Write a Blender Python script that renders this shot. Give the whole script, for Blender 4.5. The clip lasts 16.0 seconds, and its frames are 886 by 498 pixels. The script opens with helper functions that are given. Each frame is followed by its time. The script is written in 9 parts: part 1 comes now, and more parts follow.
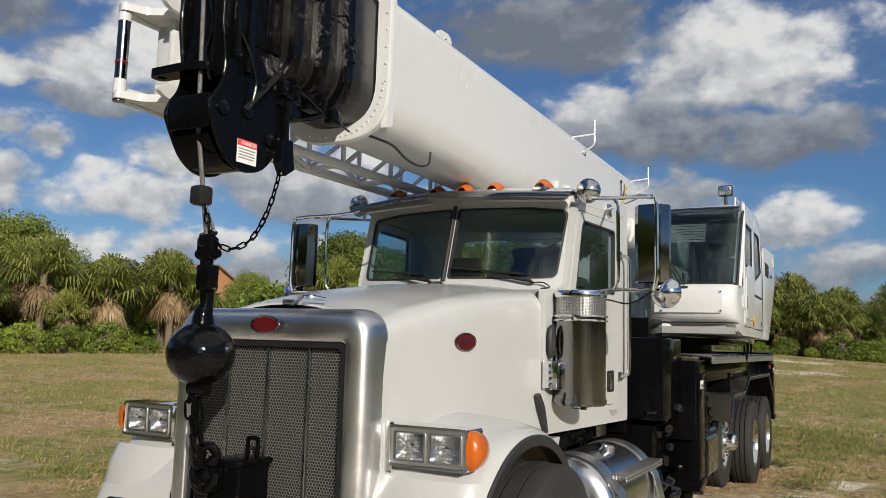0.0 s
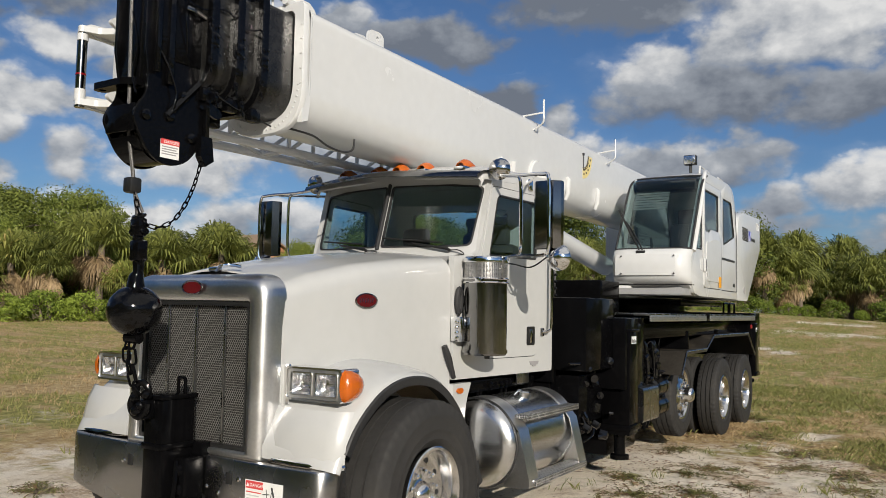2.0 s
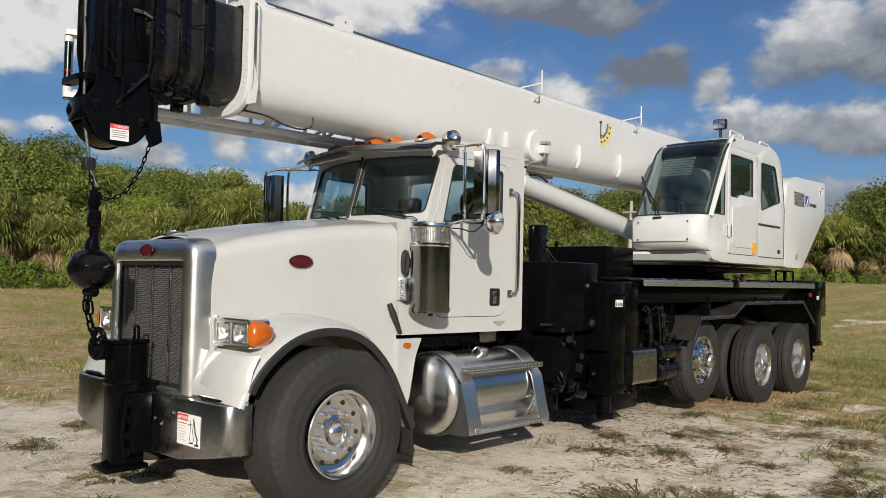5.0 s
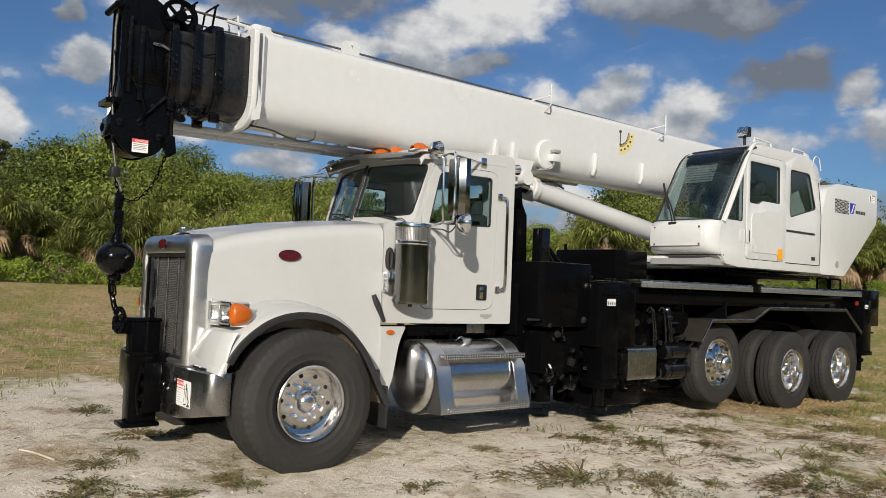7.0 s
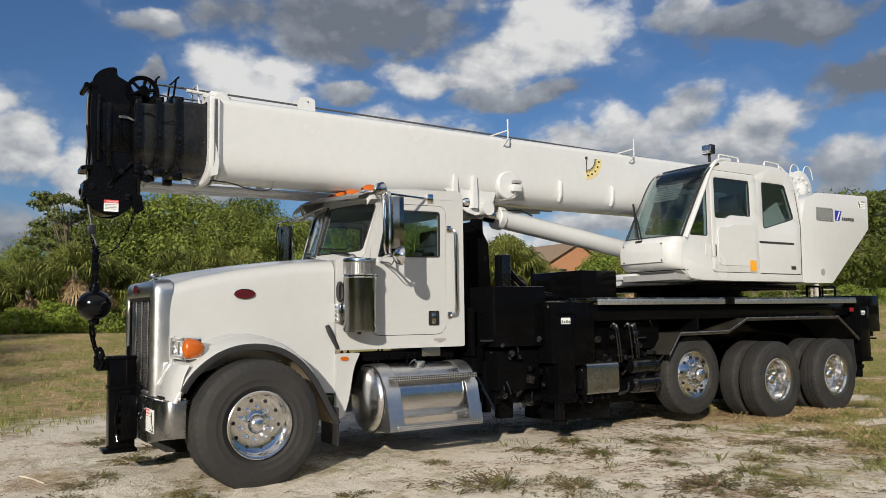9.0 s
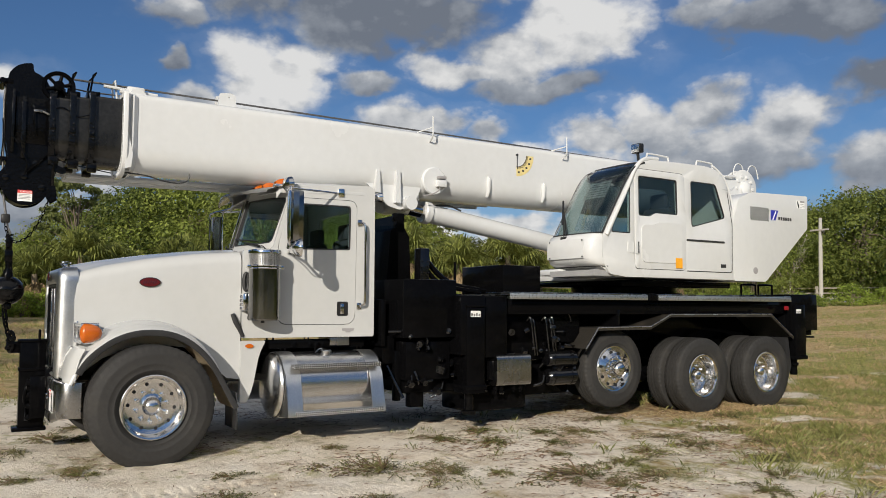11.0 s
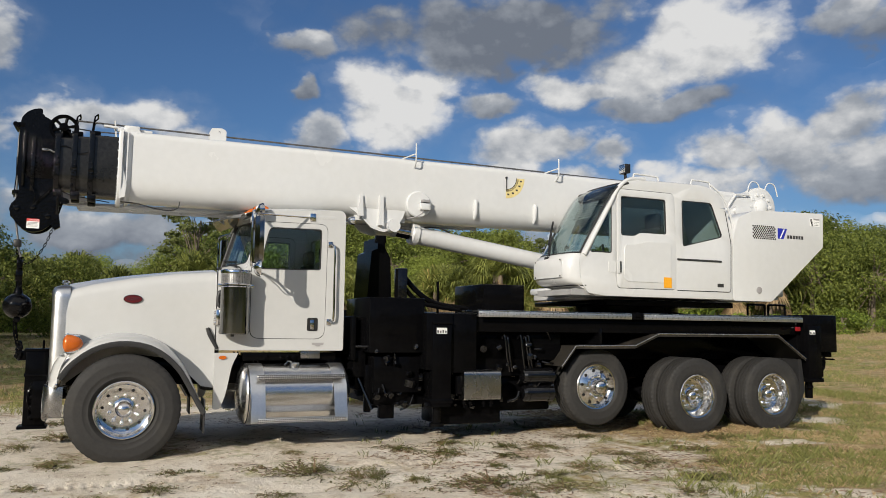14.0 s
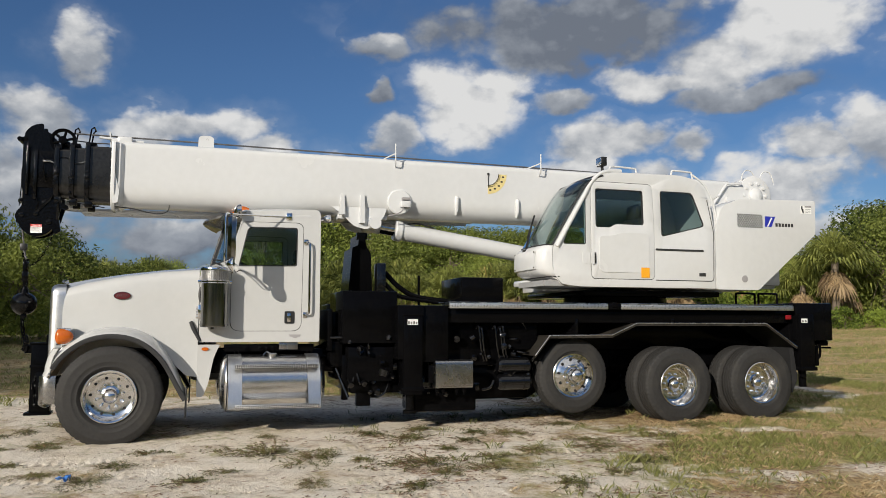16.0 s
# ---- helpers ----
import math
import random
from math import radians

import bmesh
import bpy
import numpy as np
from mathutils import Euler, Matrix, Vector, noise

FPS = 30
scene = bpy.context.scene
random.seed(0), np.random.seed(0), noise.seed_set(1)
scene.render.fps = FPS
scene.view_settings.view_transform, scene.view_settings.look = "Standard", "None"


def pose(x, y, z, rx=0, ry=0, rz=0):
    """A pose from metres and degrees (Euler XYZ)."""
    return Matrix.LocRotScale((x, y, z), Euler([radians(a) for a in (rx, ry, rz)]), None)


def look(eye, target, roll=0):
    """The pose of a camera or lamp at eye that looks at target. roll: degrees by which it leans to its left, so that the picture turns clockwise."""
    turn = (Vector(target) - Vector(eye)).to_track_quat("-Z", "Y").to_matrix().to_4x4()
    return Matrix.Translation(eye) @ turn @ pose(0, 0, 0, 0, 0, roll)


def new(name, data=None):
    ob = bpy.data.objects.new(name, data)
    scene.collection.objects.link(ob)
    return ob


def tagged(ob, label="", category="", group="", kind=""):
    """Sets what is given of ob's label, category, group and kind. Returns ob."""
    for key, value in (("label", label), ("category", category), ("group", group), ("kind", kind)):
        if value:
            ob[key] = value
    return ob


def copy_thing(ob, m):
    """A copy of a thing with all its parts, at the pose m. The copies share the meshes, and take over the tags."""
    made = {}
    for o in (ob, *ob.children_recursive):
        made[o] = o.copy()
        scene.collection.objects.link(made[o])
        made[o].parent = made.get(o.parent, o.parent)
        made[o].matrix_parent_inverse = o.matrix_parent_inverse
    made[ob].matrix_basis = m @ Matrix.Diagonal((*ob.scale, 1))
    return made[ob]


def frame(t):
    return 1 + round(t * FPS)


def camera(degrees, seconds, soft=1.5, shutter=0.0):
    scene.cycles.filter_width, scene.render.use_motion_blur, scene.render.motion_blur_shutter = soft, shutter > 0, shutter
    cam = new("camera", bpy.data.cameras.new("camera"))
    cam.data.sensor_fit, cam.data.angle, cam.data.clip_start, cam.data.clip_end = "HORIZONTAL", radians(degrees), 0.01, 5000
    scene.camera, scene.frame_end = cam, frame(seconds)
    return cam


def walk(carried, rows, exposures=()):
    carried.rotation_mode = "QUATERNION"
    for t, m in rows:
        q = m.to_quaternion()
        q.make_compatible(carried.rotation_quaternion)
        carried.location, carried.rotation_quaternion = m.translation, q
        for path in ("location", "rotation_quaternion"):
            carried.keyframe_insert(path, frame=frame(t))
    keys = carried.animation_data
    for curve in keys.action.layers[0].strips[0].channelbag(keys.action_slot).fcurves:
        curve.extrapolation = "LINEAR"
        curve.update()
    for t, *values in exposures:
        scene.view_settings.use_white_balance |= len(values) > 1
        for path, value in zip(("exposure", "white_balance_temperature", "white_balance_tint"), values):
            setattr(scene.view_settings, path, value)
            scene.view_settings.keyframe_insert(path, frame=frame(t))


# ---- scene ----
cam = camera(58.2, 16.0, soft=0.55)
LEVEL = pose(0, 0, 0.08, -0.6, -0.8, 0)
PATH = [
    (0, (0.054, -0.141, 1.588), (-0.909, 1.592, 1.854), 1.2),
    (0.5, (0.402, -0.199, 1.576), (-0.605, 1.515, 1.8), 1.1),
    (1, (0.761, -0.35, 1.572), (-0.271, 1.351, 1.777), 1.0),
    (1.5, (1.022, -0.377, 1.527), (-0.033, 1.311, 1.721), 0.8),
    (2, (1.301, -0.36, 1.539), (0.214, 1.309, 1.72), 0.8),
    (2.5, (1.627, -0.372, 1.518), (0.487, 1.263, 1.682), 0.7),
    (3, (1.845, -0.305, 1.485), (0.649, 1.291, 1.637), 0.6),
    (3.5, (2.059, -0.148, 1.488), (0.801, 1.401, 1.622), 0.8),
    (4, (2.321, -0.004, 1.494), (1.005, 1.497, 1.612), 1.0),
    (4.5, (2.557, 0.115, 1.505), (1.206, 1.586, 1.616), 1.2),
    (4.7, (2.651, 0.152, 1.492), (1.29, 1.614, 1.601), 1.1),
    (6.8, (4.02, 0.573, 1.353), (2.476, 1.838, 1.475), 2.3),
    (7, (4.172, 0.612, 1.367), (2.592, 1.833, 1.488), 2.3),
    (7.5, (4.548, 0.74, 1.369), (2.882, 1.838, 1.499), 1.8),
    (8, (4.83, 0.928, 1.333), (3.127, 1.965, 1.49), 0.8),
    (8.5, (5.105, 1.128, 1.314), (3.404, 2.163, 1.499), -0.2),
    (9, (5.453, 1.287, 1.325), (3.767, 2.344, 1.522), -0.7),
    (9.5, (5.659, 1.504, 1.306), (3.985, 2.581, 1.5), -0.7),
    (9.7, (5.752, 1.604, 1.304), (4.078, 2.681, 1.498), -0.6),
    (11.8, (6.684, 2.461, 1.332), (4.935, 3.413, 1.519), 1.0),
    (12, (6.787, 2.537, 1.33), (5.03, 3.471, 1.527), 1.1),
    (12.5, (6.97, 2.781, 1.306), (5.194, 3.675, 1.523), 1.1),
    (13, (7.174, 3.04, 1.301), (5.379, 3.892, 1.528), 1.1),
    (13.5, (7.424, 3.321, 1.302), (5.603, 4.117, 1.531), 1.1),
    (14, (7.558, 3.584, 1.284), (5.713, 4.324, 1.509), 1.0),
    (14.5, (7.775, 3.875, 1.25), (5.909, 4.558, 1.475), 0.8),
    (15, (8.014, 4.136, 1.223), (6.132, 4.772, 1.449), 0.6),
    (15.5, (8.199, 4.422, 1.192), (6.301, 5.012, 1.416), 0.4),
    (16, (8.389, 4.706, 1.192), (6.481, 5.264, 1.413), 0.4),
]
walk(cam, [(t, LEVEL @ look(eye, target, roll)) for t, eye, target, roll in PATH])

# ---- world and sun ----
SUN_DIR = Vector((0.665, -0.665, 0.345)).normalized()
SUN_EL = math.asin(SUN_DIR.z)


def build_world():
    w = bpy.data.worlds.new("sky")
    scene.world = w
    w.use_nodes = True
    nt = w.node_tree
    nt.nodes.clear()
    N, Lk = nt.nodes.new, nt.links.new

    def math_node(op, a, b=None, c=None):
        n = N("ShaderNodeMath")
        n.operation = op
        for i, v in enumerate((a, b, c)):
            if v is None:
                continue
            if isinstance(v, (int, float)):
                n.inputs[i].default_value = v
            else:
                Lk(v, n.inputs[i])
        return n.outputs[0]

    def vec_node(op, a, b=None):
        n = N("ShaderNodeVectorMath")
        n.operation = op
        for i, v in enumerate((a, b)):
            if v is None:
                continue
            if isinstance(v, tuple):
                n.inputs[i].default_value = v
            else:
                Lk(v, n.inputs[i])
        return n.outputs["Value"] if op == "LENGTH" else n.outputs[0]

    sky = N("ShaderNodeTexSky")
    sky.sky_type = "NISHITA"
    sky.sun_disc = False
    sky.sun_elevation = SUN_EL
    sky.sun_rotation = math.atan2(SUN_DIR.x, SUN_DIR.y)
    sky.air_density, sky.dust_density, sky.ozone_density = 1.0, 0.6, 2.5
    tc = N("ShaderNodeTexCoord").outputs["Generated"]
    sep = N("ShaderNodeSeparateXYZ")
    Lk(tc, sep.inputs[0])
    az = math_node("ARCTAN2", sep.outputs[1], math_node("MULTIPLY", sep.outputs[0], -1.0))
    el = math_node("ARCSINE", sep.outputs[2])
    comb = N("ShaderNodeCombineXYZ")
    Lk(az, comb.inputs[0])
    Lk(el, comb.inputs[1])
    # cumulus clouds: azimuth, elevation, half width, half height in degrees, and lightness
    west = [
        (-8.2, 17.5, 2.0, 1.9, 0.72), (-2.0, 13.5, 5.8, 1.3, 0.85), (-11.0, 13.0, 3.5, 2.0, 0.70), (-1.5, 6.3, 7.0, 1.8, 0.42), (-12.0, 9.0, 4.0, 2.5, 0.60),
        (4.0, 11.2, 1.8, 2.4, 0.80), (7.6, 9.2, 2.4, 2.6, 0.85), (12.8, 13.3, 1.4, 1.6, 0.60), (15.5, 8.9, 3.6, 1.1, 0.70), (11.7, 19.3, 2.2, 0.9, 0.50), (11.8, 16.2, 0.8, 0.8, 0.45)]
    middle = [
        (18.0, 16.2, 4.4, 2.9, 1.05), (24.9, 15.3, 1.9, 1.0, 0.50), (25.5, 20.6, 10.5, 2.5, 0.18), (28.1, 12.9, 4.0, 1.4, 0.75), (33.7, 12.2, 2.2, 1.1, 0.75),
        (40.5, 19.1, 5.0, 3.0, 1.05), (36.0, 17.8, 4.8, 2.5, 0.85), (31.0, 17.0, 3.6, 1.2, 0.88), (38.0, 15.5, 6.0, 0.9, 0.35), (26.0, 10.6, 2.8, 1.7, 0.80),
        (26.0, 7.8, 2.6, 1.4, 0.65), (39.8, 9.0, 4.6, 1.8, 0.95), (35.2, 5.6, 3.4, 1.4, 1.0), (31.8, 9.6, 2.2, 1.5, 0.75), (45.5, 6.4, 4.5, 1.2, 0.72)]
    north = [
        (41.6, 11.4, 2.4, 1.5, 0.75), (45.5, 11.9, 2.8, 2.3, 0.76), (49.6, 13.4, 3.0, 1.7, 0.70), (55.2, 12.3, 2.6, 2.1, 0.80), (59.7, 9.4, 2.6, 2.0, 0.70),
        (51.0, 10.4, 8.0, 1.6, 0.55), (48.8, 20.0, 2.4, 1.2, 0.60), (55.4, 18.8, 6.5, 1.4, 0.22), (60.3, 14.5, 4.0, 1.5, 0.10), (64.9, 13.8, 1.7, 1.4, 0.75)]
    far_north = [
        (76.0, 15.0, 7.6, 2.8, 0.34), (71.5, 16.7, 3.2, 2.2, 0.82), (82.0, 19.0, 7.5, 3.6, 0.92), (77.5, 17.6, 4.0, 2.6, 0.70), (84.0, 14.0, 6.5, 2.4, 0.30), (84.5, 8.2, 3.2, 1.8, 0.78),
        (89.0, 5.6, 2.5, 1.0, 0.60), (68.0, 22.4, 9.0, 2.7, 0.15), (73.0, 9.9, 8.0, 1.5, 0.50), (67.5, 10.9, 3.2, 1.5, 0.78), (80.0, 6.6, 3.0, 1.4, 0.60)]
    clouds = west + middle + north + far_north

    def noise_of(vec, scale, detail, rough, color=False):
        n = N("ShaderNodeTexNoise")
        n.inputs["Scale"].default_value = scale
        n.inputs["Detail"].default_value = detail
        n.inputs["Roughness"].default_value = rough
        Lk(vec, n.inputs["Vector"])
        return n.outputs["Color" if color else 0]

    def shifted(vec, push, amount):
        n = N("ShaderNodeVectorMath")
        n.operation = "MULTIPLY_ADD"
        Lk(vec_node("SUBTRACT", push, (0.5, 0.5, 0.5)), n.inputs[0])
        n.inputs[1].default_value = amount
        Lk(vec, n.inputs[2])
        return n.outputs[0]

    flat = vec_node("MULTIPLY", tc, (1.0, 1.0, 1.5))
    spot = shifted(comb.outputs[0], noise_of(flat, 9.0, 5, 0.52, True), (0.11, 0.085, 0.0))
    best = total = tones = None
    k = radians(1)
    for a, e, ww, hh, tone in clouds:
        n = N("ShaderNodeVectorMath")
        n.operation = "MULTIPLY_ADD"
        Lk(spot, n.inputs[0])
        n.inputs[1].default_value = (1 / (1.22 * ww * k), 1 / (1.22 * hh * k), 0.0)
        n.inputs[2].default_value = (-a / (1.22 * ww), -e / (1.22 * hh), 0.0)
        v = math_node("SUBTRACT", 1.0, vec_node("LENGTH", n.outputs[0]))
        wgt = math_node("MAXIMUM", math_node("ADD", v, 0.34), 0.001)
        wgt = math_node("MULTIPLY", wgt, wgt)
        up = N("ShaderNodeSeparateXYZ")
        Lk(n.outputs[0], up.inputs[0])
        height = math_node("MULTIPLY_ADD", math_node("MAXIMUM", math_node("MINIMUM", up.outputs[1], 1.0), -1.0), 0.24, tone)
        best = v if best is None else math_node("MAXIMUM", best, v)
        total = wgt if total is None else math_node("ADD", total, wgt)
        tones = math_node("MULTIPLY_ADD", wgt, height, 0.0 if tones is None else tones)
    tone = math_node("DIVIDE", tones, total)
    # looser cloud cover over the rest of the sky
    rest = math_node("MULTIPLY", math_node("SUBTRACT", noise_of(flat, 2.6, 3, 0.5), 0.55), 3.0)
    high = math_node("MULTIPLY", math_node("MAXIMUM", math_node("SUBTRACT", sep.outputs[2], 0.46), 0.0), 12.0)
    rest = math_node("SUBTRACT", rest, math_node("SUBTRACT", 0.9, math_node("MINIMUM", high, 0.9)))
    behind = math_node("MULTIPLY", math_node("MINIMUM", math_node("MAXIMUM", sep.outputs[0], 0.0), 0.3), 3.0)
    rest = math_node("ADD", rest, behind)
    low = N("ShaderNodeMapRange")
    low.interpolation_type = "SMOOTHSTEP"
    Lk(sep.outputs[2], low.inputs[0])
    low.inputs[1].default_value, low.inputs[2].default_value = 0.20, 0.10
    low.inputs[3].default_value, low.inputs[4].default_value = -1.3, 0.34
    base = math_node("MAXIMUM", math_node("MAXIMUM", best, rest), low.outputs[0])
    n1 = noise_of(flat, 14.0, 7, 0.53)
    n2 = noise_of(vec_node("ADD", flat, (0.010, -0.008, 0.022)), 14.0, 7, 0.53)
    puff = N("ShaderNodeTexVoronoi")
    puff.feature = "SMOOTH_F1"
    puff.inputs["Scale"].default_value = 17.0
    puff.inputs["Smoothness"].default_value = 0.35
    puff.inputs["Detail"].default_value = 2.0
    Lk(shifted(flat, noise_of(flat, 20.0, 4, 0.6, True), (0.05, 0.05, 0.05)), puff.inputs["Vector"])
    round_tops = math_node("SUBTRACT", 0.45, puff.outputs["Distance"])
    dens = math_node("MULTIPLY_ADD", math_node("SUBTRACT", n1, 0.5), 0.95, base)
    dens = math_node("ADD", math_node("MULTIPLY_ADD", round_tops, 0.50, dens), 0.225)
    mask = N("ShaderNodeMapRange")
    mask.interpolation_type = "SMOOTHSTEP"
    Lk(dens, mask.inputs[0])
    mask.inputs[1].default_value, mask.inputs[2].default_value = -0.06, 0.50
    thin = N("ShaderNodeMapRange")
    thin.interpolation_type = "SMOOTHSTEP"
    Lk(dens, thin.inputs[0])
    thin.inputs[1].default_value, thin.inputs[2].default_value = -0.55, 0.6
    cover = math_node("MAXIMUM", mask.outputs[0], math_node("MULTIPLY", thin.outputs[0], 0.16))
    # lit tops and grey bases
    lit = math_node("MULTIPLY", math_node("SUBTRACT", n1, n2), 1.15)
    lum = math_node("ADD", lit, tone)
    lum = math_node("MULTIPLY_ADD", round_tops, 0.30, lum)
    lum = math_node("ADD", lum, 0.02)
    ramp = N("ShaderNodeValToRGB")
    Lk(lum, ramp.inputs[0])
    ramp.color_ramp.elements[0].position, ramp.color_ramp.elements[0].color = 0.05, (0.20, 0.23, 0.285, 1)
    ramp.color_ramp.elements[1].position, ramp.color_ramp.elements[1].color = 0.92, (0.92, 0.92, 0.915, 1)
    mid = ramp.color_ramp.elements.new(0.5)
    mid.color = (0.42, 0.455, 0.51, 1)
    bg1, bg2, mix, out = N("ShaderNodeBackground"), N("ShaderNodeBackground"), N("ShaderNodeMixShader"), N("ShaderNodeOutputWorld")
    tint = N("ShaderNodeMix")
    tint.data_type, tint.blend_type = "RGBA", "MULTIPLY"
    tint.inputs[0].default_value = 1.0
    Lk(sky.outputs[0], tint.inputs[6])
    tint.inputs[7].default_value = (0.65, 0.89, 1.20, 1)
    Lk(tint.outputs[2], bg1.inputs[0])
    bg1.inputs[1].default_value = 0.062
    Lk(ramp.outputs[0], bg2.inputs[0])
    bg2.inputs[1].default_value = 0.78
    Lk(cover, mix.inputs[0])
    Lk(bg1.outputs[0], mix.inputs[1])
    Lk(bg2.outputs[0], mix.inputs[2])
    Lk(mix.outputs[0], out.inputs[0])
    w.cycles.sampling_method = "MANUAL"
    w.cycles.sample_map_resolution = 512


build_world()
sun = new("sun", bpy.data.lights.new("sun", "SUN"))
sun.data.energy, sun.data.angle, sun.data.color = 4.40, radians(0.55), (1.0, 0.92, 0.80)
sun.matrix_world = look(SUN_DIR * 60, (0, 0, 0))


# ---- materials ----
def material(name, color, rough=0.5, metal=0.0, vary=0.08, scale=6.0, bump=0.0, bump_scale=60.0, coat=0.0, wear=None, wear_amount=0.0, streak=False, spec=0.5):
    """Principled surface with variation at two scales, fine relief and optional dirt of its own colour."""
    m = bpy.data.materials.new(name)
    m.use_nodes = True
    nt = m.node_tree
    N, Lk = nt.nodes.new, nt.links.new
    b = nt.nodes["Principled BSDF"]
    tc = N("ShaderNodeTexCoord").outputs["Object"]
    if streak:
        mp = N("ShaderNodeMapping")
        mp.inputs["Scale"].default_value = (1, 1, 0.15)
        Lk(tc, mp.inputs[0])
        tcs = mp.outputs[0]
    else:
        tcs = tc
    n1 = N("ShaderNodeTexNoise")
    n1.inputs["Scale"].default_value, n1.inputs["Detail"].default_value = scale, 5
    Lk(tcs, n1.inputs["Vector"])
    n2 = N("ShaderNodeTexNoise")
    n2.inputs["Scale"].default_value, n2.inputs["Detail"].default_value = scale * 9, 3
    Lk(tcs, n2.inputs["Vector"])
    add = N("ShaderNodeMath")
    add.operation = "ADD"
    Lk(n1.outputs[0], add.inputs[0])
    Lk(n2.outputs[0], add.inputs[1])
    mr = N("ShaderNodeMapRange")
    mr.inputs[1].default_value, mr.inputs[2].default_value = 0.6, 1.4
    mr.inputs[3].default_value, mr.inputs[4].default_value = 1 - vary, 1 + vary
    Lk(add.outputs[0], mr.inputs[0])
    mul = N("ShaderNodeMix")
    mul.data_type, mul.blend_type = "RGBA", "MULTIPLY"
    mul.inputs[0].default_value = 1.0
    mul.inputs[6].default_value = (*color, 1)
    Lk(mr.outputs[0], mul.inputs[7])
    col = mul.outputs[2]
    if wear:
        wm = N("ShaderNodeMapRange")
        wm.inputs[1].default_value, wm.inputs[2].default_value = 0.62 - 0.25 * wear_amount, 0.75
        Lk(n1.outputs[0], wm.inputs[0])
        wx = N("ShaderNodeMix")
        wx.data_type = "RGBA"
        wx.inputs[7].default_value = (*wear, 1)
        wmm = N("ShaderNodeMath")
        wmm.operation = "MULTIPLY"
        wmm.inputs[1].default_value = min(1.0, wear_amount * 1.5)
        Lk(wm.outputs[0], wmm.inputs[0])
        Lk(wmm.outputs[0], wx.inputs[0])
        Lk(col, wx.inputs[6])
        col = wx.outputs[2]
    Lk(col, b.inputs["Base Color"])
    b.inputs["Metallic"].default_value = metal
    b.inputs["Specular IOR Level"].default_value = spec
    rr = N("ShaderNodeMapRange")
    rr.inputs[3].default_value, rr.inputs[4].default_value = max(0.02, rough * 0.7), min(1, rough * 1.35)
    Lk(n1.outputs[0], rr.inputs[0])
    Lk(rr.outputs[0], b.inputs["Roughness"])
    b.inputs["Coat Weight"].default_value = coat
    b.inputs["Coat Roughness"].default_value = 0.08
    if bump:
        nb = N("ShaderNodeTexNoise")
        nb.inputs["Scale"].default_value, nb.inputs["Detail"].default_value = bump_scale, 4
        Lk(tcs, nb.inputs["Vector"])
        bp = N("ShaderNodeBump")
        bp.inputs["Strength"].default_value, bp.inputs["Distance"].default_value = bump, 0.01
        Lk(nb.outputs[0], bp.inputs["Height"])
        Lk(bp.outputs[0], b.inputs["Normal"])
    return m


def glass(name, tint, gloss=1.0):
    m = bpy.data.materials.new(name)
    m.use_nodes = True
    nt = m.node_tree
    nt.nodes.clear()
    N, Lk = nt.nodes.new, nt.links.new
    tr, gl, mx, lw, out = N("ShaderNodeBsdfTransparent"), N("ShaderNodeBsdfGlossy"), N("ShaderNodeMixShader"), N("ShaderNodeLayerWeight"), N("ShaderNodeOutputMaterial")
    tr.inputs[0].default_value = (*tint, 1)
    gl.inputs["Roughness"].default_value = 0.02
    gl.inputs[0].default_value = (gloss, gloss, gloss, 1)
    lw.inputs[0].default_value = 0.5
    pw, ad = N("ShaderNodeMath"), N("ShaderNodeMath")
    pw.operation, ad.operation = "POWER", "MULTIPLY_ADD"
    Lk(lw.outputs["Facing"], pw.inputs[0])
    pw.inputs[1].default_value = 5.0
    Lk(pw.outputs[0], ad.inputs[0])
    ad.inputs[1].default_value, ad.inputs[2].default_value = 0.9, 0.045
    Lk(ad.outputs[0], mx.inputs[0])
    Lk(tr.outputs[0], mx.inputs[1])
    Lk(gl.outputs[0], mx.inputs[2])
    Lk(mx.outputs[0], out.inputs[0])
    return m


WHITE = material("white_paint", (0.635, 0.642, 0.64), 0.24, vary=0.035, scale=1.2, bump=0.02, bump_scale=180, coat=0.4, wear=(0.48, 0.46, 0.42), wear_amount=0.10)
CAB_WHITE = material("cab_white_paint", (0.495, 0.498, 0.49), 0.24, vary=0.03, scale=1.2, bump=0.015, bump_scale=180, coat=0.4, wear=(0.42, 0.40, 0.36), wear_amount=0.08)
BLACK = material("black_gloss_paint", (0.003, 0.003, 0.0034), 0.06, vary=0.4, scale=4, bump=0.30, bump_scale=34, spec=0.14)
BLACK_SMOOTH = material("black_enamel", (0.003, 0.003, 0.0034), 0.10, vary=0.3, scale=3, bump=0.04, bump_scale=14, spec=0.06)
GREASE = material("greased_boom_steel", (0.020, 0.0195, 0.0185), 0.24, vary=0.5, scale=3, bump=0.06, bump_scale=25, wear=(0.006, 0.006, 0.006), wear_amount=0.75, spec=0.4)
LUMPY = material("thick_black_paint", (0.003, 0.003, 0.0034), 0.07, vary=0.4, scale=4, bump=0.8, bump_scale=14, spec=0.28)
CHROME = material("chrome", (0.80, 0.80, 0.80), 0.07, 1.0, vary=0.06, scale=8)
ALU = material("polished_aluminium", (0.56, 0.56, 0.565), 0.15, 1.0, vary=0.10, scale=7, bump=0.03, bump_scale=90)
TANK_ALU = material("worn_polished_aluminium", (0.66, 0.66, 0.665), 0.23, 1.0, vary=0.12, scale=7, bump=0.04, bump_scale=60)
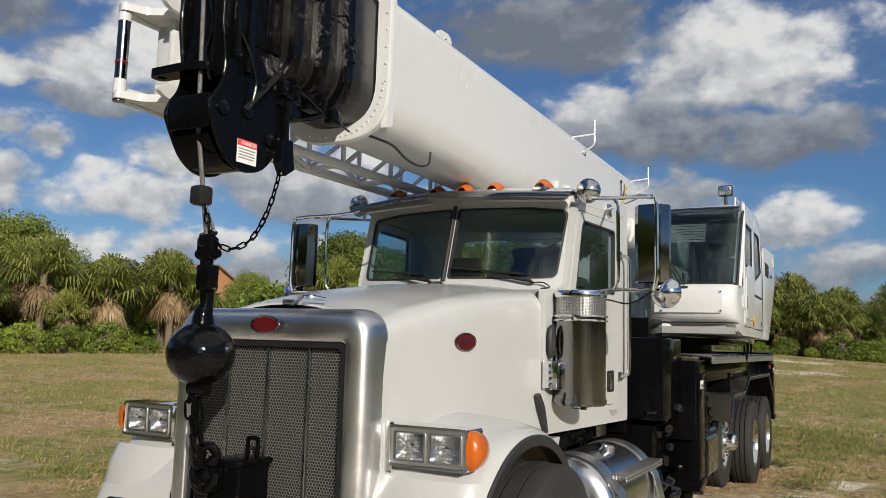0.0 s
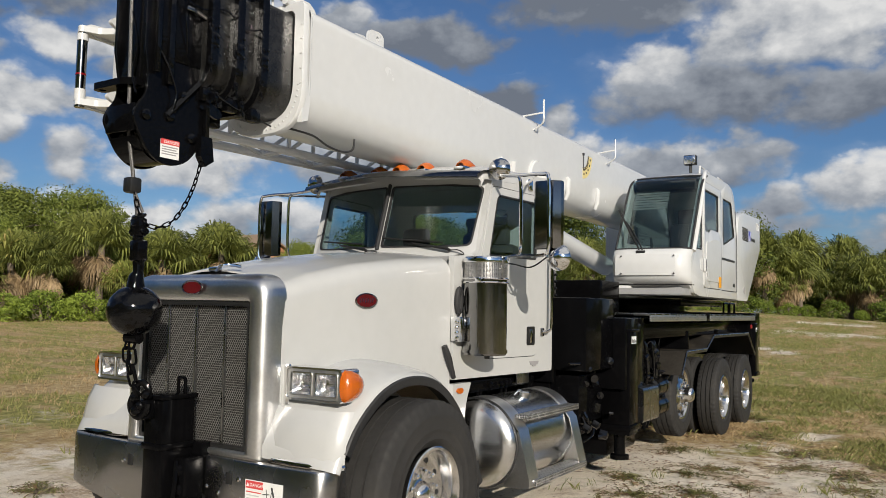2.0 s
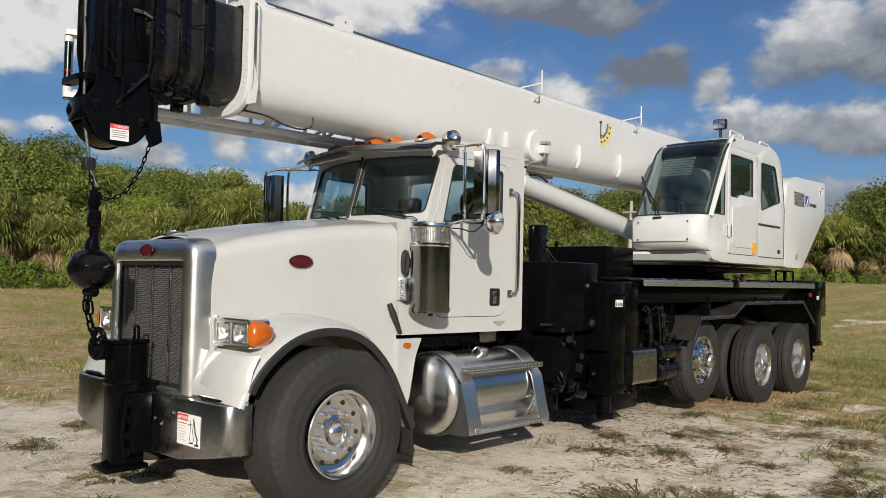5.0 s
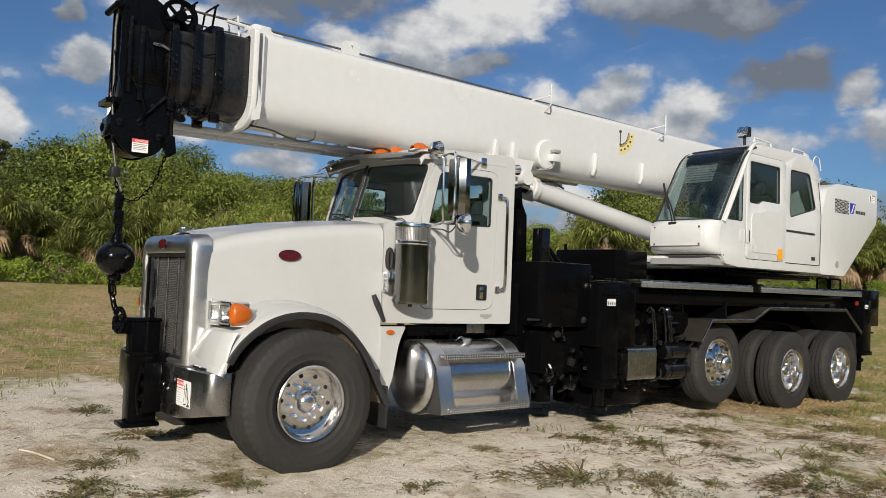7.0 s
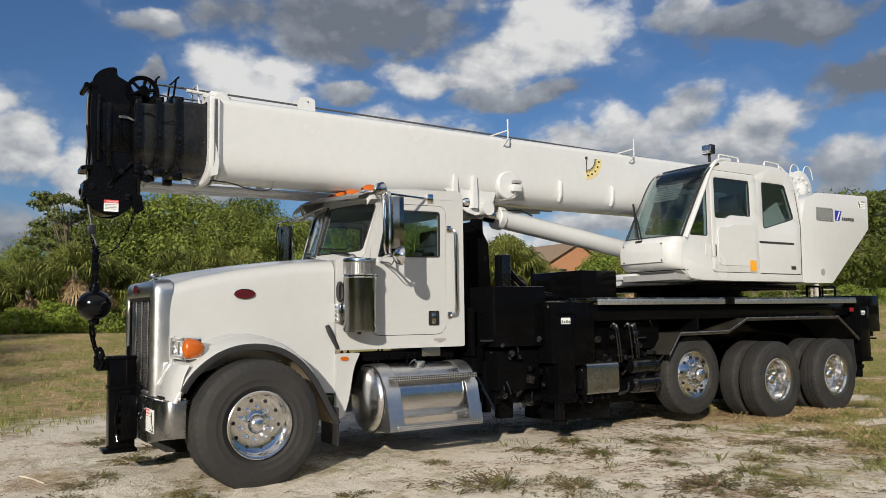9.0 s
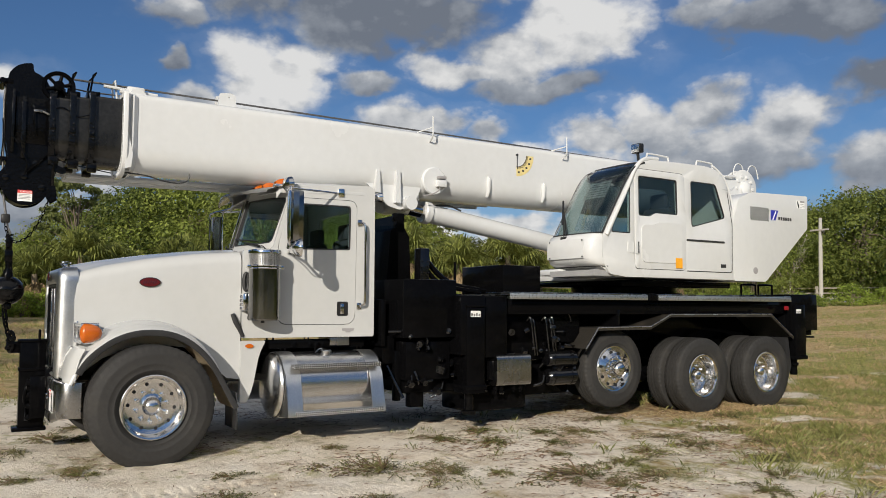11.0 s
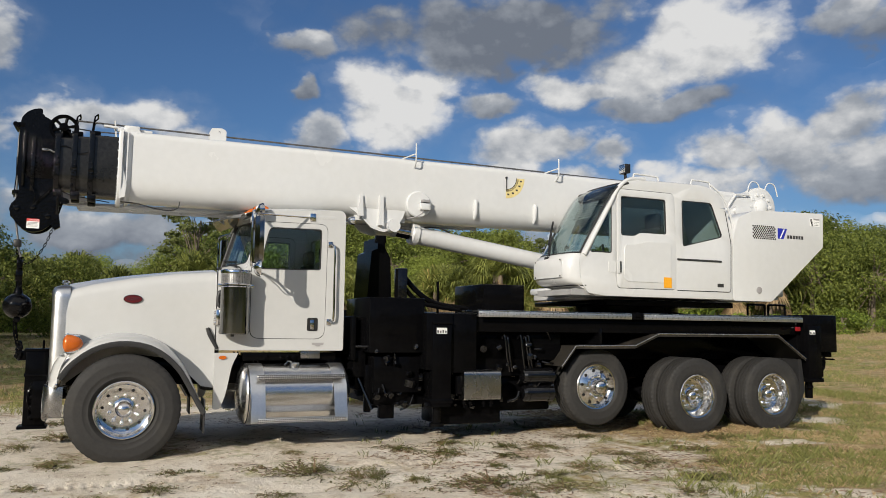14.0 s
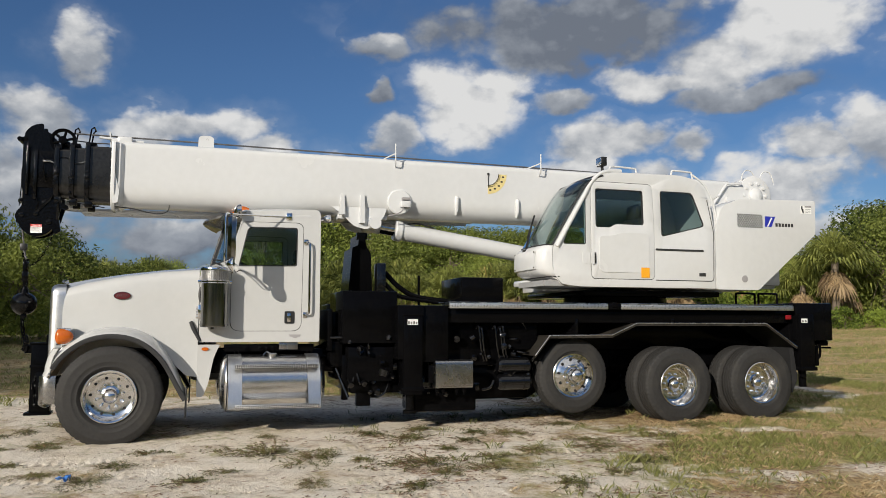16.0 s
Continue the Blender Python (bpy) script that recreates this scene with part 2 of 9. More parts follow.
SHELL_ALU = material("satin_aluminium", (0.70, 0.70, 0.70), 0.33, 1.0, vary=0.10, scale=6, bump=0.03, bump_scale=90)
ALU_DULL = material("brushed_aluminium", (0.36, 0.355, 0.35), 0.26, 1.0, vary=0.14, scale=5, bump=0.04, bump_scale=120)
RIM = material("polished_wheel_aluminium", (0.72, 0.71, 0.70), 0.16, 1.0, vary=0.08, scale=9, bump=0.02, bump_scale=60)
DARK_STEEL = material("dark_stainless_steel", (0.20, 0.195, 0.19), 0.09, 1.0, vary=0.15, scale=5)
CANISTER = material("smoked_stainless_steel", (0.25, 0.246, 0.24), 0.12, 1.0, vary=0.10, scale=5, bump=0.015, bump_scale=30)
STAINLESS = material("stainless_steel", (0.56, 0.55, 0.54), 0.07, 1.0, vary=0.08, scale=5, bump=0.015, bump_scale=40)
RUBBER = material("tyre_rubber", (0.030, 0.029, 0.028), 0.70, vary=0.22, scale=3, bump=0.25, bump_scale=120, wear=(0.06, 0.054, 0.044), wear_amount=0.22, spec=0.3)
TRIM = material("black_rubber_trim", (0.022, 0.022, 0.023), 0.5, vary=0.2, bump=0.1)
PLASTIC = material("black_plastic", (0.012, 0.012, 0.012), 0.42, vary=0.2, bump=0.05)
AMBER = material("amber_plastic", (0.50, 0.105, 0.005), 0.2, vary=0.10, scale=20, bump=0.15, bump_scale=240, coat=0.4)
RED = material("dark_red_enamel", (0.085, 0.006, 0.008), 0.3, vary=0.15, spec=0.25)
TAIL_RED = material("red_plastic", (0.22, 0.008, 0.012), 0.25, vary=0.1)
SIGN_RED = material("sticker_red", (0.62, 0.06, 0.06), 0.5, vary=0.06)
PAPER = material("sticker_white", (0.80, 0.80, 0.78), 0.5, vary=0.05)
INK = material("sticker_ink", (0.03, 0.03, 0.03), 0.5, vary=0.05)
INK_GREY = material("sticker_grey_ink", (0.30, 0.29, 0.29), 0.5, vary=0.05)
PALE_INK = material("sticker_faded_ink", (0.56, 0.56, 0.55), 0.5, vary=0.05)
BLUE = material("sticker_blue", (0.02, 0.03, 0.35), 0.4, vary=0.06)
ORANGE = material("sticker_orange", (0.85, 0.38, 0.02), 0.45, vary=0.08)
YELLOW = material("faded_yellow_sticker", (0.70, 0.58, 0.26), 0.5, vary=0.15, scale=20)
SEAT = material("dark_seat_fabric", (0.045, 0.045, 0.05), 0.9, vary=0.2, bump=0.2)
INTERIOR = material("grey_interior_trim", (0.30, 0.30, 0.30), 0.75, vary=0.12, bump=0.05)
LENS = material("headlamp_reflector", (0.90, 0.90, 0.91), 0.16, 1.0, vary=0.08, scale=22, bump=0.5, bump_scale=60)
DUSTY_BLACK = material("dusty_black_steel", (0.030, 0.027, 0.023), 0.42, vary=0.35, scale=4, bump=0.05, wear=(0.10, 0.085, 0.065), wear_amount=0.4, spec=0.3)
FITTING = material("glossy_black_fittings", (0.004, 0.004, 0.0045), 0.09, vary=0.3, scale=4, bump=0.25, bump_scale=20, spec=0.6)
WIRE = material("steel_cable", (0.16, 0.155, 0.15), 0.4, 0.7, vary=0.3, scale=60, bump=0.4, bump_scale=300)
# near-black that stands for the shade inside slots, holes and the grille
HOLE_SHADE = material("recess_shade_black", (0.008, 0.008, 0.008), 0.8, vary=0.1)
BRICK = material("orange_brick", (0.45, 0.22, 0.11), 0.85, vary=0.25, bump=0.2)
ROOF = material("roof_shingle", (0.28, 0.20, 0.13), 0.9, vary=0.2, bump=0.2)
CONCRETE = material("weathered_concrete", (0.42, 0.40, 0.36), 0.9, vary=0.15, bump=0.2)
BROWN_GUARD = material("dusty_tan_plastic", (0.30, 0.24, 0.16), 0.6, vary=0.2)
GLASS = glass("tinted_window_glass", (0.78, 0.86, 0.87))
CLEAR = glass("clear_lamp_glass", (0.97, 0.97, 0.97))
GLASS_GREEN = glass("green_cab_glass", (0.71, 0.78, 0.78))


def perforated(name, color, scale, hole=(0.006, 0.006, 0.006)):
    m = bpy.data.materials.new(name)
    m.use_nodes = True
    nt = m.node_tree
    N, Lk = nt.nodes.new, nt.links.new
    b = nt.nodes["Principled BSDF"]
    tc = N("ShaderNodeTexCoord").outputs["Object"]
    v = N("ShaderNodeTexVoronoi")
    v.inputs["Scale"].default_value = scale
    v.inputs["Randomness"].default_value = 0.12
    Lk(tc, v.inputs["Vector"])
    mr = N("ShaderNodeMapRange")
    mr.inputs[1].default_value, mr.inputs[2].default_value = 0.40, 0.50
    Lk(v.outputs["Distance"], mr.inputs[0])
    mx = N("ShaderNodeMix")
    mx.data_type = "RGBA"
    mx.inputs[6].default_value, mx.inputs[7].default_value = (*hole, 1), (*color, 1)
    Lk(mr.outputs[0], mx.inputs[0])
    Lk(mx.outputs[2], b.inputs["Base Color"])
    Lk(mr.outputs[0], b.inputs["Metallic"])
    b.inputs["Roughness"].default_value = 0.35
    bp = N("ShaderNodeBump")
    bp.inputs["Strength"].default_value, bp.inputs["Distance"].default_value = 0.8, 0.004
    Lk(mr.outputs[0], bp.inputs["Height"])
    Lk(bp.outputs[0], b.inputs["Normal"])
    return m


GRILLE_GREY = material("dusty_grey_grille", (0.16, 0.158, 0.152), 0.5, vary=0.15, scale=6, spec=0.4)
TREAD_PLATE = perforated("perforated_step_metal", (0.72, 0.72, 0.72), 48, (0.05, 0.05, 0.05))


# ---- geometry helpers ----
WORLD_OF = {}


def finish(name, bm, mat, smooth=32, recalc=True):
    if recalc:
        bmesh.ops.recalc_face_normals(bm, faces=bm.faces)
    me = bpy.data.meshes.new(name)
    bm.to_mesh(me)
    bm.free()
    for m in (mat if isinstance(mat, (list, tuple)) else (mat,)):
        me.materials.append(m)
    if smooth:
        me.polygons.foreach_set("use_smooth", [True] * len(me.polygons))
        me.set_sharp_from_angle(angle=radians(smooth))
    return me


def thing(name, label, category, at=(0, 0, 0), group="", kind=""):
    ob = tagged(new(name), label, category, group, kind)
    ob.location = at
    ob.empty_display_size = 0.2
    WORLD_OF[ob] = Matrix.Translation(at)
    return ob


def part(name, bm, mat, parent=None, label="", smooth=32):
    me = bm if isinstance(bm, bpy.types.Mesh) else finish(name, bm, mat, smooth)
    ob = new(name, me)
    WORLD_OF[ob] = Matrix.Identity(4)
    if parent is not None:
        ob.parent = parent
        ob.matrix_parent_inverse = WORLD_OF[parent].inverted()
    if label:
        ob["label"] = label
    return ob


def hold(name, parent, m, label=""):
    """An empty part at the pose m, for pieces whose meshes are shared."""
    ob = new(name)
    ob.empty_display_size = 0.1
    ob.parent = parent
    ob.matrix_parent_inverse = WORLD_OF[parent].inverted()
    ob.matrix_basis = m
    WORLD_OF[ob] = m
    if label:
        ob["label"] = label
    return ob


def piece(name, me, parent, label=""):
    ob = new(name, me)
    ob.parent = parent
    WORLD_OF[ob] = WORLD_OF[parent]
    if label:
        ob["label"] = label
    return ob


def split_parts(name, bm, mat, parent, label="", smooth=32, touch=0.0):
    """Each loose piece of a bmesh becomes a part; pieces whose bounds meet stay together."""
    bm.verts.index_update()
    seen, isles = set(), []
    for v in bm.verts:
        if v.index in seen:
            continue
        stack, isle = [v], []
        seen.add(v.index)
        while stack:
            q = stack.pop()
            isle.append(q)
            for e in q.link_edges:
                o = e.other_vert(q)
                if o.index not in seen:
                    seen.add(o.index)
                    stack.append(o)
        lo = [min(q.co[i] for q in isle) - touch for i in range(3)]
        hi = [max(q.co[i] for q in isle) + touch for i in range(3)]
        isles.append([isle, lo, hi])
    merged = True
    while merged and touch >= 0:
        merged = False
        for i in range(len(isles)):
            for j in range(i + 1, len(isles)):
                a, b = isles[i], isles[j]
                if all(a[1][c] <= b[2][c] and b[1][c] <= a[2][c] for c in range(3)):
                    a[0] += b[0]
                    a[1] = [min(p, q) for p, q in zip(a[1], b[1])]
                    a[2] = [max(p, q) for p, q in zip(a[2], b[2])]
                    del isles[j]
                    merged = True
                    break
            if merged:
                break
    out = []
    for isle, lo, hi in isles:
        sub = bmesh.new()
        at = {v: sub.verts.new(v.co) for v in isle}
        for f in {f for v in isle for f in v.link_faces}:
            sub.faces.new([at[v] for v in f.verts])
        out.append(part(name, sub, mat, parent, label, smooth))
    bm.free()
    return out


def box(bm, x0, x1, y0, y1, z0, z1, bevel=0.0, seg=2):
    g = bmesh.ops.create_cube(bm, size=1.0)["verts"]
    for v in g:
        v.co = Vector(((x0 + x1) / 2 + v.co.x * (x1 - x0), (y0 + y1) / 2 + v.co.y * (y1 - y0), (z0 + z1) / 2 + v.co.z * (z1 - z0)))
    if bevel:
        es = list({e for v in g for e in v.link_edges})
        bmesh.ops.bevel(bm, geom=es, offset=bevel, segments=seg, affect="EDGES", profile=0.5)
    return bm


def basis(d):
    d = Vector(d).normalized()
    a = Vector((0, 0, 1)) if abs(d.z) < 0.9 else Vector((1, 0, 0))
    u = d.cross(a).normalized()
    return d, u, d.cross(u)


def tube(bm, pts, r, seg=10, cap=True, closed=False):
    pts = [Vector(p) for p in pts]
    rings = []
    n = len(pts)
    u = None
    for i, p in enumerate(pts):
        if closed:
            d = pts[(i + 1) % n] - pts[i - 1]
        else:
            d = pts[min(i + 1, n - 1)] - pts[max(i - 1, 0)]
        d.normalize()
        if u is None:
            _, u, _ = basis(d)
        u = (u - d * u.dot(d)).normalized()
        w = d.cross(u)
        rr = r[i] if isinstance(r, (list, tuple)) else r
        rings.append([bm.verts.new(p + rr * (math.cos(a) * u + math.sin(a) * w)) for a in [2 * math.pi * k / seg for k in range(seg)]])
    m = n if closed else n - 1
    for i in range(m):
        a, b = rings[i], rings[(i + 1) % n]
        for k in range(seg):
            bm.faces.new((a[k], a[(k + 1) % seg], b[(k + 1) % seg], b[k]))
    if cap and not closed:
        bm.faces.new(rings[0][::-1])
        bm.faces.new(rings[-1])
    return bm


def smooth_path(pts, steps=6):
    pts = [Vector(p) for p in pts]
    out = []
    for i in range(len(pts) - 1):
        p0, p1, p2, p3 = pts[max(i - 1, 0)], pts[i], pts[i + 1], pts[min(i + 2, len(pts) - 1)]
        for k in range(steps):
            t = k / steps
            out.append(0.5 * (2 * p1 + (p2 - p0) * t + (2 * p0 - 5 * p1 + 4 * p2 - p3) * t * t + (3 * p1 - p0 - 3 * p2 + p3) * t ** 3))
    out.append(pts[-1])
    return out


def cyl(bm, p0, p1, r, seg=24, r1=None):
    return tube(bm, [p0, p1], [r, r if r1 is None else r1], seg)


def lathe(bm, profile, centre=(0, 0, 0), axis=(1, 0, 0), seg=48, closed=False, notch=None):
    """profile: (radius, distance along the axis)."""
    d, u, w = basis(axis)
    c = Vector(centre)
    rings = []
    for j, (r, h) in enumerate(profile):
        ring = []
        for k in range(seg):
            a = 2 * math.pi * k / seg
            rr = r - (notch[1] if notch and j in notch[0] and k % 4 == 0 else 0)
            ring.append(bm.verts.new(c + d * h + max(rr, 1e-4) * (math.cos(a) * u + math.sin(a) * w)))
        rings.append(ring)
    pairs = list(zip(rings, rings[1:])) + ([(rings[-1], rings[0])] if closed else [])
    for a, b in pairs:
        for k in range(seg):
            bm.faces.new((a[k], a[(k + 1) % seg], b[(k + 1) % seg], b[k]))
    return bm


def skin(bm, rows, close_u=False, cap=False):
    """Quads between rows of points of equal count."""
    vs = [[bm.verts.new(Vector(p)) for p in row] for row in rows]
    for a, b in zip(vs, vs[1:]):
        n = len(a)
        for k in range(n if close_u else n - 1):
            q = (a[k], a[(k + 1) % n], b[(k + 1) % n], b[k])
            if len({v.co.to_tuple(5) for v in q}) > 2:
                try:
                    bm.faces.new(q)
                except ValueError:
                    pass
    if cap:
        bm.faces.new(vs[0][::-1])
        bm.faces.new(vs[-1])
    return bm


def thicken(bm, t):
    """Gives an open sheet the thickness t."""
    bmesh.ops.recalc_face_normals(bm, faces=bm.faces)
    bmesh.ops.solidify(bm, geom=list(bm.faces), thickness=t)
    return bm


def round_poly(pts, r, seg=5):
    """Rounds the corners of a 2D polygon; r is one radius or one for each corner."""
    out = []
    n = len(pts)
    for i in range(n):
        p, a, b = Vector(pts[i]), Vector(pts[i - 1]), Vector(pts[(i + 1) % n])
        rad = r[i] if isinstance(r, (list, tuple)) else r
        da, db = (a - p), (b - p)
        rad = min(rad, da.length * 0.45, db.length * 0.45)
        if rad <= 1e-4:
            out.append(tuple(p))
            continue
        q0, q1 = p + da.normalized() * rad, p + db.normalized() * rad
        for k in range(seg + 1):
            t = k / seg
            out.append(tuple((1 - t) ** 2 * q0 + 2 * t * (1 - t) * p + t * t * q1))
    return out


def plate(bm, outer, holes, place, depth):
    """A flat plate with holes: 2D outlines, placed by place(a, b, d) at depths 0 and depth."""
    loops = []
    edges = []
    for loop in [outer, *holes]:
        vs = [bm.verts.new(place(a, b, 0.0)) for a, b in loop]
        es = [bm.edges.new((vs[i], vs[(i + 1) % len(vs)])) for i in range(len(vs))]
        loops.append(vs)
        edges += es
    fs = [f for f in bmesh.ops.triangle_fill(bm, use_beauty=True, use_dissolve=False, edges=edges)["geom"] if isinstance(f, bmesh.types.BMFace)]
    back = {}
    for vs, loop in zip(loops, [outer, *holes]):
        for v, (a, b) in zip(vs, loop):
            back[v] = bm.verts.new(place(a, b, depth))
    for f in fs:
        try:
            bm.faces.new([back[v] for v in reversed(f.verts)])
        except (KeyError, ValueError):
            pass
    for vs in loops:
        n = len(vs)
        for i in range(n):
            bm.faces.new((vs[i], vs[(i + 1) % n], back[vs[(i + 1) % n]], back[vs[i]]))
    return bm


def prism(bm, poly, place, d0, d1):
    """A solid 2D outline between two depths."""
    a = [bm.verts.new(place(p, q, d0)) for p, q in poly]
    b = [bm.verts.new(place(p, q, d1)) for p, q in poly]
    n = len(a)
    bm.faces.new(a)
    bm.faces.new(b[::-1])
    for i in range(n):
        bm.faces.new((a[i], b[i], b[(i + 1) % n], a[(i + 1) % n]))
    return bm


def soften(bm, offset, seg=2, angle=40):
    es = [e for e in bm.edges if len(e.link_faces) == 2 and e.calc_face_angle(0) > radians(angle)]
    bmesh.ops.bevel(bm, geom=es, offset=offset, segments=seg, affect="EDGES", profile=0.5, clamp_overlap=True)
    return bm


def fresh():
    return bmesh.new()


def side(x):
    """Places (y, z) outlines on the plane x, with depth running inwards to -x."""
    return lambda a, b, d: Vector((x - d, a, b))


def front(y):
    """Places (x, z) outlines on the plane y, with depth running to +y."""
    return lambda a, b, d: Vector((a, y + d, b))


def rrect(a0, a1, b0, b1, r, seg=4):
    return round_poly([(a0, b0), (a1, b0), (a1, b1), (a0, b1)], r, seg)


# ---- ground ----
def ground_z(x, y):
    d = math.hypot(x - 0.5, y - 6)
    rise = min(1.0, max(0.0, (d - 10) / 38)) if x < 3 or y > 12 else 0.0
    z = 0.65 * rise * rise * (3 - 2 * rise)
    z += 0.035 * noise.noise(Vector((x * 0.22, y * 0.22, 0.3))) + 0.012 * noise.noise(Vector((x * 1.1, y * 1.1, 3.1)))
    z += 0.006 * noise.noise(Vector((x * 4.2, y * 4.2, 7.7)))
    z += 1.15 * min(1.0, max(0.0, (y - 22) / 30)) ** 1.5 * min(1.0, max(0.0, (8 - x) / 20))
    near = max(0.0, 1 - max(0.0, d - 9) / 5)
    if near:
        z += near * 0.010 * noise.noise(Vector((x * 9.0, y * 9.0, 2.2)))
        z += near * 0.016 * max(0.0, noise.noise(Vector((x * 2.3, y * 2.3, 12.0))))
        for tx in TRACKS:
            z -= near * 0.022 * math.exp(-((x - tx - 0.10 * math.sin(y * 0.5 + tx)) / 0.13) ** 2)
    return z


TRACKS = (0.62, 2.35, -0.35, 1.75)


def track_amount(x, y):
    """How far a tyre has pressed its cleats into the sand."""
    t = max(math.exp(-((x - tx - 0.10 * math.sin(y * 0.5 + tx)) / 0.10) ** 2) for tx in TRACKS)
    return t * min(1.0, max(0.0, 0.35 + 1.8 * noise.noise(Vector((x * 0.7, y * 0.5, 40.0)))))


def grass_amount(x, y):
    """0 on the bare sand track, 1 in the field."""
    n = 0.55 * noise.noise(Vector((x * 0.35, y * 0.35, 5.0))) + 0.35 * noise.noise(Vector((x * 1.3, y * 1.3, 9.0)))
    far_side = min(1.0, max(0.0, (-x - 6.2 + 0.25 * (y - 3)) / 3.0))
    rear = min(1.0, max(0.0, (y - 8.8 + 0.55 * max(0.0, x - 0.5)) / 3.2))
    ahead = min(1.0, max(0.0, (-y - 6) / 4))
    bare = max(0.0, noise.noise(Vector((x * 0.28 + 3.0, y * 0.28, 71.0))) + 0.5 * noise.noise(Vector((x * 1.1, y * 1.1, 73.0))) - 0.12) * 2.6
    return min(1.0, max(0.0, max(far_side, rear, ahead) + n * 0.7 - min(bare, 0.85) * (0.3 if x < -6.5 else 1.0)))


def greenness(x, y):
    """Where the field's grass is still green."""
    return min(1.0, max(0.0, 0.36 + (0.16 if y > 13 and x > -9 else 0.0) + 0.9 * noise.noise(Vector((x * 0.34, y * 0.34, 21.0))) + 0.9 * noise.noise(Vector((x * 0.9, y * 0.9, 23.0))) + 0.7 * noise.noise(Vector((x * 2.6, y * 2.6, 25.0)))))


def ground_material():
    m = bpy.data.materials.new("sand_and_dry_grass")
    m.use_nodes = True
    nt = m.node_tree
    N, Lk = nt.nodes.new, nt.links.new
    b = nt.nodes["Principled BSDF"]
    pos = N("ShaderNodeNewGeometry").outputs["Position"]
    at = N("ShaderNodeAttribute")
    at.attribute_name = "grass"

    def nz(scale, detail, rough=0.55, dist=0.0):
        n = N("ShaderNodeTexNoise")
        n.inputs["Scale"].default_value, n.inputs["Detail"].default_value, n.inputs["Roughness"].default_value, n.inputs["Distortion"].default_value = scale, detail, rough, dist
        Lk(pos, n.inputs["Vector"])
        return n.outputs[0]

    def ramp(fac, stops):
        r = N("ShaderNodeValToRGB")
        Lk(fac, r.inputs[0])
        e = r.color_ramp.elements
        e[0].position, e[0].color = stops[0][0], (*stops[0][1], 1)
        e[1].position, e[1].color = stops[-1][0], (*stops[-1][1], 1)
        for p, c in stops[1:-1]:
            q = e.new(p)
            q.color = (*c, 1)
        return r.outputs[0]

    def mixc(f, a, c):
        x = N("ShaderNodeMix")
        x.data_type = "RGBA"
        for v, i in ((f, 0), (a, 6), (c, 7)):
            if isinstance(v, float):
                x.inputs[i].default_value = v
            else:
                Lk(v, x.inputs[i])
        return x.outputs[2]

    sand = ramp(nz(1.3, 6), [(0.3, (0.66, 0.555, 0.43)), (0.44, (0.83, 0.735, 0.60)), (0.7, (0.90, 0.83, 0.73))])
    speck = ramp(nz(38, 4, 0.7), [(0.31, (0.16, 0.115, 0.075)), (0.41, (0.70, 0.615, 0.49)), (0.7, (0.90, 0.83, 0.72))])
    sand = mixc(0.36, sand, speck)
    dry = ramp(nz(5, 9, 0.72), [(0.3, (0.16, 0.10, 0.045)), (0.46, (0.40, 0.285, 0.145)), (0.58, (0.51, 0.40, 0.22)), (0.72, (0.66, 0.545, 0.35))])
    green = ramp(nz(6, 9, 0.72), [(0.3, (0.10, 0.10, 0.03)), (0.5, (0.28, 0.265, 0.09)), (0.7, (0.50, 0.44, 0.19))])
    ga2 = N("ShaderNodeAttribute")
    ga2.attribute_name = "green"
    gmix = N("ShaderNodeMath")
    gmix.operation = "ADD"
    Lk(ga2.outputs["Fac"], gmix.inputs[0])
    Lk(nz(2.2, 7, 0.7), gmix.inputs[1])
    gm = ramp(gmix.outputs[0], [(0.62, (0, 0, 0)), (1.12, (1, 1, 1))])
    grass = mixc(gm, dry, green)
    edge = N("ShaderNodeMath")
    edge.operation = "ADD"
    sub = N("ShaderNodeMath")
    sub.operation = "MULTIPLY_ADD"
    Lk(nz(5.5, 6, 0.7), sub.inputs[0])
    sub.inputs[1].default_value, sub.inputs[2].default_value = 1.6, -0.8
    Lk(at.outputs["Fac"], edge.inputs[0])
    Lk(sub.outputs[0], edge.inputs[1])
    patch = N("ShaderNodeMath")
    patch.operation = "MULTIPLY_ADD"
    Lk(nz(0.75, 4, 0.6), patch.inputs[0])
    patch.inputs[1].default_value = 1.6
    Lk(edge.outputs[0], patch.inputs[2])
    mr = N("ShaderNodeMapRange")
    mr.inputs[1].default_value, mr.inputs[2].default_value = 0.88, 1.32
    Lk(patch.outputs[0], mr.inputs[0])
    litter = ramp(nz(2.1, 8, 0.72), [(0.55, (0, 0, 0)), (0.66, (1, 1, 1))])
    bark = ramp(nz(60, 3, 0.7), [(0.35, (0.10, 0.055, 0.03)), (0.5, (0.34, 0.22, 0.13)), (0.62, (0.66, 0.56, 0.42))])
    sand2 = mixc(litter, sand, mixc(0.6, sand, bark))
    rusty = ramp(nz(0.85, 9, 0.74), [(0.525, (0, 0, 0)), (0.62, (0.8, 0.8, 0.8))])
    sand2 = mixc(rusty, sand2, ramp(nz(34, 4, 0.7), [(0.33, (0.12, 0.065, 0.035)), (0.5, (0.40, 0.27, 0.16)), (0.66, (0.72, 0.61, 0.47))]))
    col = mixc(mr.outputs[0], sand2, grass)
    Lk(col, b.inputs["Base Color"])
    b.inputs["Roughness"].default_value = 0.95
    b.inputs["Specular IOR Level"].default_value = 0.15
    bp = N("ShaderNodeBump")
    bp.inputs["Strength"].default_value, bp.inputs["Distance"].default_value = 0.8, 0.035
    hsum = N("ShaderNodeMath")
    hsum.operation = "ADD"
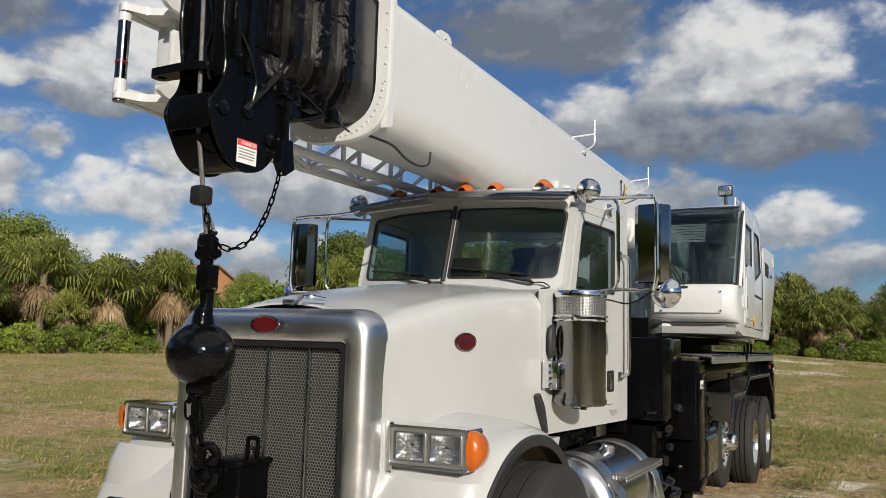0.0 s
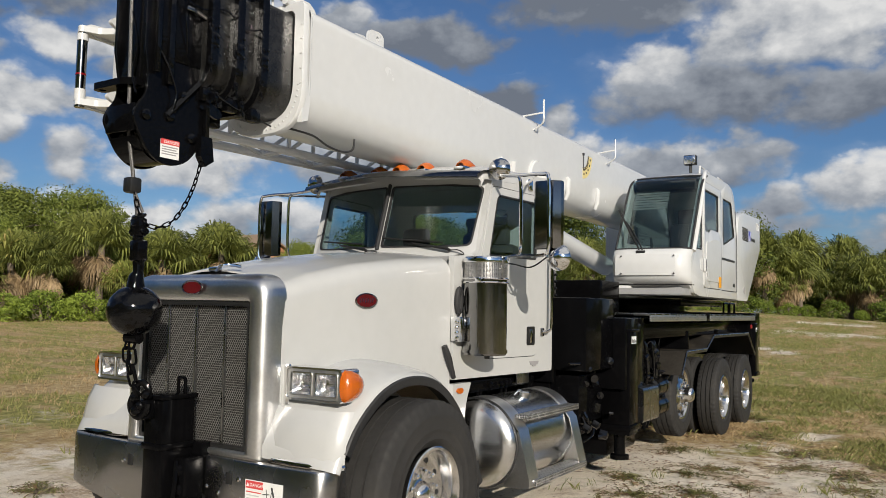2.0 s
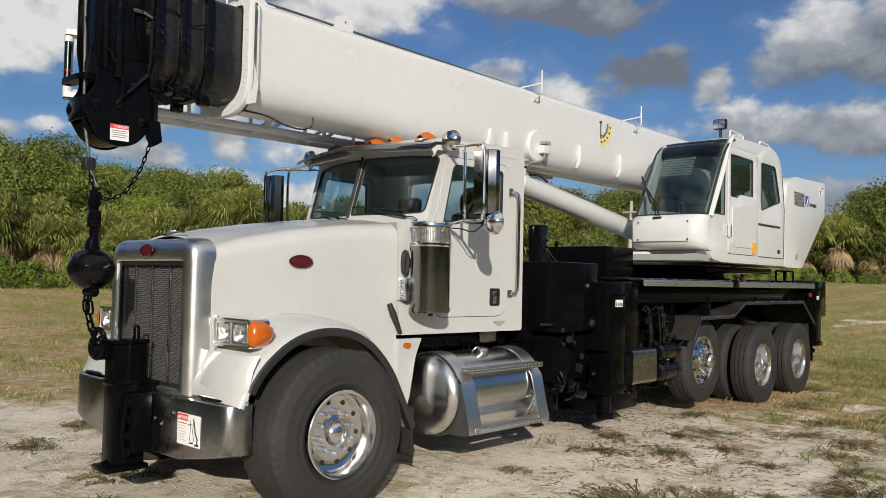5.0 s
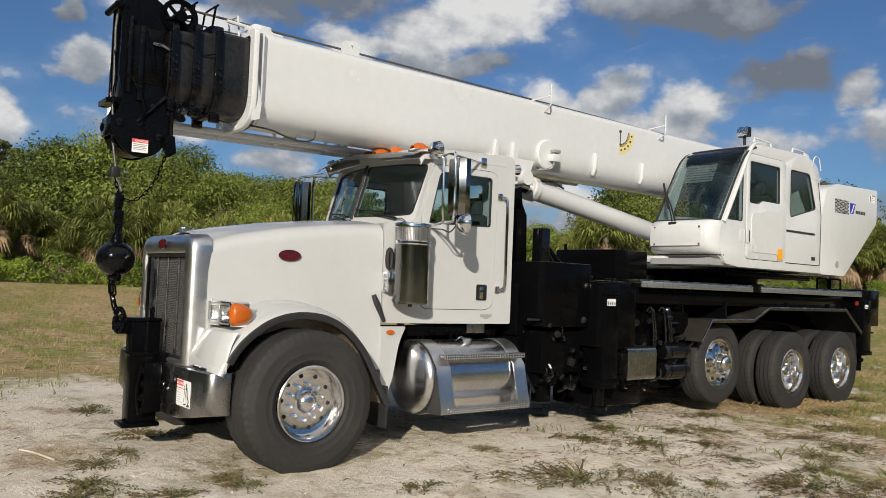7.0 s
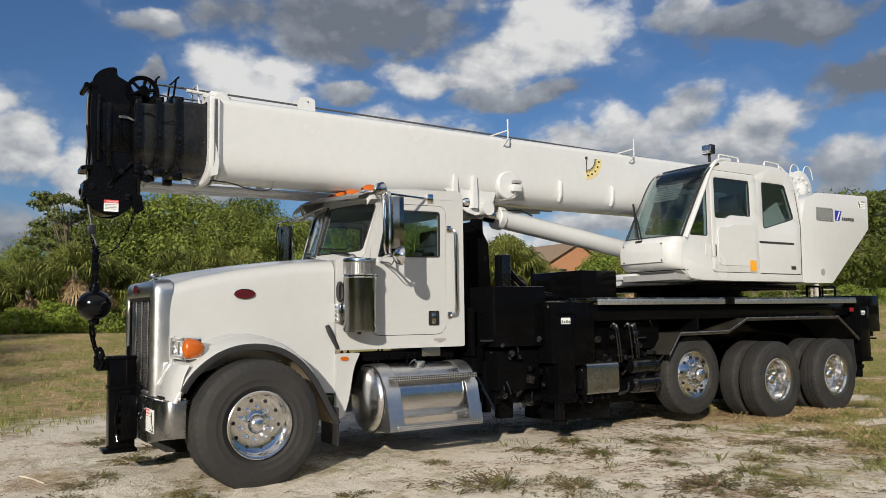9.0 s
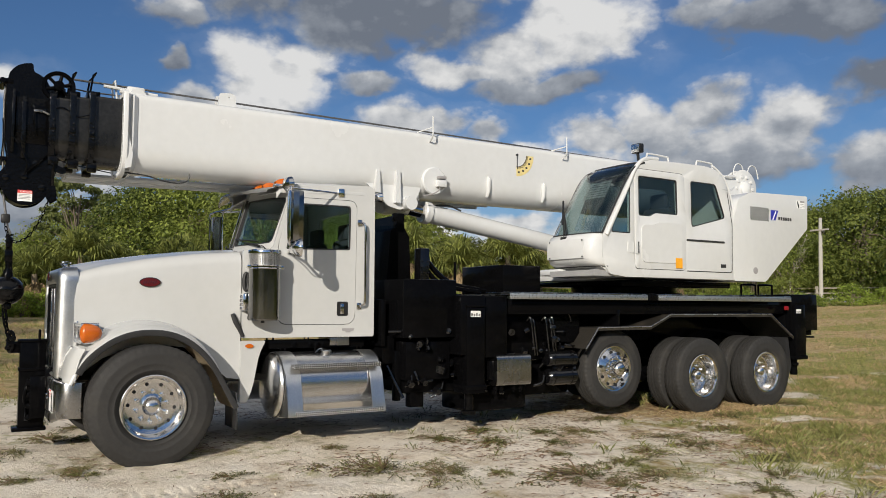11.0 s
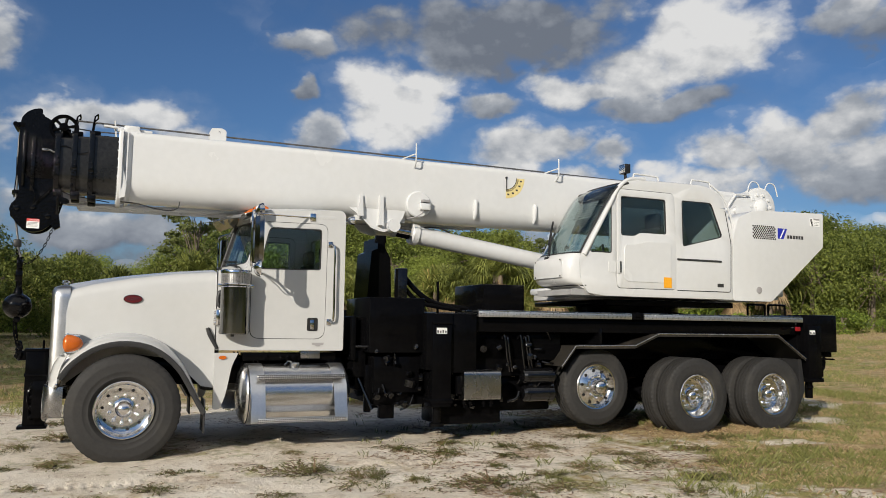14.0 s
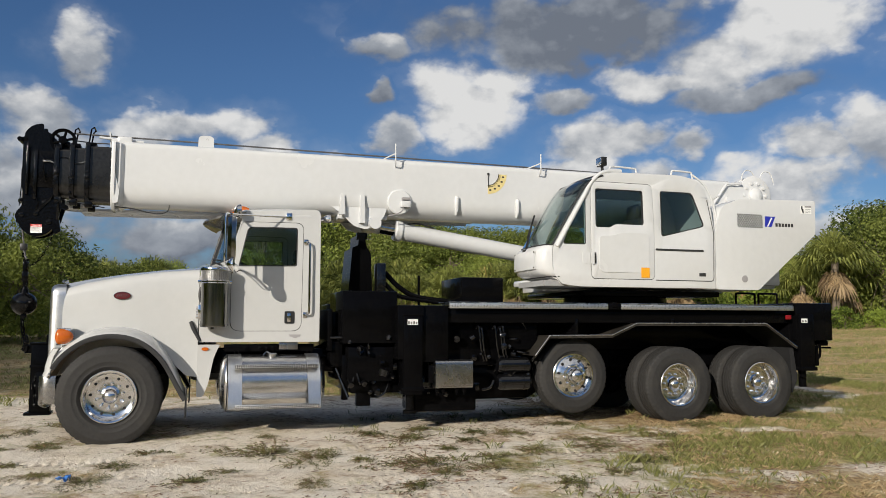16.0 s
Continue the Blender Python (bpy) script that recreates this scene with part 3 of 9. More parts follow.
    Lk(nz(7, 6, 0.7), hsum.inputs[0])
    Lk(nz(26, 5, 0.75), hsum.inputs[1])
    wave = N("ShaderNodeTexWave")
    wave.wave_type, wave.bands_direction = "BANDS", "Y"
    wave.inputs["Scale"].default_value, wave.inputs["Distortion"].default_value, wave.inputs["Detail"].default_value = 3.2, 2.5, 2.0
    Lk(pos, wave.inputs["Vector"])
    tr = N("ShaderNodeAttribute")
    tr.attribute_name = "track"
    cleat = N("ShaderNodeMath")
    cleat.operation = "MULTIPLY"
    Lk(wave.outputs["Fac"], cleat.inputs[0])
    Lk(tr.outputs["Fac"], cleat.inputs[1])
    all_up = N("ShaderNodeMath")
    all_up.operation = "MULTIPLY_ADD"
    Lk(cleat.outputs[0], all_up.inputs[0])
    all_up.inputs[1].default_value = -0.9
    Lk(hsum.outputs[0], all_up.inputs[2])
    Lk(all_up.outputs[0], bp.inputs["Height"])
    Lk(bp.outputs[0], b.inputs["Normal"])
    return m


def axis_lines(lo, hi, step, far):
    """Fine lines between lo and hi that widen towards the horizon."""
    out = [lo + step * i for i in range(int((hi - lo) / step) + 1)]
    s, a, b = step, out[0], out[-1]
    left, right = [], []
    while b < far:
        s *= 1.09
        a, b = a - s, b + s
        left.append(a)
        right.append(b)
    return left[::-1] + out + right


xs, ys = axis_lines(-7, 6, 0.075, 2500), axis_lines(0, 15, 0.075, 2500)
gx, gy = len(xs), len(ys)
verts = [(x, y, ground_z(x, y)) for y in ys for x in xs]
faces = [(j * gx + i, j * gx + i + 1, (j + 1) * gx + i + 1, (j + 1) * gx + i) for j in range(gy - 1) for i in range(gx - 1)]
gm = bpy.data.meshes.new("ground")
gm.from_pydata(verts, [], faces)
ga = gm.attributes.new("grass", "FLOAT", "POINT")
ga.data.foreach_set("value", [grass_amount(x, y) for x, y, z in verts])
gv = gm.attributes.new("green", "FLOAT", "POINT")
gv.data.foreach_set("value", [greenness(x, y) for x, y, z in verts])
gt = gm.attributes.new("track", "FLOAT", "POINT")
gt.data.foreach_set("value", [track_amount(x, y) if -6 < x < 6 and -1 < y < 15 else 0.0 for x, y, z in verts])
gm.polygons.foreach_set("use_smooth", [True] * len(gm.polygons))
gm.materials.append(ground_material())
tagged(new("ground", gm), "pale sandy ground with dry grass patches", "ground", kind="structure")


# ---- the truck crane ----
X0 = -2.70
truck = thing("truck_crane", "white truck crane with black carrier and telescopic boom", "truck crane", (X0, 8.0, 0.0))


def both(build):
    """Runs a builder for the side of the driver (+1) and the far side (-1)."""
    for s in (1, -1):
        build(s)


def ux(s, u):
    return X0 + s * u


# wheels ---------------------------------------------------------------
def tyre_mesh(r, w, rim):
    bm = fresh()
    h = w / 2
    prof = [(rim - 0.01, -h * 0.72), (rim + 0.02, -h * 0.86), (rim + 0.09, -h * 0.99), (r - 0.10, -h), (r - 0.035, -h * 0.93), (r - 0.008, -h * 0.86)]
    n = 4
    span = 2 * h * 0.84
    rib = span / n
    for i in range(n):
        a = -h * 0.84 + i * rib
        prof += [(r, a + 0.005), (r, a + rib - 0.010)]
        if i < n - 1:
            prof += [(r - 0.014, a + rib - 0.007), (r - 0.014, a + rib + 0.002)]
    prof += [(r - 0.008, h * 0.86), (r - 0.035, h * 0.93), (r - 0.075, h * 0.985), (r - 0.080, h * 1.0), (r - 0.10, h * 0.998), (r - 0.16, h * 1.0), (r - 0.165, h * 1.005), (r - 0.175, h * 1.0), (rim + 0.09, h * 0.99), (rim + 0.05, h * 0.95), (rim + 0.045, h * 0.96), (rim + 0.02, h * 0.88), (rim - 0.01, h * 0.72)]
    last = len(prof)
    lathe(bm, prof, axis=(1, 0, 0), seg=208, notch=({4, 5, 6, last - 13, last - 12, last - 14}, 0.009))
    return finish("tyre", bm, RUBBER, 40)


def rim_mesh(face, rim, dish):
    """face: where the lip lies on the axis; dish: how far behind (or before) it the disc stands."""
    bm = fresh()
    f = face
    prof = [(rim - 0.02, f - 0.16), (rim, f - 0.02), (rim + 0.012, f), (rim + 0.004, f + 0.006), (rim - 0.012, f + 0.002), (rim - 0.022, f - 0.018), (rim - 0.03, f - 0.04)]
    if dish < -0.05:
        prof += [(rim - 0.034, f - 0.10), (rim - 0.05, f + dish + 0.01), (rim - 0.075, f + dish), (0.12, f + dish + 0.012), (0.115, f + dish + 0.012)]
    else:
        prof += [(rim - 0.05, f - 0.035), (rim - 0.065, f - 0.018), (rim - 0.10, f - 0.012 + dish), (0.16, f + 0.012 + dish), (0.13, f + 0.018 + dish), (0.115, f + 0.016 + dish)]
    lathe(bm, prof, axis=(1, 0, 0), seg=64)
    return finish("rim", bm, RIM, 40)


def hub_mesh(f, r, length, dome):
    bm = fresh()
    prof = [(r * 1.5, f - 0.03), (r * 1.48, f + 0.010), (r * 1.2, f + 0.014), (r * 1.05, f + 0.02), (r, f + 0.03), (r, f + length)]
    if dome:
        prof += [(r * 0.96, f + length + 0.02), (r * 0.8, f + length + 0.042), (r * 0.45, f + length + 0.058), (0.0, f + length + 0.062)]
    else:
        prof += [(r * 0.9, f + length + 0.008), (r * 0.6, f + length + 0.012), (0.0, f + length + 0.012)]
    lathe(bm, prof, axis=(1, 0, 0), seg=32)
    return finish("hub", bm, RIM, 40)


def nuts_mesh(f, r, size, height):
    out = []
    for k in range(10):
        bm = fresh()
        a = 2 * math.pi * (k + 0.5) / 10
        p = Vector((f, r * math.cos(a), r * math.sin(a)))
        tube(bm, [p - Vector((0.01, 0, 0)), p + Vector((height * 0.3, 0, 0)), p + Vector((height * 0.35, 0, 0)), p + Vector((height * 0.85, 0, 0)), p + Vector((height, 0, 0))], [size * 1.25, size * 1.25, size, size * 0.95, size * 0.5], 8)
        out.append(finish("lug_nut", bm, CHROME, 40))
    return out


def holes_mesh(f, r, size):
    out = []
    for k in range(10):
        bm = fresh()
        a = 2 * math.pi * k / 10
        p = Vector((f, r * math.cos(a), r * math.sin(a)))
        tube(bm, [p - Vector((0.02, 0, 0)), p + Vector((0.003, 0, 0))], size, 14)
        out.append(finish("hand_hole", bm, HOLE_SHADE, 40))
    return out


F_TYRE, R_TYRE = tyre_mesh(0.565, 0.40, 0.295), tyre_mesh(0.528, 0.275, 0.290)
F_SET = (F_TYRE, rim_mesh(0.190, 0.284, -0.115), hub_mesh(0.078, 0.080, 0.012, True), nuts_mesh(0.088, 0.140, 0.017, 0.045), holes_mesh(0.079, 0.208, 0.0165))
P_SET = (tyre_mesh(0.505, 0.30, 0.290), rim_mesh(0.125, 0.290, 0.0), hub_mesh(0.125, 0.092, 0.09, True), nuts_mesh(0.135, 0.142, 0.017, 0.045), holes_mesh(0.120, 0.218, 0.018))
R_SET = (R_TYRE, rim_mesh(0.12, 0.286, -0.165), hub_mesh(-0.048, 0.082, 0.045, True), nuts_mesh(-0.036, 0.142, 0.017, 0.04), holes_mesh(-0.047, 0.203, 0.024))


def wheel(y, z, u, meshes, s, label):
    w = hold("wheel", truck, pose(ux(s, u), y, z, random.uniform(0, 36), 0, 0) if s > 0 else pose(ux(s, u), y, z, 0, 0, 180), label)
    for nm, me in zip(("tyre", "rim", "hub", "lug_nut", "hand_hole"), meshes):
        for one in me if isinstance(me, list) else [me]:
            piece(nm, one, w)
    return w


for s in (1, -1):
    wheel(3.650, 0.524, 1.085, F_SET, s, "wide steer wheel with polished aluminium rim")
    wheel(9.475, 0.650, 1.00, P_SET, s, "raised pusher wheel with chrome hub cap")
    for yy in (11.035, 12.42):
        wheel(yy, 0.500, 1.145, R_SET, s, "outer dual drive wheel with deep polished rim")
        w = hold("wheel", truck, pose(ux(s, 0.815), yy, 0.500), "inner dual drive wheel")
        piece("tyre", R_TYRE, w)

bm = fresh()
for yy, zz in ((3.665, 0.55), (9.5, 0.655), (11.035, 0.505), (12.42, 0.505)):
    cyl(bm, (X0 - 0.9, yy, zz), (X0 + 0.9, yy, zz), 0.075, 16)
    lathe(bm, [(0.02, -0.22), (0.16, -0.16), (0.20, 0.0), (0.16, 0.16), (0.02, 0.22)], (X0, yy, zz), (0, 1, 0), 20)
split_parts("axle", bm, BLACK, truck)

# chassis --------------------------------------------------------------
bm = fresh()
for s in (1, -1):
    box(bm, *sorted((ux(s, 0.34), ux(s, 0.46))), 3.05, 13.2, 0.72, 1.02, 0.01)
for yy in (4.4, 5.4, 6.5, 8.0, 9.0, 10.3, 11.7, 13.0):
    box(bm, X0 - 0.38, X0 + 0.38, yy - 0.06, yy + 0.06, 0.74, 0.98, 0.01)
part("chassis_frame", bm, BLACK_SMOOTH, truck, "black painted steel frame rails")
bm = fresh()
box(bm, X0 - 0.30, X0 + 0.30, 3.2, 4.7, 0.75, 1.55, 0.05)
box(bm, X0 - 0.22, X0 + 0.22, 4.5, 6.0, 0.62, 0.95, 0.06)
part("engine_block", bm, PLASTIC, truck)

def word_mesh(text, size, m):
    """A word in raised letters, laid where m puts it."""
    cu = bpy.data.curves.new("word", "FONT")
    cu.body, cu.size, cu.extrude = text, size, 0.0004
    tmp = new("word", cu)
    bpy.context.view_layer.update()
    me = bpy.data.meshes.new_from_object(tmp.evaluated_get(bpy.context.evaluated_depsgraph_get()))
    bpy.data.objects.remove(tmp)
    me.transform(m)
    me.materials.append(PAPER)
    return me


# bumper ---------------------------------------------------------------
half = [(1.145, 3.08), (1.145, 3.02), (1.138, 2.965), (1.115, 2.925), (1.075, 2.898), (1.0, 2.884), (0.86, 2.874), (0.60, 2.868), (0.3, 2.866)]
path = [(-u, y) for u, y in half] + half[::-1]
bm = fresh()
rows = []
for z, inset in ((0.44, 0.03), (0.445, 0.006), (0.455, 0.0), (0.745, 0.0), (0.757, 0.006), (0.762, 0.03)):
    rows.append([(X0 + u * (1 - inset * 0.4), y + inset, z - (0.09 * min(1.0, max(0.0, (1.12 - abs(u)) / 0.5)) if z < 0.5 else 0)) for u, y in path])
skin(bm, rows)
thicken(bm, 0.006)
bumper = part("bumper", bm, ALU_DULL, truck, "polished aluminium front bumper")
bm = fresh()
for u in (0.465, -0.43):
    box(bm, X0 + u - 0.022, X0 + u + 0.022, 2.861, 2.87, 0.62, 0.685, 0.002)
split_parts("tow_slot", bm, HOLE_SHADE, bumper)
bm = fresh()
for u, z in ((0.28, 0.585), (0.545, 0.655), (-0.5, 0.64), (0.22, 0.68), (0.22, 0.50), (0.38, 0.56)):
    lathe(bm, [(0.014, 0.0), (0.012, 0.008), (0.0, 0.012)], (X0 + u, 2.868, z), (0, -1, 0), 10)
split_parts("bolt", bm, CHROME, bumper)
def on_bumper(u0, u1, z0, z1, d):
    bm = fresh()
    prism(bm, [(u0, z0), (u1, z0), (u1, z1), (u0, z1)], lambda a, b, e: Vector((X0 + a, 2.8675 + 0.024 * max(0.0, a - 0.6) - d - e, b)), 0.0, 0.0015)
    return bm


part("warning_sticker", on_bumper(0.60, 0.88, 0.465, 0.668, 0.001), PAPER, bumper, "white warning sticker with red header", 0)
part("sticker_header", on_bumper(0.605, 0.735, 0.622, 0.663, 0.0026), SIGN_RED, bumper, "", 0)
part("sticker_caption", word_mesh("DANGER", 0.026, pose(X0 + 0.637, 2.8636, 0.633, 90, 0, 1.4)), PAPER, bumper, "white DANGER lettering on the red header", 0)
bm = fresh()
prism(bm, [(0.611, 0.632), (0.633, 0.632), (0.622, 0.653)], lambda a, b, e: Vector((X0 + a, 2.8635 + 0.024 * (a - 0.6) - e, b)), 0.0, 0.001)
part("sticker_triangle", bm, PAPER, bumper, "", 0)
for i in range(7):
    part("sticker_line", on_bumper(0.61, 0.72 - 0.015 * (i % 3), 0.600 - 0.018 * i, 0.606 - 0.018 * i, 0.0026), PALE_INK if i else SIGN_RED, bumper, "", 0)
for pts, rr in (([(0.755, 0.50), (0.765, 0.58), (0.76, 0.63)], 0.0025), ([(0.735, 0.60), (0.785, 0.605)], 0.003), ([(0.80, 0.645), (0.815, 0.60), (0.825, 0.55), (0.85, 0.52), (0.845, 0.49)], 0.006), ([(0.80, 0.62), (0.79, 0.56), (0.81, 0.50)], 0.003), ([(0.76, 0.485), (0.80, 0.49)], 0.006), ([(0.825, 0.48), (0.862, 0.485)], 0.008)):
    bm = fresh()
    tube(bm, [(X0 + u, 2.8655 + 0.024 * (u - 0.6), z) for u, z in pts], rr, 6)
    part("sticker_drawing", bm, INK, bumper, "", 0)

# front jack column
bm = fresh()
box(bm, -2.70, -2.535, 2.63, 2.86, 0.24, 1.10, 0.012)
tube(bm, smooth_path([(-2.62, 2.80, 1.11), (-2.62, 2.80, 1.19), (-2.61, 2.80, 1.20), (-2.57, 2.80, 1.20), (-2.56, 2.80, 1.19), (-2.56, 2.80, 1.11)], 3), 0.010, 8)
jack = part("front_jack", bm, BLACK_SMOOTH, truck, "black front outrigger jack column")
for nm, b in (("jack_cap", (-2.715, -2.52, 2.61, 2.87, 1.085, 1.115)), ("jack_foot", (-2.74, -2.50, 2.58, 2.88, 0.225, 0.262)), ("jack_band", (-2.71, -2.525, 2.62, 2.87, 0.80, 0.84)), ("jack_lug", (-2.69, -2.60, 2.545, 2.635, 0.98, 1.09)), ("jack_bracket", (-2.66, -2.45, 2.85, 2.93, 0.66, 0.83)), ("valve_body", (-2.535, -2.44, 2.72, 2.86, 0.35, 0.76))):
    bm = fresh()
    box(bm, *b, 0.01)
    part(nm, bm, BLACK_SMOOTH, jack)
bm = fresh()
for z in (0.36, 0.47, 0.58, 0.69):
    lathe(bm, [(0.0, -0.02), (0.03, -0.015), (0.035, 0.01), (0.02, 0.03), (0.0, 0.035)], (-2.49, 2.72, z), (0.4, -1, 0.1), 12)
tube(bm, smooth_path([(-2.50, 2.71, 0.74), (-2.47, 2.68, 0.6), (-2.51, 2.69, 0.45), (-2.48, 2.70, 0.33)]), 0.016, 8)
part("hydraulic_fitting", bm, BLACK_SMOOTH, jack)

# grille shell -----------------------------------------------------------
def frame_outline(u, z0, z1, r, y, crown=0.0):
    pts = round_poly([(-u, z0), (u, z0), (u, z1), (-u, z1)], [0.01, 0.01, r, r], 6)
    return [(X0 + a, y + 0.02 * (abs(a) / 0.6) ** 2, b + (crown * (1 - (a / u) ** 2) if b > z1 - 0.3 else 0)) for a, b in pts]


bm = fresh()
skin(bm, [frame_outline(0.600, 0.74, 1.80, 0.12, 3.045, 0.055), frame_outline(0.602, 0.74, 1.80, 0.12, 2.975, 0.055), frame_outline(0.600, 0.742, 1.798, 0.12, 2.945, 0.054), frame_outline(0.593, 0.75, 1.791, 0.115, 2.912, 0.051),
          frame_outline(0.580, 0.758, 1.778, 0.11, 2.889, 0.048), frame_outline(0.560, 0.768, 1.758, 0.10, 2.876, 0.043), frame_outline(0.53, 0.778, 1.72, 0.07, 2.871, 0.03), frame_outline(0.488, 0.79, 1.675, 0.03, 2.872, 0.01), frame_outline(0.478, 0.80, 1.66, 0.025, 2.882, 0.01), frame_outline(0.474, 0.80, 1.655, 0.02, 2.95, 0.01)], close_u=True)
shell = part("grille_shell", bm, SHELL_ALU, truck, "polished aluminium radiator shell", 50)
bm = fresh()
pitch = 0.0165
ro, ri = pitch * 0.5774, pitch * 0.46
for r in range(int(0.87 / (pitch * 0.866)) + 1):
    for c in range(int(0.94 / pitch) + 1):
        cx = X0 - 0.475 + pitch * (c + (0.5 if r % 2 else 0))
        cz = 0.795 + r * pitch * 0.866
        po = [bm.verts.new((cx + ro * math.cos(math.radians(90 + 60 * k)), 2.938, cz + ro * math.sin(math.radians(90 + 60 * k)))) for k in range(6)]
        pi = [bm.verts.new((cx + ri * math.cos(math.radians(90 + 60 * k)), 2.938, cz + ri * math.sin(math.radians(90 + 60 * k)))) for k in range(6)]
        for k in range(6):
            bm.faces.new((po[k], po[(k + 1) % 6], pi[(k + 1) % 6], pi[k]))
part("grille_mesh", bm, GRILLE_GREY, shell, "grille sheet with hexagonal holes", 0)
# flat sheet behind the mesh, with the shade there put into its colour
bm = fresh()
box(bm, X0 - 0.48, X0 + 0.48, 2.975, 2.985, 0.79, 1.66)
part("grille_shade_sheet", bm, HOLE_SHADE, shell, "", 0)
for u in (-0.25, 0.0, 0.25):
    bm = fresh()
    box(bm, X0 + u - 0.009, X0 + u + 0.009, 2.918, 2.936, 0.82, 1.635, 0.006)
    part("grille_bar", bm, ALU_DULL, shell)
bm = fresh()
skin(bm, [frame_outline(0.474, 0.80, 1.656, 0.03, 2.895), frame_outline(0.474, 0.80, 1.656, 0.03, 2.918), frame_outline(0.446, 0.825, 1.630, 0.03, 2.918), frame_outline(0.446, 0.825, 1.630, 0.03, 2.895), frame_outline(0.474, 0.80, 1.656, 0.03, 2.895)], close_u=True)
part("grille_frame", bm, PLASTIC, shell)


def oval(bm, place, ra, rb, d0, d1):
    pts = [(ra * math.cos(2 * math.pi * k / 28), rb * math.sin(2 * math.pi * k / 28)) for k in range(28)]
    prism(bm, pts, place, d0, d1)


bm = fresh()
oval(bm, lambda a, b, d: Vector((X0 + 0.02 + a, 2.868 - d, 1.735 + b)), 0.080, 0.036, 0.0, 0.008)
part("emblem", bm, RED, shell, "dark red oval badge without lettering")
bm = fresh()
tube(bm, [(X0 + 0.02 + 0.086 * math.cos(a), 2.859, 1.735 + 0.042 * math.sin(a)) for a in [2 * math.pi * k / 28 for k in range(28)]], 0.005, 6, closed=True)
part("emblem_rim", bm, DARK_STEEL, shell)

# hood -------------------------------------------------------------------
HOOD = [  # y, half width, shoulder height, crown height, corner radius, lower edge
    (3.035, 0.598, 1.765, 1.855, 0.11, 0.74), (3.30, 0.632, 1.845, 1.912, 0.12, 0.95), (3.70, 0.682, 1.925, 1.978, 0.13, 1.08),
    (4.15, 0.730, 1.985, 2.035, 0.13, 1.02), (4.45, 0.765, 2.010, 2.060, 0.13, 0.72), (4.585, 0.785, 2.020, 2.070, 0.13, 0.70)]


def hood_at(y):
    for a, b in zip(HOOD, HOOD[1:]):
        if y <= b[0]:
            t = (y - a[0]) / (b[0] - a[0])
            return [p + (q - p) * t for p, q in zip(a, b)]
    return HOOD[-1]


def hood_row(y):
    _, w, sh, cr, r, lo = hood_at(y)
    pts = [(w + 0.012, lo), (w + 0.010, lo + (sh - lo) * 0.3), (w + 0.004, lo + (sh - lo) * 0.7), (w, sh - r)]
    for k in range(1, 7):
        a = math.pi / 2 * k / 6
        pts.append((w - r + r * math.cos(a), sh - r + r * math.sin(a)))
    for k in range(1, 6):
        t = k / 5
        uu = (w - r) * (1 - t)
        pts.append((uu, sh + (cr - sh) * (1 - (uu / (w - r)) ** 2)))
    full = pts + [(-a, b) for a, b in pts[-2::-1]]
    return [(X0 + a, y, b) for a, b in full]


bm = fresh()
skin(bm, [hood_row(3.035 + 1.55 * i / 24) for i in range(25)])
thicken(bm, 0.012)
hood = part("hood", bm, CAB_WHITE, truck, "long white painted engine hood", 40)
bm = fresh()
tube(bm, smooth_path([(X0 + 0.18 - 0.10, 2.99, 1.842), (X0 + 0.16, 2.955, 1.87), (X0 + 0.19, 2.99, 1.878), (X0 + 0.25, 3.03, 1.868)]), 0.010, 8)
box(bm, X0 + 0.02, X0 + 0.10, 2.98, 3.02, 1.84, 1.866, 0.006)
part("hood_ornament", bm, CHROME, hood)


def hood_badge(s):
    bm = fresh()
    y = 3.70
    oval(bm, lambda a, b, d: Vector((ux(s, 0.688 + d + 0.12 * a), y + a, 1.680 + b)), 0.092, 0.042, 0.0, 0.012)
    part("emblem", bm, RED, hood, "dark red oval badge with chrome rim")
    bm = fresh()
    tube(bm, [(ux(s, 0.700 + 0.0114 * math.cos(a)), y + 0.095 * math.cos(a), 1.680 + 0.045 * math.sin(a)) for a in [2 * math.pi * k / 30 for k in range(30)]], 0.0045, 6, closed=True)
    for i in range(6):
        yy = y - 0.055 + 0.022 * i
        tube(bm, [(ux(s, 0.7015 + (yy - y) * 0.12), yy - 0.007, 1.665 + 0.004 * i % 0.008), (ux(s, 0.7015 + (yy - y) * 0.12), yy + 0.006, 1.697)], 0.0028, 5)
    part("emblem_rim", bm, DARK_STEEL, hood)


both(hood_badge)

# fenders: swept round the front wheels
ARCH = [(2.985, 0.742), (3.03, 0.84), (3.10, 0.95), (3.20, 1.05), (3.34, 1.145), (3.50, 1.20), (3.67, 1.215), (3.85, 1.19), (4.00, 1.125), (4.13, 1.025), (4.24, 0.90), (4.33, 0.75), (4.41, 0.60), (4.49, 0.46)]
ARCH = [(p[1], p[2]) for p in smooth_path([(0.0, y, z) for y, z in ARCH], 3)]


def arch_dir(i):
    a, b = Vector(ARCH[max(i - 1, 0)]), Vector(ARCH[min(i + 1, len(ARCH) - 1)])
    t = (b - a).normalized()
    return Vector((-t.y, t.x))


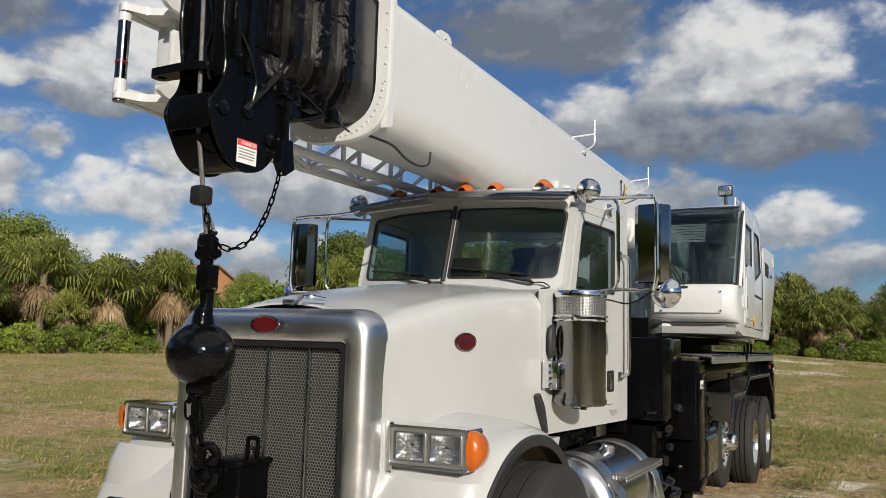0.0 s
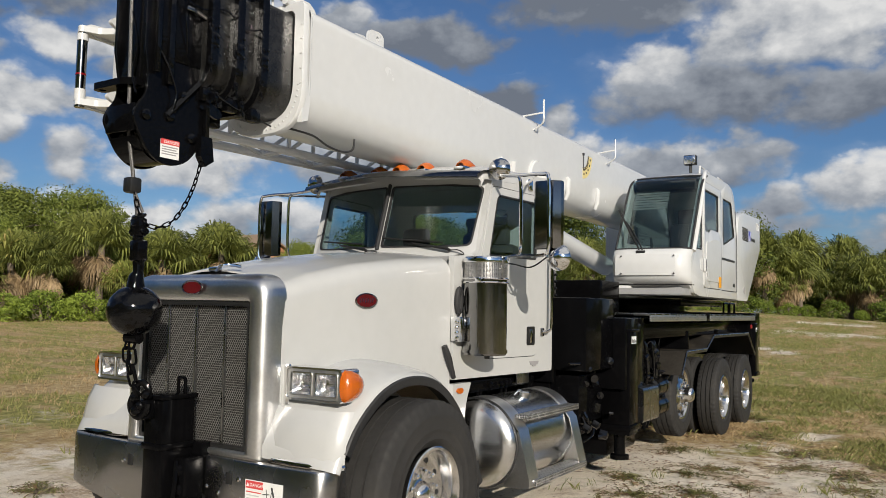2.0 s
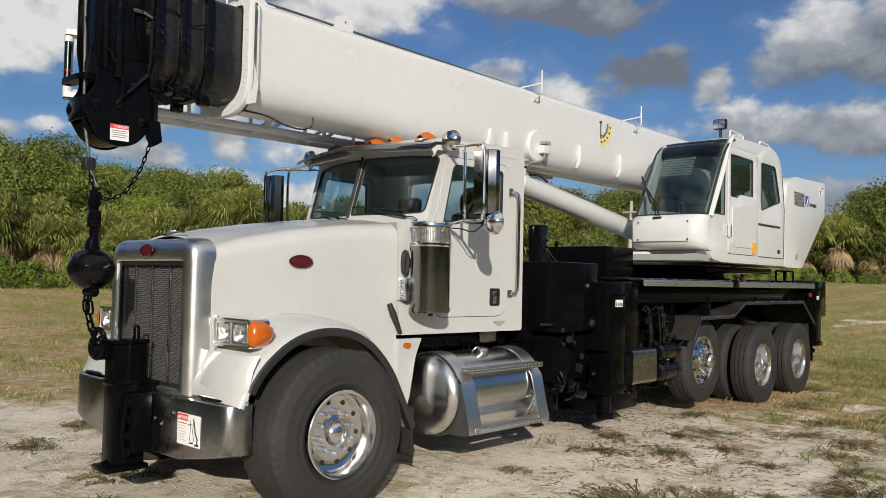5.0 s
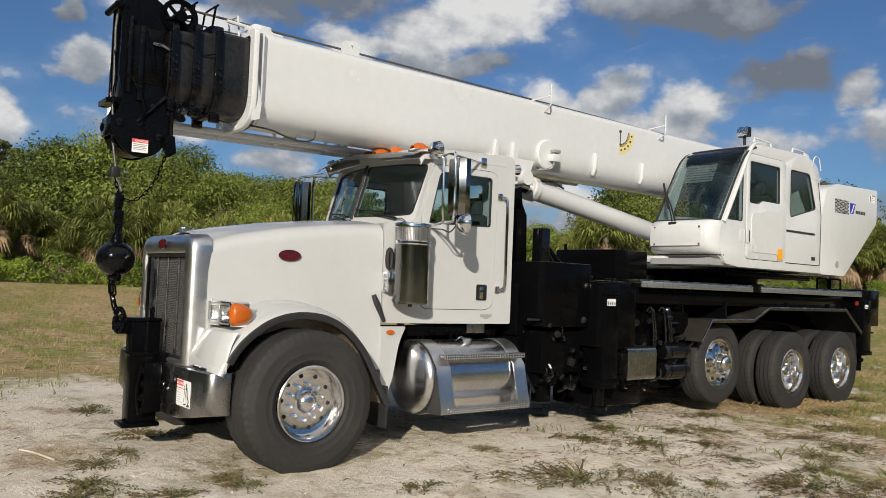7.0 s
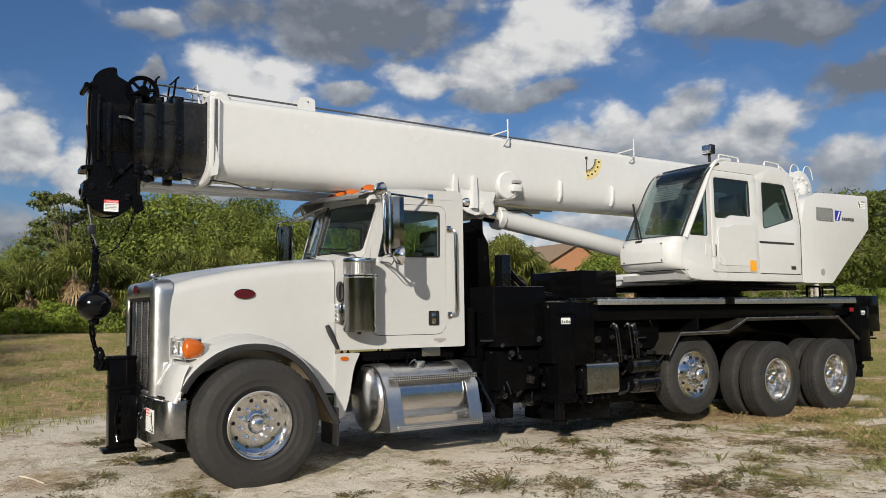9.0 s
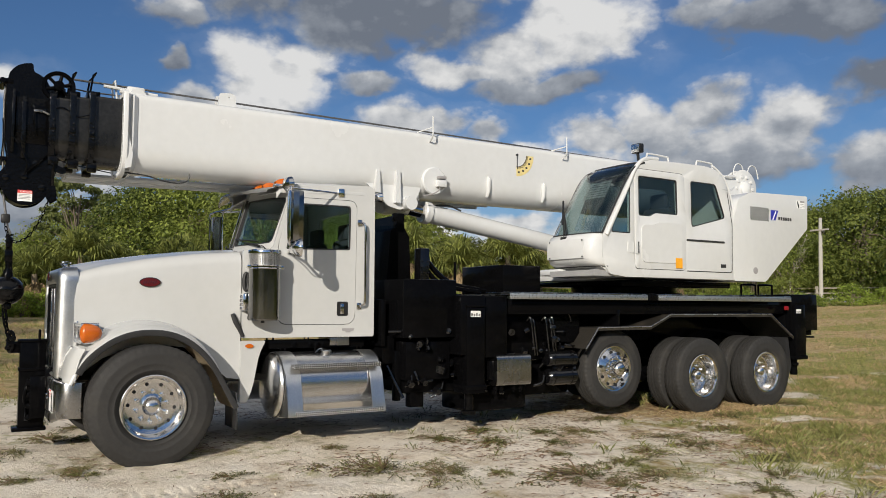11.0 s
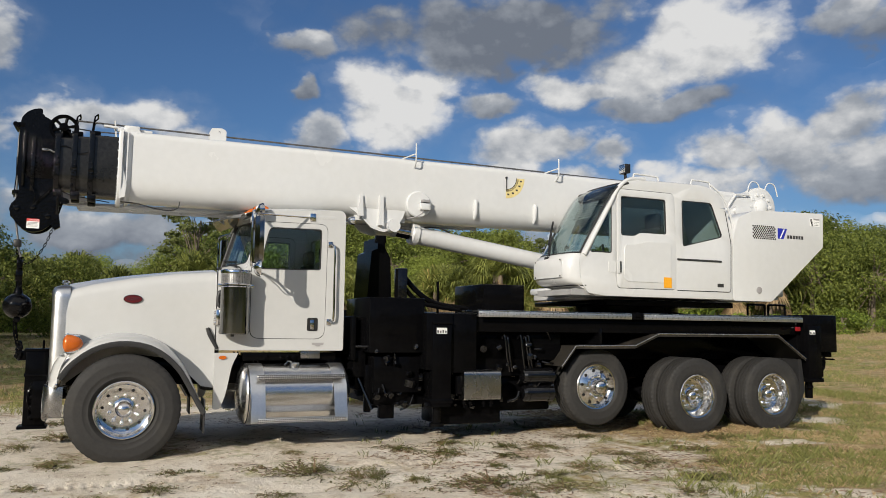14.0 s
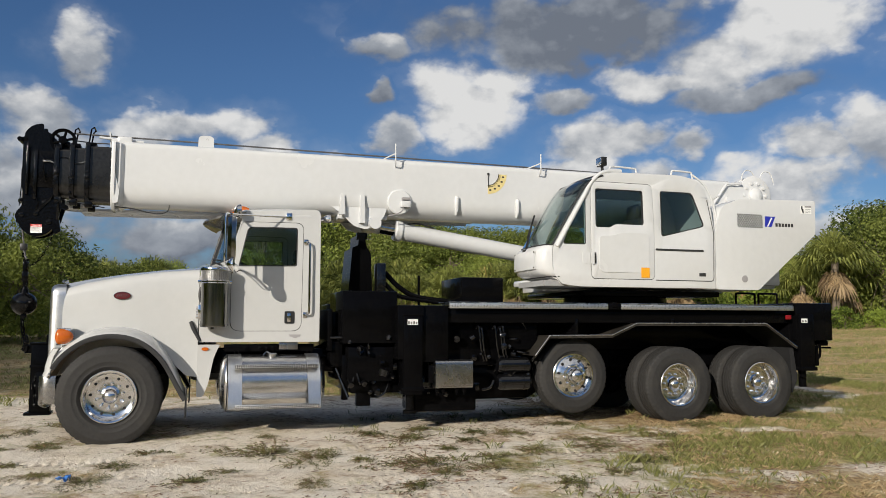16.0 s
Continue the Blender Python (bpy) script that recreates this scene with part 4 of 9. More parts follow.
def fender(s):
    bm = fresh()
    rows = []
    for i, (y, z) in enumerate(ARCH):
        d = arch_dir(i)
        f = i / (len(ARCH) - 1)
        grow = 1.0 if f < 0.62 else max(0.25, 1 - (f - 0.62) * 2.2)
        row = []
        for u, off in ((1.175, -0.012), (1.178, 0.0), (1.165, 0.022), (1.12, 0.048), (1.04, 0.066), (0.94, 0.078), (0.84, 0.088), (0.70, 0.10)):
            oo = off * (grow if off > 0 else 1)
            uu = u if u > 0.8 else hood_at(y)[1] - 0.03
            p = Vector((y, z)) + d * oo
            if f < 0.2:
                p.x = max(p.x, 2.93)
            row.append((ux(s, uu), p.x, p.y))
        rows.append(row)
    rows = [smooth_path(r, 2) for r in rows]
    skin(bm, rows)
    thicken(bm, 0.010)
    f = part("fender", bm, CAB_WHITE, truck, "white front fender", 50)
    bm = fresh()
    rows = []
    for i, (y, z) in enumerate(ARCH[3:]):
        d = arch_dir(i + 3)
        row = []
        for u, off in ((1.10, -0.030), (1.186, -0.045), (1.192, -0.030), (1.190, 0.004), (1.180, 0.012), (1.165, 0.010)):
            p = Vector((y, z)) + d * off
            row.append((ux(s, u), p.x, p.y))
        rows.append(row)
    skin(bm, rows)
    thicken(bm, 0.006)
    part("fender_flare", bm, TRIM, f, "black rubber fender flare")
    bm = fresh()
    tube(bm, smooth_path([(ux(s, 0.62), 2.980, 0.780), (ux(s, 0.75), 2.940, 0.778), (ux(s, 0.92), 2.936, 0.776), (ux(s, 1.08), 2.956, 0.776), (ux(s, 1.14), 2.980, 0.776), (ux(s, 1.172), 3.03, 0.778)], 4), 0.017, 10)
    part("fender_lip", bm, ALU, f, "bright trim along the fender edge")
    bm = fresh()
    rows = []
    for u, y in ((0.63, 2.985), (0.75, 2.945), (0.92, 2.942), (1.08, 2.962), (1.14, 2.985), (1.172, 3.03)):
        rows.append([(ux(s, u), y - 0.002, 0.762), (ux(s, u), y + 0.004, 0.86), (ux(s, u), y + 0.03, 0.97), (ux(s, u), y + 0.075, 1.06)])
    skin(bm, rows)
    thicken(bm, 0.012)
    part("fender_nose", bm, CAB_WHITE, f, "", 60)
    # inner liner
    bm = fresh()
    rows = []
    for i, (y, z) in enumerate(ARCH):
        d = arch_dir(i)
        p = Vector((y, z)) - d * 0.02
        rows.append([(ux(s, u), p.x, p.y) for u in (1.16, 0.62)])
    skin(bm, rows)
    thicken(bm, 0.01)
    part("fender_liner", bm, BROWN_GUARD if s > 0 else PLASTIC, f, "dusty tan inner fender liner")
    bm = fresh()
    box(bm, *sorted((ux(s, 0.78), ux(s, 1.165))), 4.475, 4.49, 0.24, 0.60, 0.004)
    part("mud_flap", bm, TRIM, f)


both(fender)


def headlamp(s):
    y = 3.065
    place = lambda a, b, d: Vector((ux(s, 0.905 + (a - 0.915) * 1.08), y + 0.045 * (a - 0.72) + d, b + 0.002))
    bm = fresh()
    plate(bm, rrect(0.725, 1.105, 1.10, 1.29, 0.022), [rrect(0.737, 1.093, 1.111, 1.279, 0.018)], lambda a, b, d: place(a, b, d - 0.02), 0.15)
    prism(bm, rrect(0.73, 1.10, 1.105, 1.285, 0.02), place, 0.105, 0.13)
    lamp = part("headlamp_housing", bm, CHROME, truck, "chrome twin headlamp housing")
    bm = fresh()
    plate(bm, rrect(0.738, 1.092, 1.112, 1.278, 0.017), [rrect(0.757, 0.905, 1.130, 1.260, 0.012), rrect(0.925, 1.073, 1.130, 1.260, 0.012)], lambda a, b, d: place(a, b, d - 0.012), 0.02)
    part("lamp_bezel", bm, SHELL_ALU, lamp, "bright inner bezel")
    for a0 in (0.757, 0.925):
        bm = fresh()
        plate(bm, rrect(a0 - 0.002, a0 + 0.150, 1.128, 1.262, 0.013), [rrect(a0 + 0.006, a0 + 0.142, 1.136, 1.254, 0.01)], lambda a, b, d: place(a, b, d - 0.017), 0.006)
        part("lens_rim", bm, CHROME, lamp)
        bm = fresh()
        n = 15
        skin(bm, [[place(a0 + 0.148 * i / (n - 1), 1.130 + 0.130 * j / (n - 1), 0.0 + 0.075 * (1 - abs(2 * i / (n - 1) - 1) ** 2.6) * (1 - abs(2 * j / (n - 1) - 1) ** 2.6) + (0.004 if (i + j) % 2 else 0)) for i in range(n)] for j in range(n)])
        part("headlight", bm, LENS, lamp, "rectangular sealed beam headlight", 60)
        bm = fresh()
        lathe(bm, [(0.0, -0.045), (0.014, -0.042), (0.024, -0.02), (0.026, 0.0), (0.016, 0.03)], place(a0 + 0.074, 1.195, 0.045), (0, 1, 0), 14)
        part("bulb", bm, CHROME, lamp)
        bm = fresh()
        prism(bm, rrect(a0, a0 + 0.148, 1.130, 1.260, 0.012), place, -0.009, -0.005)
        part("headlight_glass", bm, CLEAR, lamp)
    bm = fresh()
    # amber turn lamp: half dome that tapers back along the fender
    for_rows = []
    for i in range(9):
        a = math.pi * i / 8
        z = 1.197 - 0.090 * math.cos(a)
        wz = math.sin(a)
        row = []
        for j in range(9):
            b = math.pi / 2 * (-1 + 2 * j / 8)
            row.append((ux(s, 1.106 + 0.062 * wz * math.cos(b) ** 0.8), y + 0.03 + (0.15 if b > 0 else 0.045) * wz * math.sin(b), z))
        for_rows.append(row)
    skin(bm, for_rows)
    thicken(bm, 0.004)
    part("turn_signal", bm, AMBER, lamp, "amber turn signal lens", 60)
    bm = fresh()
    box(bm, *sorted((ux(s, 0.635), ux(s, 0.715))), 3.065, 3.08, 1.07, 1.30, 0.004)
    part("lamp_bracket", bm, CHROME, lamp)


both(headlamp)

# cowl panel behind the wheel
def quarter(s):
    bm = fresh()
    outline = round_poly([(4.585, 0.46), (4.66, 0.46), (4.72, 0.62), (4.78, 0.95), (4.85, 1.09), (4.585, 1.09)], [0.02, 0.05, 0.06, 0.08, 0.02, 0.01])
    prism(bm, outline, side(ux(s, 0.825)) if s > 0 else (lambda a, b, d: Vector((ux(s, 0.825) + d, a, b))), 0, 0.05)
    q = part("cowl_panel", bm, CAB_WHITE, truck)
    bm = fresh()
    oval(bm, lambda a, b, d: Vector((ux(s, 0.827 + d), 4.672 + a, 1.038 + b)), 0.042, 0.021, 0, 0.014)
    part("side_marker", bm, AMBER, q, "small amber side marker")


both(quarter)

# cab --------------------------------------------------------------------
def cab_u(y):
    """Half width of the cab, which widens towards its back."""
    return 0.815 + 0.09 * (y - 4.63)


DOOR = round_poly([(4.955, 1.252), (5.822, 1.252), (5.835, 2.62), (5.075, 2.62), (4.955, 2.10)], [0.12, 0.12, 0.10, 0.05, 0.05])
WIN = round_poly([(5.040, 2.055), (5.755, 2.065), (5.760, 2.555), (5.150, 2.555)], [0.02, 0.03, 0.04, 0.06])


def cab_side(s):
    outline = round_poly([(4.595, 1.12), (6.045, 1.12), (6.045, 2.80), (5.10, 2.74), (4.90, 2.05), (4.595, 2.03)], [0.01, 0.03, 0.10, 0.06, 0.05, 0.02])
    pl = lambda a, b, d: Vector((ux(s, cab_u(a) - d), a, b))
    bm = fresh()
    plate(bm, outline, [DOOR], pl, 0.05)
    part("cab_side", bm, CAB_WHITE, truck, "white cab side panel")
    bm = fresh()
    inner = [(a, b) for a, b in DOOR]
    cy, cz = 5.43, 1.94
    inner = [(cy + (a - cy) * 0.986, cz + (b - cz) * 0.991) for a, b in DOOR]
    plate(bm, inner, [WIN], lambda a, b, d: pl(a, b, d - 0.006), 0.05)
    door = part("door", bm, CAB_WHITE, truck, "closed white cab door")
    bm = fresh()
    plate(bm, [(a, b) for a, b in DOOR], [inner], lambda a, b, d: pl(a, b, d + 0.012), 0.01)
    part("door_seal", bm, TRIM, door)
    bm = fresh()
    prism(bm, WIN, pl, 0.012, 0.018)
    g = part("window", bm, GLASS, door, "tinted door window")
    bm = fresh()
    rim = [(5.42 + (a - 5.42) * 0.965, 2.31 + (b - 2.31) * 0.945) for a, b in WIN]
    plate(bm, WIN, [rim], lambda a, b, d: pl(a, b, d - 0.0085), 0.02)
    part("window_seal", bm, TRIM, door)
    if s > 0:
        bm = fresh()
        prism(bm, rrect(5.612, 5.735, 1.347, 1.502, 0.02), pl, -0.012, 0.0)
        soften(bm, 0.004)
        part("door_handle", bm, PLASTIC, door, "black recessed paddle handle")
        bm = fresh()
        box(bm, ux(s, cab_u(5.67) + 0.010), ux(s, cab_u(5.67) + 0.022), 5.645, 5.69, 1.365, 1.48, 0.004)
        part("handle_paddle", bm, STAINLESS, door)
        bm = fresh()
        gu, gy = cab_u(5.86), 5.86
        tube(bm, smooth_path([(ux(s, gu), gy, 2.375), (ux(s, gu + 0.05), gy + 0.03, 2.365), (ux(s, gu + 0.07), gy + 0.045, 2.30), (ux(s, gu + 0.07), gy + 0.045, 1.9), (ux(s, gu + 0.07), gy + 0.045, 1.53), (ux(s, gu + 0.05), gy + 0.03, 1.465), (ux(s, gu), gy, 1.455)], 5), 0.014, 10)
        for z in (2.375, 1.455):
            box(bm, ux(s, gu - 0.004), ux(s, gu + 0.018), gy - 0.022, gy + 0.028, z - 0.035, z + 0.035, 0.005)
        part("grab_handle", bm, STAINLESS, truck, "stainless grab handle beside the door")
        bm = fresh()
        prism(bm, [(5.672, 1.212), (5.815, 1.212), (5.805, 1.185), (5.775, 1.182), (5.765, 1.168), (5.722, 1.168), (5.712, 1.182), (5.682, 1.185)], pl, -0.006, 0.0)
        part("cab_badge", bm, INK_GREY, truck, "small dark badge below the door")


both(cab_side)

# cab front wall, with a two-piece windscreen in a shallow vee
def ws_y(u, z):
    """The windscreen's plane: raked, with its middle set forward."""
    return 4.725 + 0.18 * (abs(u) / 0.80) ** 1.5 + 0.30 * (z - 2.08)


def screen(a, b, d):
    return Vector((X0 + a, ws_y(a, b) + d, b))


bm = fresh()
for s in (1, -1):
    def pl(a, b, d, s=s):
        return screen(s * a, b, d)
    grid_u = [0.0, 0.2, 0.4, 0.6, 0.78, 0.835]
    outer = [(u, 2.02) for u in grid_u] + [(0.848, 2.3), (0.85, 2.76)] + [(u, 2.76) for u in grid_u[-2::-1]]
    hole = round_poly([(0.022, 2.115), (0.3, 2.115), (0.55, 2.115), (0.77, 2.125), (0.80, 2.615), (0.55, 2.635), (0.3, 2.635), (0.022, 2.635)], [0.03, 0, 0, 0.05, 0.05, 0, 0, 0.03])
    plate(bm, outer, [hole], pl, 0.04)
part("cab_front", bm, CAB_WHITE, truck, "white windscreen surround")
for s in (1, -1):
    bm = fresh()
    rows = []
    for j in range(8):
        z = 2.10 + 0.55 * j / 7
        rows.append([screen(s * (0.01 + 0.80 * i / 10), z, 0.02) for i in range(11)])
    skin(bm, rows)
    thicken(bm, 0.005)
    ws = part("windscreen", bm, GLASS, truck, "one pane of the split windscreen", 60)
    bm = fresh()
    hole2 = [(0.41 + (a - 0.41) * 0.965, 2.375 + (b - 2.375) * 0.95) for a, b in hole]
    plate(bm, hole, [hole2], lambda a, b, d, s=s: screen(s * a, b, d - 0.003), 0.02)
    part("windscreen_seal", bm, TRIM, ws)
bm = fresh()
tube(bm, [screen(0, 2.10, -0.008), screen(0, 2.65, -0.008)], 0.016, 8)
part("windscreen_divider", bm, TRIM, truck)

for a0, a1, zt in ((0.62, 0.12, 2.185), (-0.10, -0.62, 2.185)):
    bm = fresh()
    p0, p1 = screen(a0, 2.09, -0.02), screen(a1, zt, -0.02)
    tube(bm, [p0, p0 + Vector((0, -0.03, 0.01)), p0.lerp(p1, 0.6) + Vector((0, -0.03, 0))], [0.014, 0.012, 0.008], 8)
    q0, q1 = screen(a0 - 0.06, 2.15, -0.018), screen(a1 - 0.08, zt + 0.01, -0.018)
    tube(bm, [q0, q1], 0.008, 6)
    tube(bm, smooth_path([p0, p0 + Vector((0.08, 0.0, 0.0)), p0 + Vector((0.12, 0.02, -0.03)), p0 + Vector((0.06, 0.0, -0.04))]), 0.005, 6)
    part("wiper", bm, PLASTIC, truck, "black windscreen wiper")

# roof, back wall, floor
bm = fresh()
rows = []
for y, w, z in ((4.93, 0.838, 2.66), (4.97, 0.845, 2.725), (5.10, 0.860, 2.78), (5.5, 0.896, 2.80), (5.90, 0.932, 2.805), (6.01, 0.935, 2.775), (6.049, 0.91, 2.715)):
    r = 0.10 if y > 5.05 else 0.05
    row = [(w, z - r - 0.02)]
    for k in range(6):
        a = math.pi / 2 * k / 5
        row.append((w - r + r * math.cos(a), z - r + r * math.sin(a)))
    for k in range(1, 5):
        t = k / 4
        row.append(((w - r) * (1 - t), z + 0.035 * (1 - (1 - t) ** 2)))
    row = row + [(-a, b) for a, b in row[-2::-1]]
    rows.append([(X0 + a, y, b) for a, b in row])
skin(bm, rows)
thicken(bm, 0.02)
roof = part("cab_roof", bm, CAB_WHITE, truck, "white cab roof", 50)
bm = fresh()
plate(bm, rrect(X0 - 0.90, X0 + 0.90, 1.12, 2.76, 0.06), [rrect(X0 - 0.52, X0 + 0.52, 2.15, 2.55, 0.06)], front(5.985), 0.05)
part("cab_back", bm, CAB_WHITE, truck, "white cab back wall")
bm = fresh()
prism(bm, rrect(X0 - 0.52, X0 + 0.52, 2.15, 2.55, 0.06), front(6.01), 0, 0.006)
part("rear_window", bm, GLASS, truck, "rear cab window")
bm = fresh()
box(bm, X0 - 0.77, X0 + 0.77, 4.66, 5.98, 1.125, 1.17)
box(bm, X0 - 0.77, X0 + 0.77, 4.98, 5.12, 1.15, 2.09, 0.03)
box(bm, X0 - 0.765, X0 + 0.765, 4.64, 4.70, 1.13, 2.03)
part("dashboard", bm, INTERIOR, truck, "dark grey dashboard and cab floor")
for s in (1, -1):
    bm = fresh()
    box(bm, X0 + s * 0.43 - 0.25, X0 + s * 0.43 + 0.25, 5.42, 5.92, 1.45, 1.62, 0.05)
    box(bm, X0 + s * 0.43 - 0.24, X0 + s * 0.43 + 0.24, 5.84, 5.99, 1.58, 2.22, 0.06)
    box(bm, X0 + s * 0.43 - 0.14, X0 + s * 0.43 + 0.14, 5.87, 5.98, 2.21, 2.40, 0.04)
    part("cab_seat", bm, SEAT, truck, "dark fabric driver seat")
bm = fresh()
c = Vector((X0 + 0.43, 5.24, 2.02))
d, u, w = basis((0, 0.55, 0.83))
tube(bm, [c + 0.22 * (math.cos(a) * u + math.sin(a) * w) for a in [2 * math.pi * k / 28 for k in range(28)]], 0.016, 8, closed=True)
tube(bm, [c, c - d * 0.3], 0.03, 8)
tube(bm, [c + u * 0.21, c - u * 0.21], 0.014, 6)
part("steering_wheel", bm, PLASTIC, truck)

# round chrome lamp at the rear corner of the roof
bm = fresh()
lathe(bm, [(0.0, -0.055), (0.03, -0.05), (0.045, -0.03), (0.052, 0.0), (0.055, 0.03), (0.050, 0.036), (0.0, 0.030)], (ux(1, 0.845), 6.147, 2.692), (0.25, 1, 0.05), 24)
tube(bm, [(ux(1, 0.84), 6.02, 2.66), (ux(1, 0.845), 6.12, 2.68)], 0.014, 10)
part("rear_work_lamp", bm, CHROME, truck, "round chrome lamp behind the cab roof")
# sun visor and roof lamps
bm = fresh()
rows = []
for a in [-0.87 + 1.74 * i / 16 for i in range(17)]:
    f = abs(a) / 0.87
    yv = 4.62 + 0.20 * f ** 1.6
    rows.append([(X0 + a, yv + 0.30, 2.755 - 0.02 * f), (X0 + a, yv + 0.10, 2.735 - 0.02 * f), (X0 + a, yv, 2.700 - 0.025 * f), (X0 + a, yv - 0.012, 2.672 - 0.025 * f)])
skin(bm, rows)
thicken(bm, 0.006)
part("sun_visor", bm, CANISTER, truck, "stainless steel sun visor over the windscreen", 50)
for u in (-0.60, -0.24, 0.0, 0.24, 0.60):
    bm = fresh()
    yy = 4.95 + 0.06 * abs(u)
    box(bm, X0 + u - 0.055, X0 + u + 0.055, yy, yy + 0.18, 2.735, 2.782, 0.012)
    base = part("roof_lamp_base", bm, CHROME, roof)
    bm = fresh()
    rows = []
    for j in range(7):
        t = j / 6
        hgt = 0.082 * math.sin(math.pi * min(1.0, 0.12 + 0.62 * t)) * (1 - 0.25 * t)
        wid = 0.058 * math.sqrt(max(0.05, 1 - (1 - t) ** 3 * 0.6))
        rows.append([(X0 + u + wid * math.cos(a), yy + 0.01 + 0.17 * t, 2.78 + hgt * math.sin(a)) for a in [math.pi * k / 8 for k in range(9)]])
    skin(bm, rows, cap=False)
    thicken(bm, 0.004)
    part("marker_lamp", bm, AMBER, roof, "amber roof marker lamp", 60)


def cab_mirror(s):
    yy = 4.93
    bm = fresh()
    loop = smooth_path([(ux(s, 0.800), 4.98, 2.70), (ux(s, 0.940), 4.92, 2.69), (ux(s, 1.140), 4.86, 2.665), (ux(s, 1.380), 4.79, 2.65), (ux(s, 1.445), 4.765, 2.60), (ux(s, 1.450), 4.765, 2.3), (ux(s, 1.445), 4.765, 2.09), (ux(s, 1.380), 4.80, 2.05), (ux(s, 1.140), 4.90, 2.06), (ux(s, 0.940), 4.95, 2.04), (ux(s, 0.800), 4.98, 2.0)], 4)
    tube(bm, loop, 0.0135, 8)
    tube(bm, smooth_path([(ux(s, 1.140), 4.86, 2.665), (ux(s, 1.175), 4.85, 2.6), (ux(s, 1.180), 4.85, 2.3), (ux(s, 1.175), 4.86, 2.12), (ux(s, 1.140), 4.90, 2.06)], 4), 0.0125, 8)
    tube(bm, [(ux(s, 1.300), 4.85, 2.655), (ux(s, 0.910), 5.50, 2.70), (ux(s, 0.890), 5.555, 2.71)], 0.011, 8)
    box(bm, *sorted((ux(s, 0.875), ux(s, 0.925))), 5.52, 5.59, 2.655, 2.755, 0.01)
    mir = part("mirror_bracket", bm, CHROME, truck, "chrome tube mirror bracket")
    bm = fresh()
    xa, xb = sorted((ux(s, 1.302), ux(s, 1.500)))
    plan = ((1.350, 4.882), (1.350, 4.848), (1.385, 4.792), (1.53, 4.792), (1.573, 4.835), (1.573, 4.882))
    skin(bm, [[(ux(s, (u if k in (1, 2) else 1.508 + (u - 1.508) * 0.95) - 0.06), y if k in (1, 2) else 4.84 + (y - 4.84) * 0.95, z) for u, y in plan] for k, z in enumerate((2.10, 2.106, 2.594, 2.60))], close_u=True)
    bmesh.ops.recalc_face_normals(bm, faces=bm.faces)
    part("mirror_housing", bm, CANISTER, mir, "tall rectangular stainless mirror housing")
    bm = fresh()
    prism(bm, rrect(xa - 0.004, xb + 0.004, 2.112, 2.588, 0.02), front(4.882), 0.0, 0.004)
    part("mirror_glass", bm, CHROME, mir)
    bm = fresh()
    lathe(bm, [(0.0, -0.075), (0.04, -0.068), (0.075, -0.045), (0.092, -0.015), (0.098, 0.0), (0.098, 0.008), (0.0, 0.012)], (ux(s, 1.485), 4.86, 2.035), (0.15 * s, 1, 0), 28)
    part("round_mirror", bm, CHROME, mir, "round chrome convex mirror")
    bm = fresh()
    lathe(bm, [(0.0, 0.07), (0.04, 0.064), (0.07, 0.045), (0.085, 0.01), (0.088, -0.005), (0.0, -0.02)], (ux(s, 0.940), 4.945, 2.745), (0.2 * s, -1, 0.0), 28)
    tube(bm, [(ux(s, 0.940), 4.93, 2.68), (ux(s, 0.940), 4.94, 2.72)], 0.012, 8)
    part("hood_mirror", bm, STAINLESS, mir, "small round dome mirror")
    bm = fresh()
    tube(bm, smooth_path([(ux(s, 1.390), 4.86, 2.04), (ux(s, 1.240), 4.9, 1.97), (ux(s, 1.060), 4.95, 2.0), (ux(s, 0.810), 5.0, 2.02)]), 0.006, 6)
    part("mirror_cable", bm, PLASTIC, mir)


for s in (1, -1):
    before = set(truck.children)
    cab_mirror(s)
    for ob in set(truck.children) - before:
        ob.matrix_basis = Matrix.Translation((0, 0.09, -0.01))

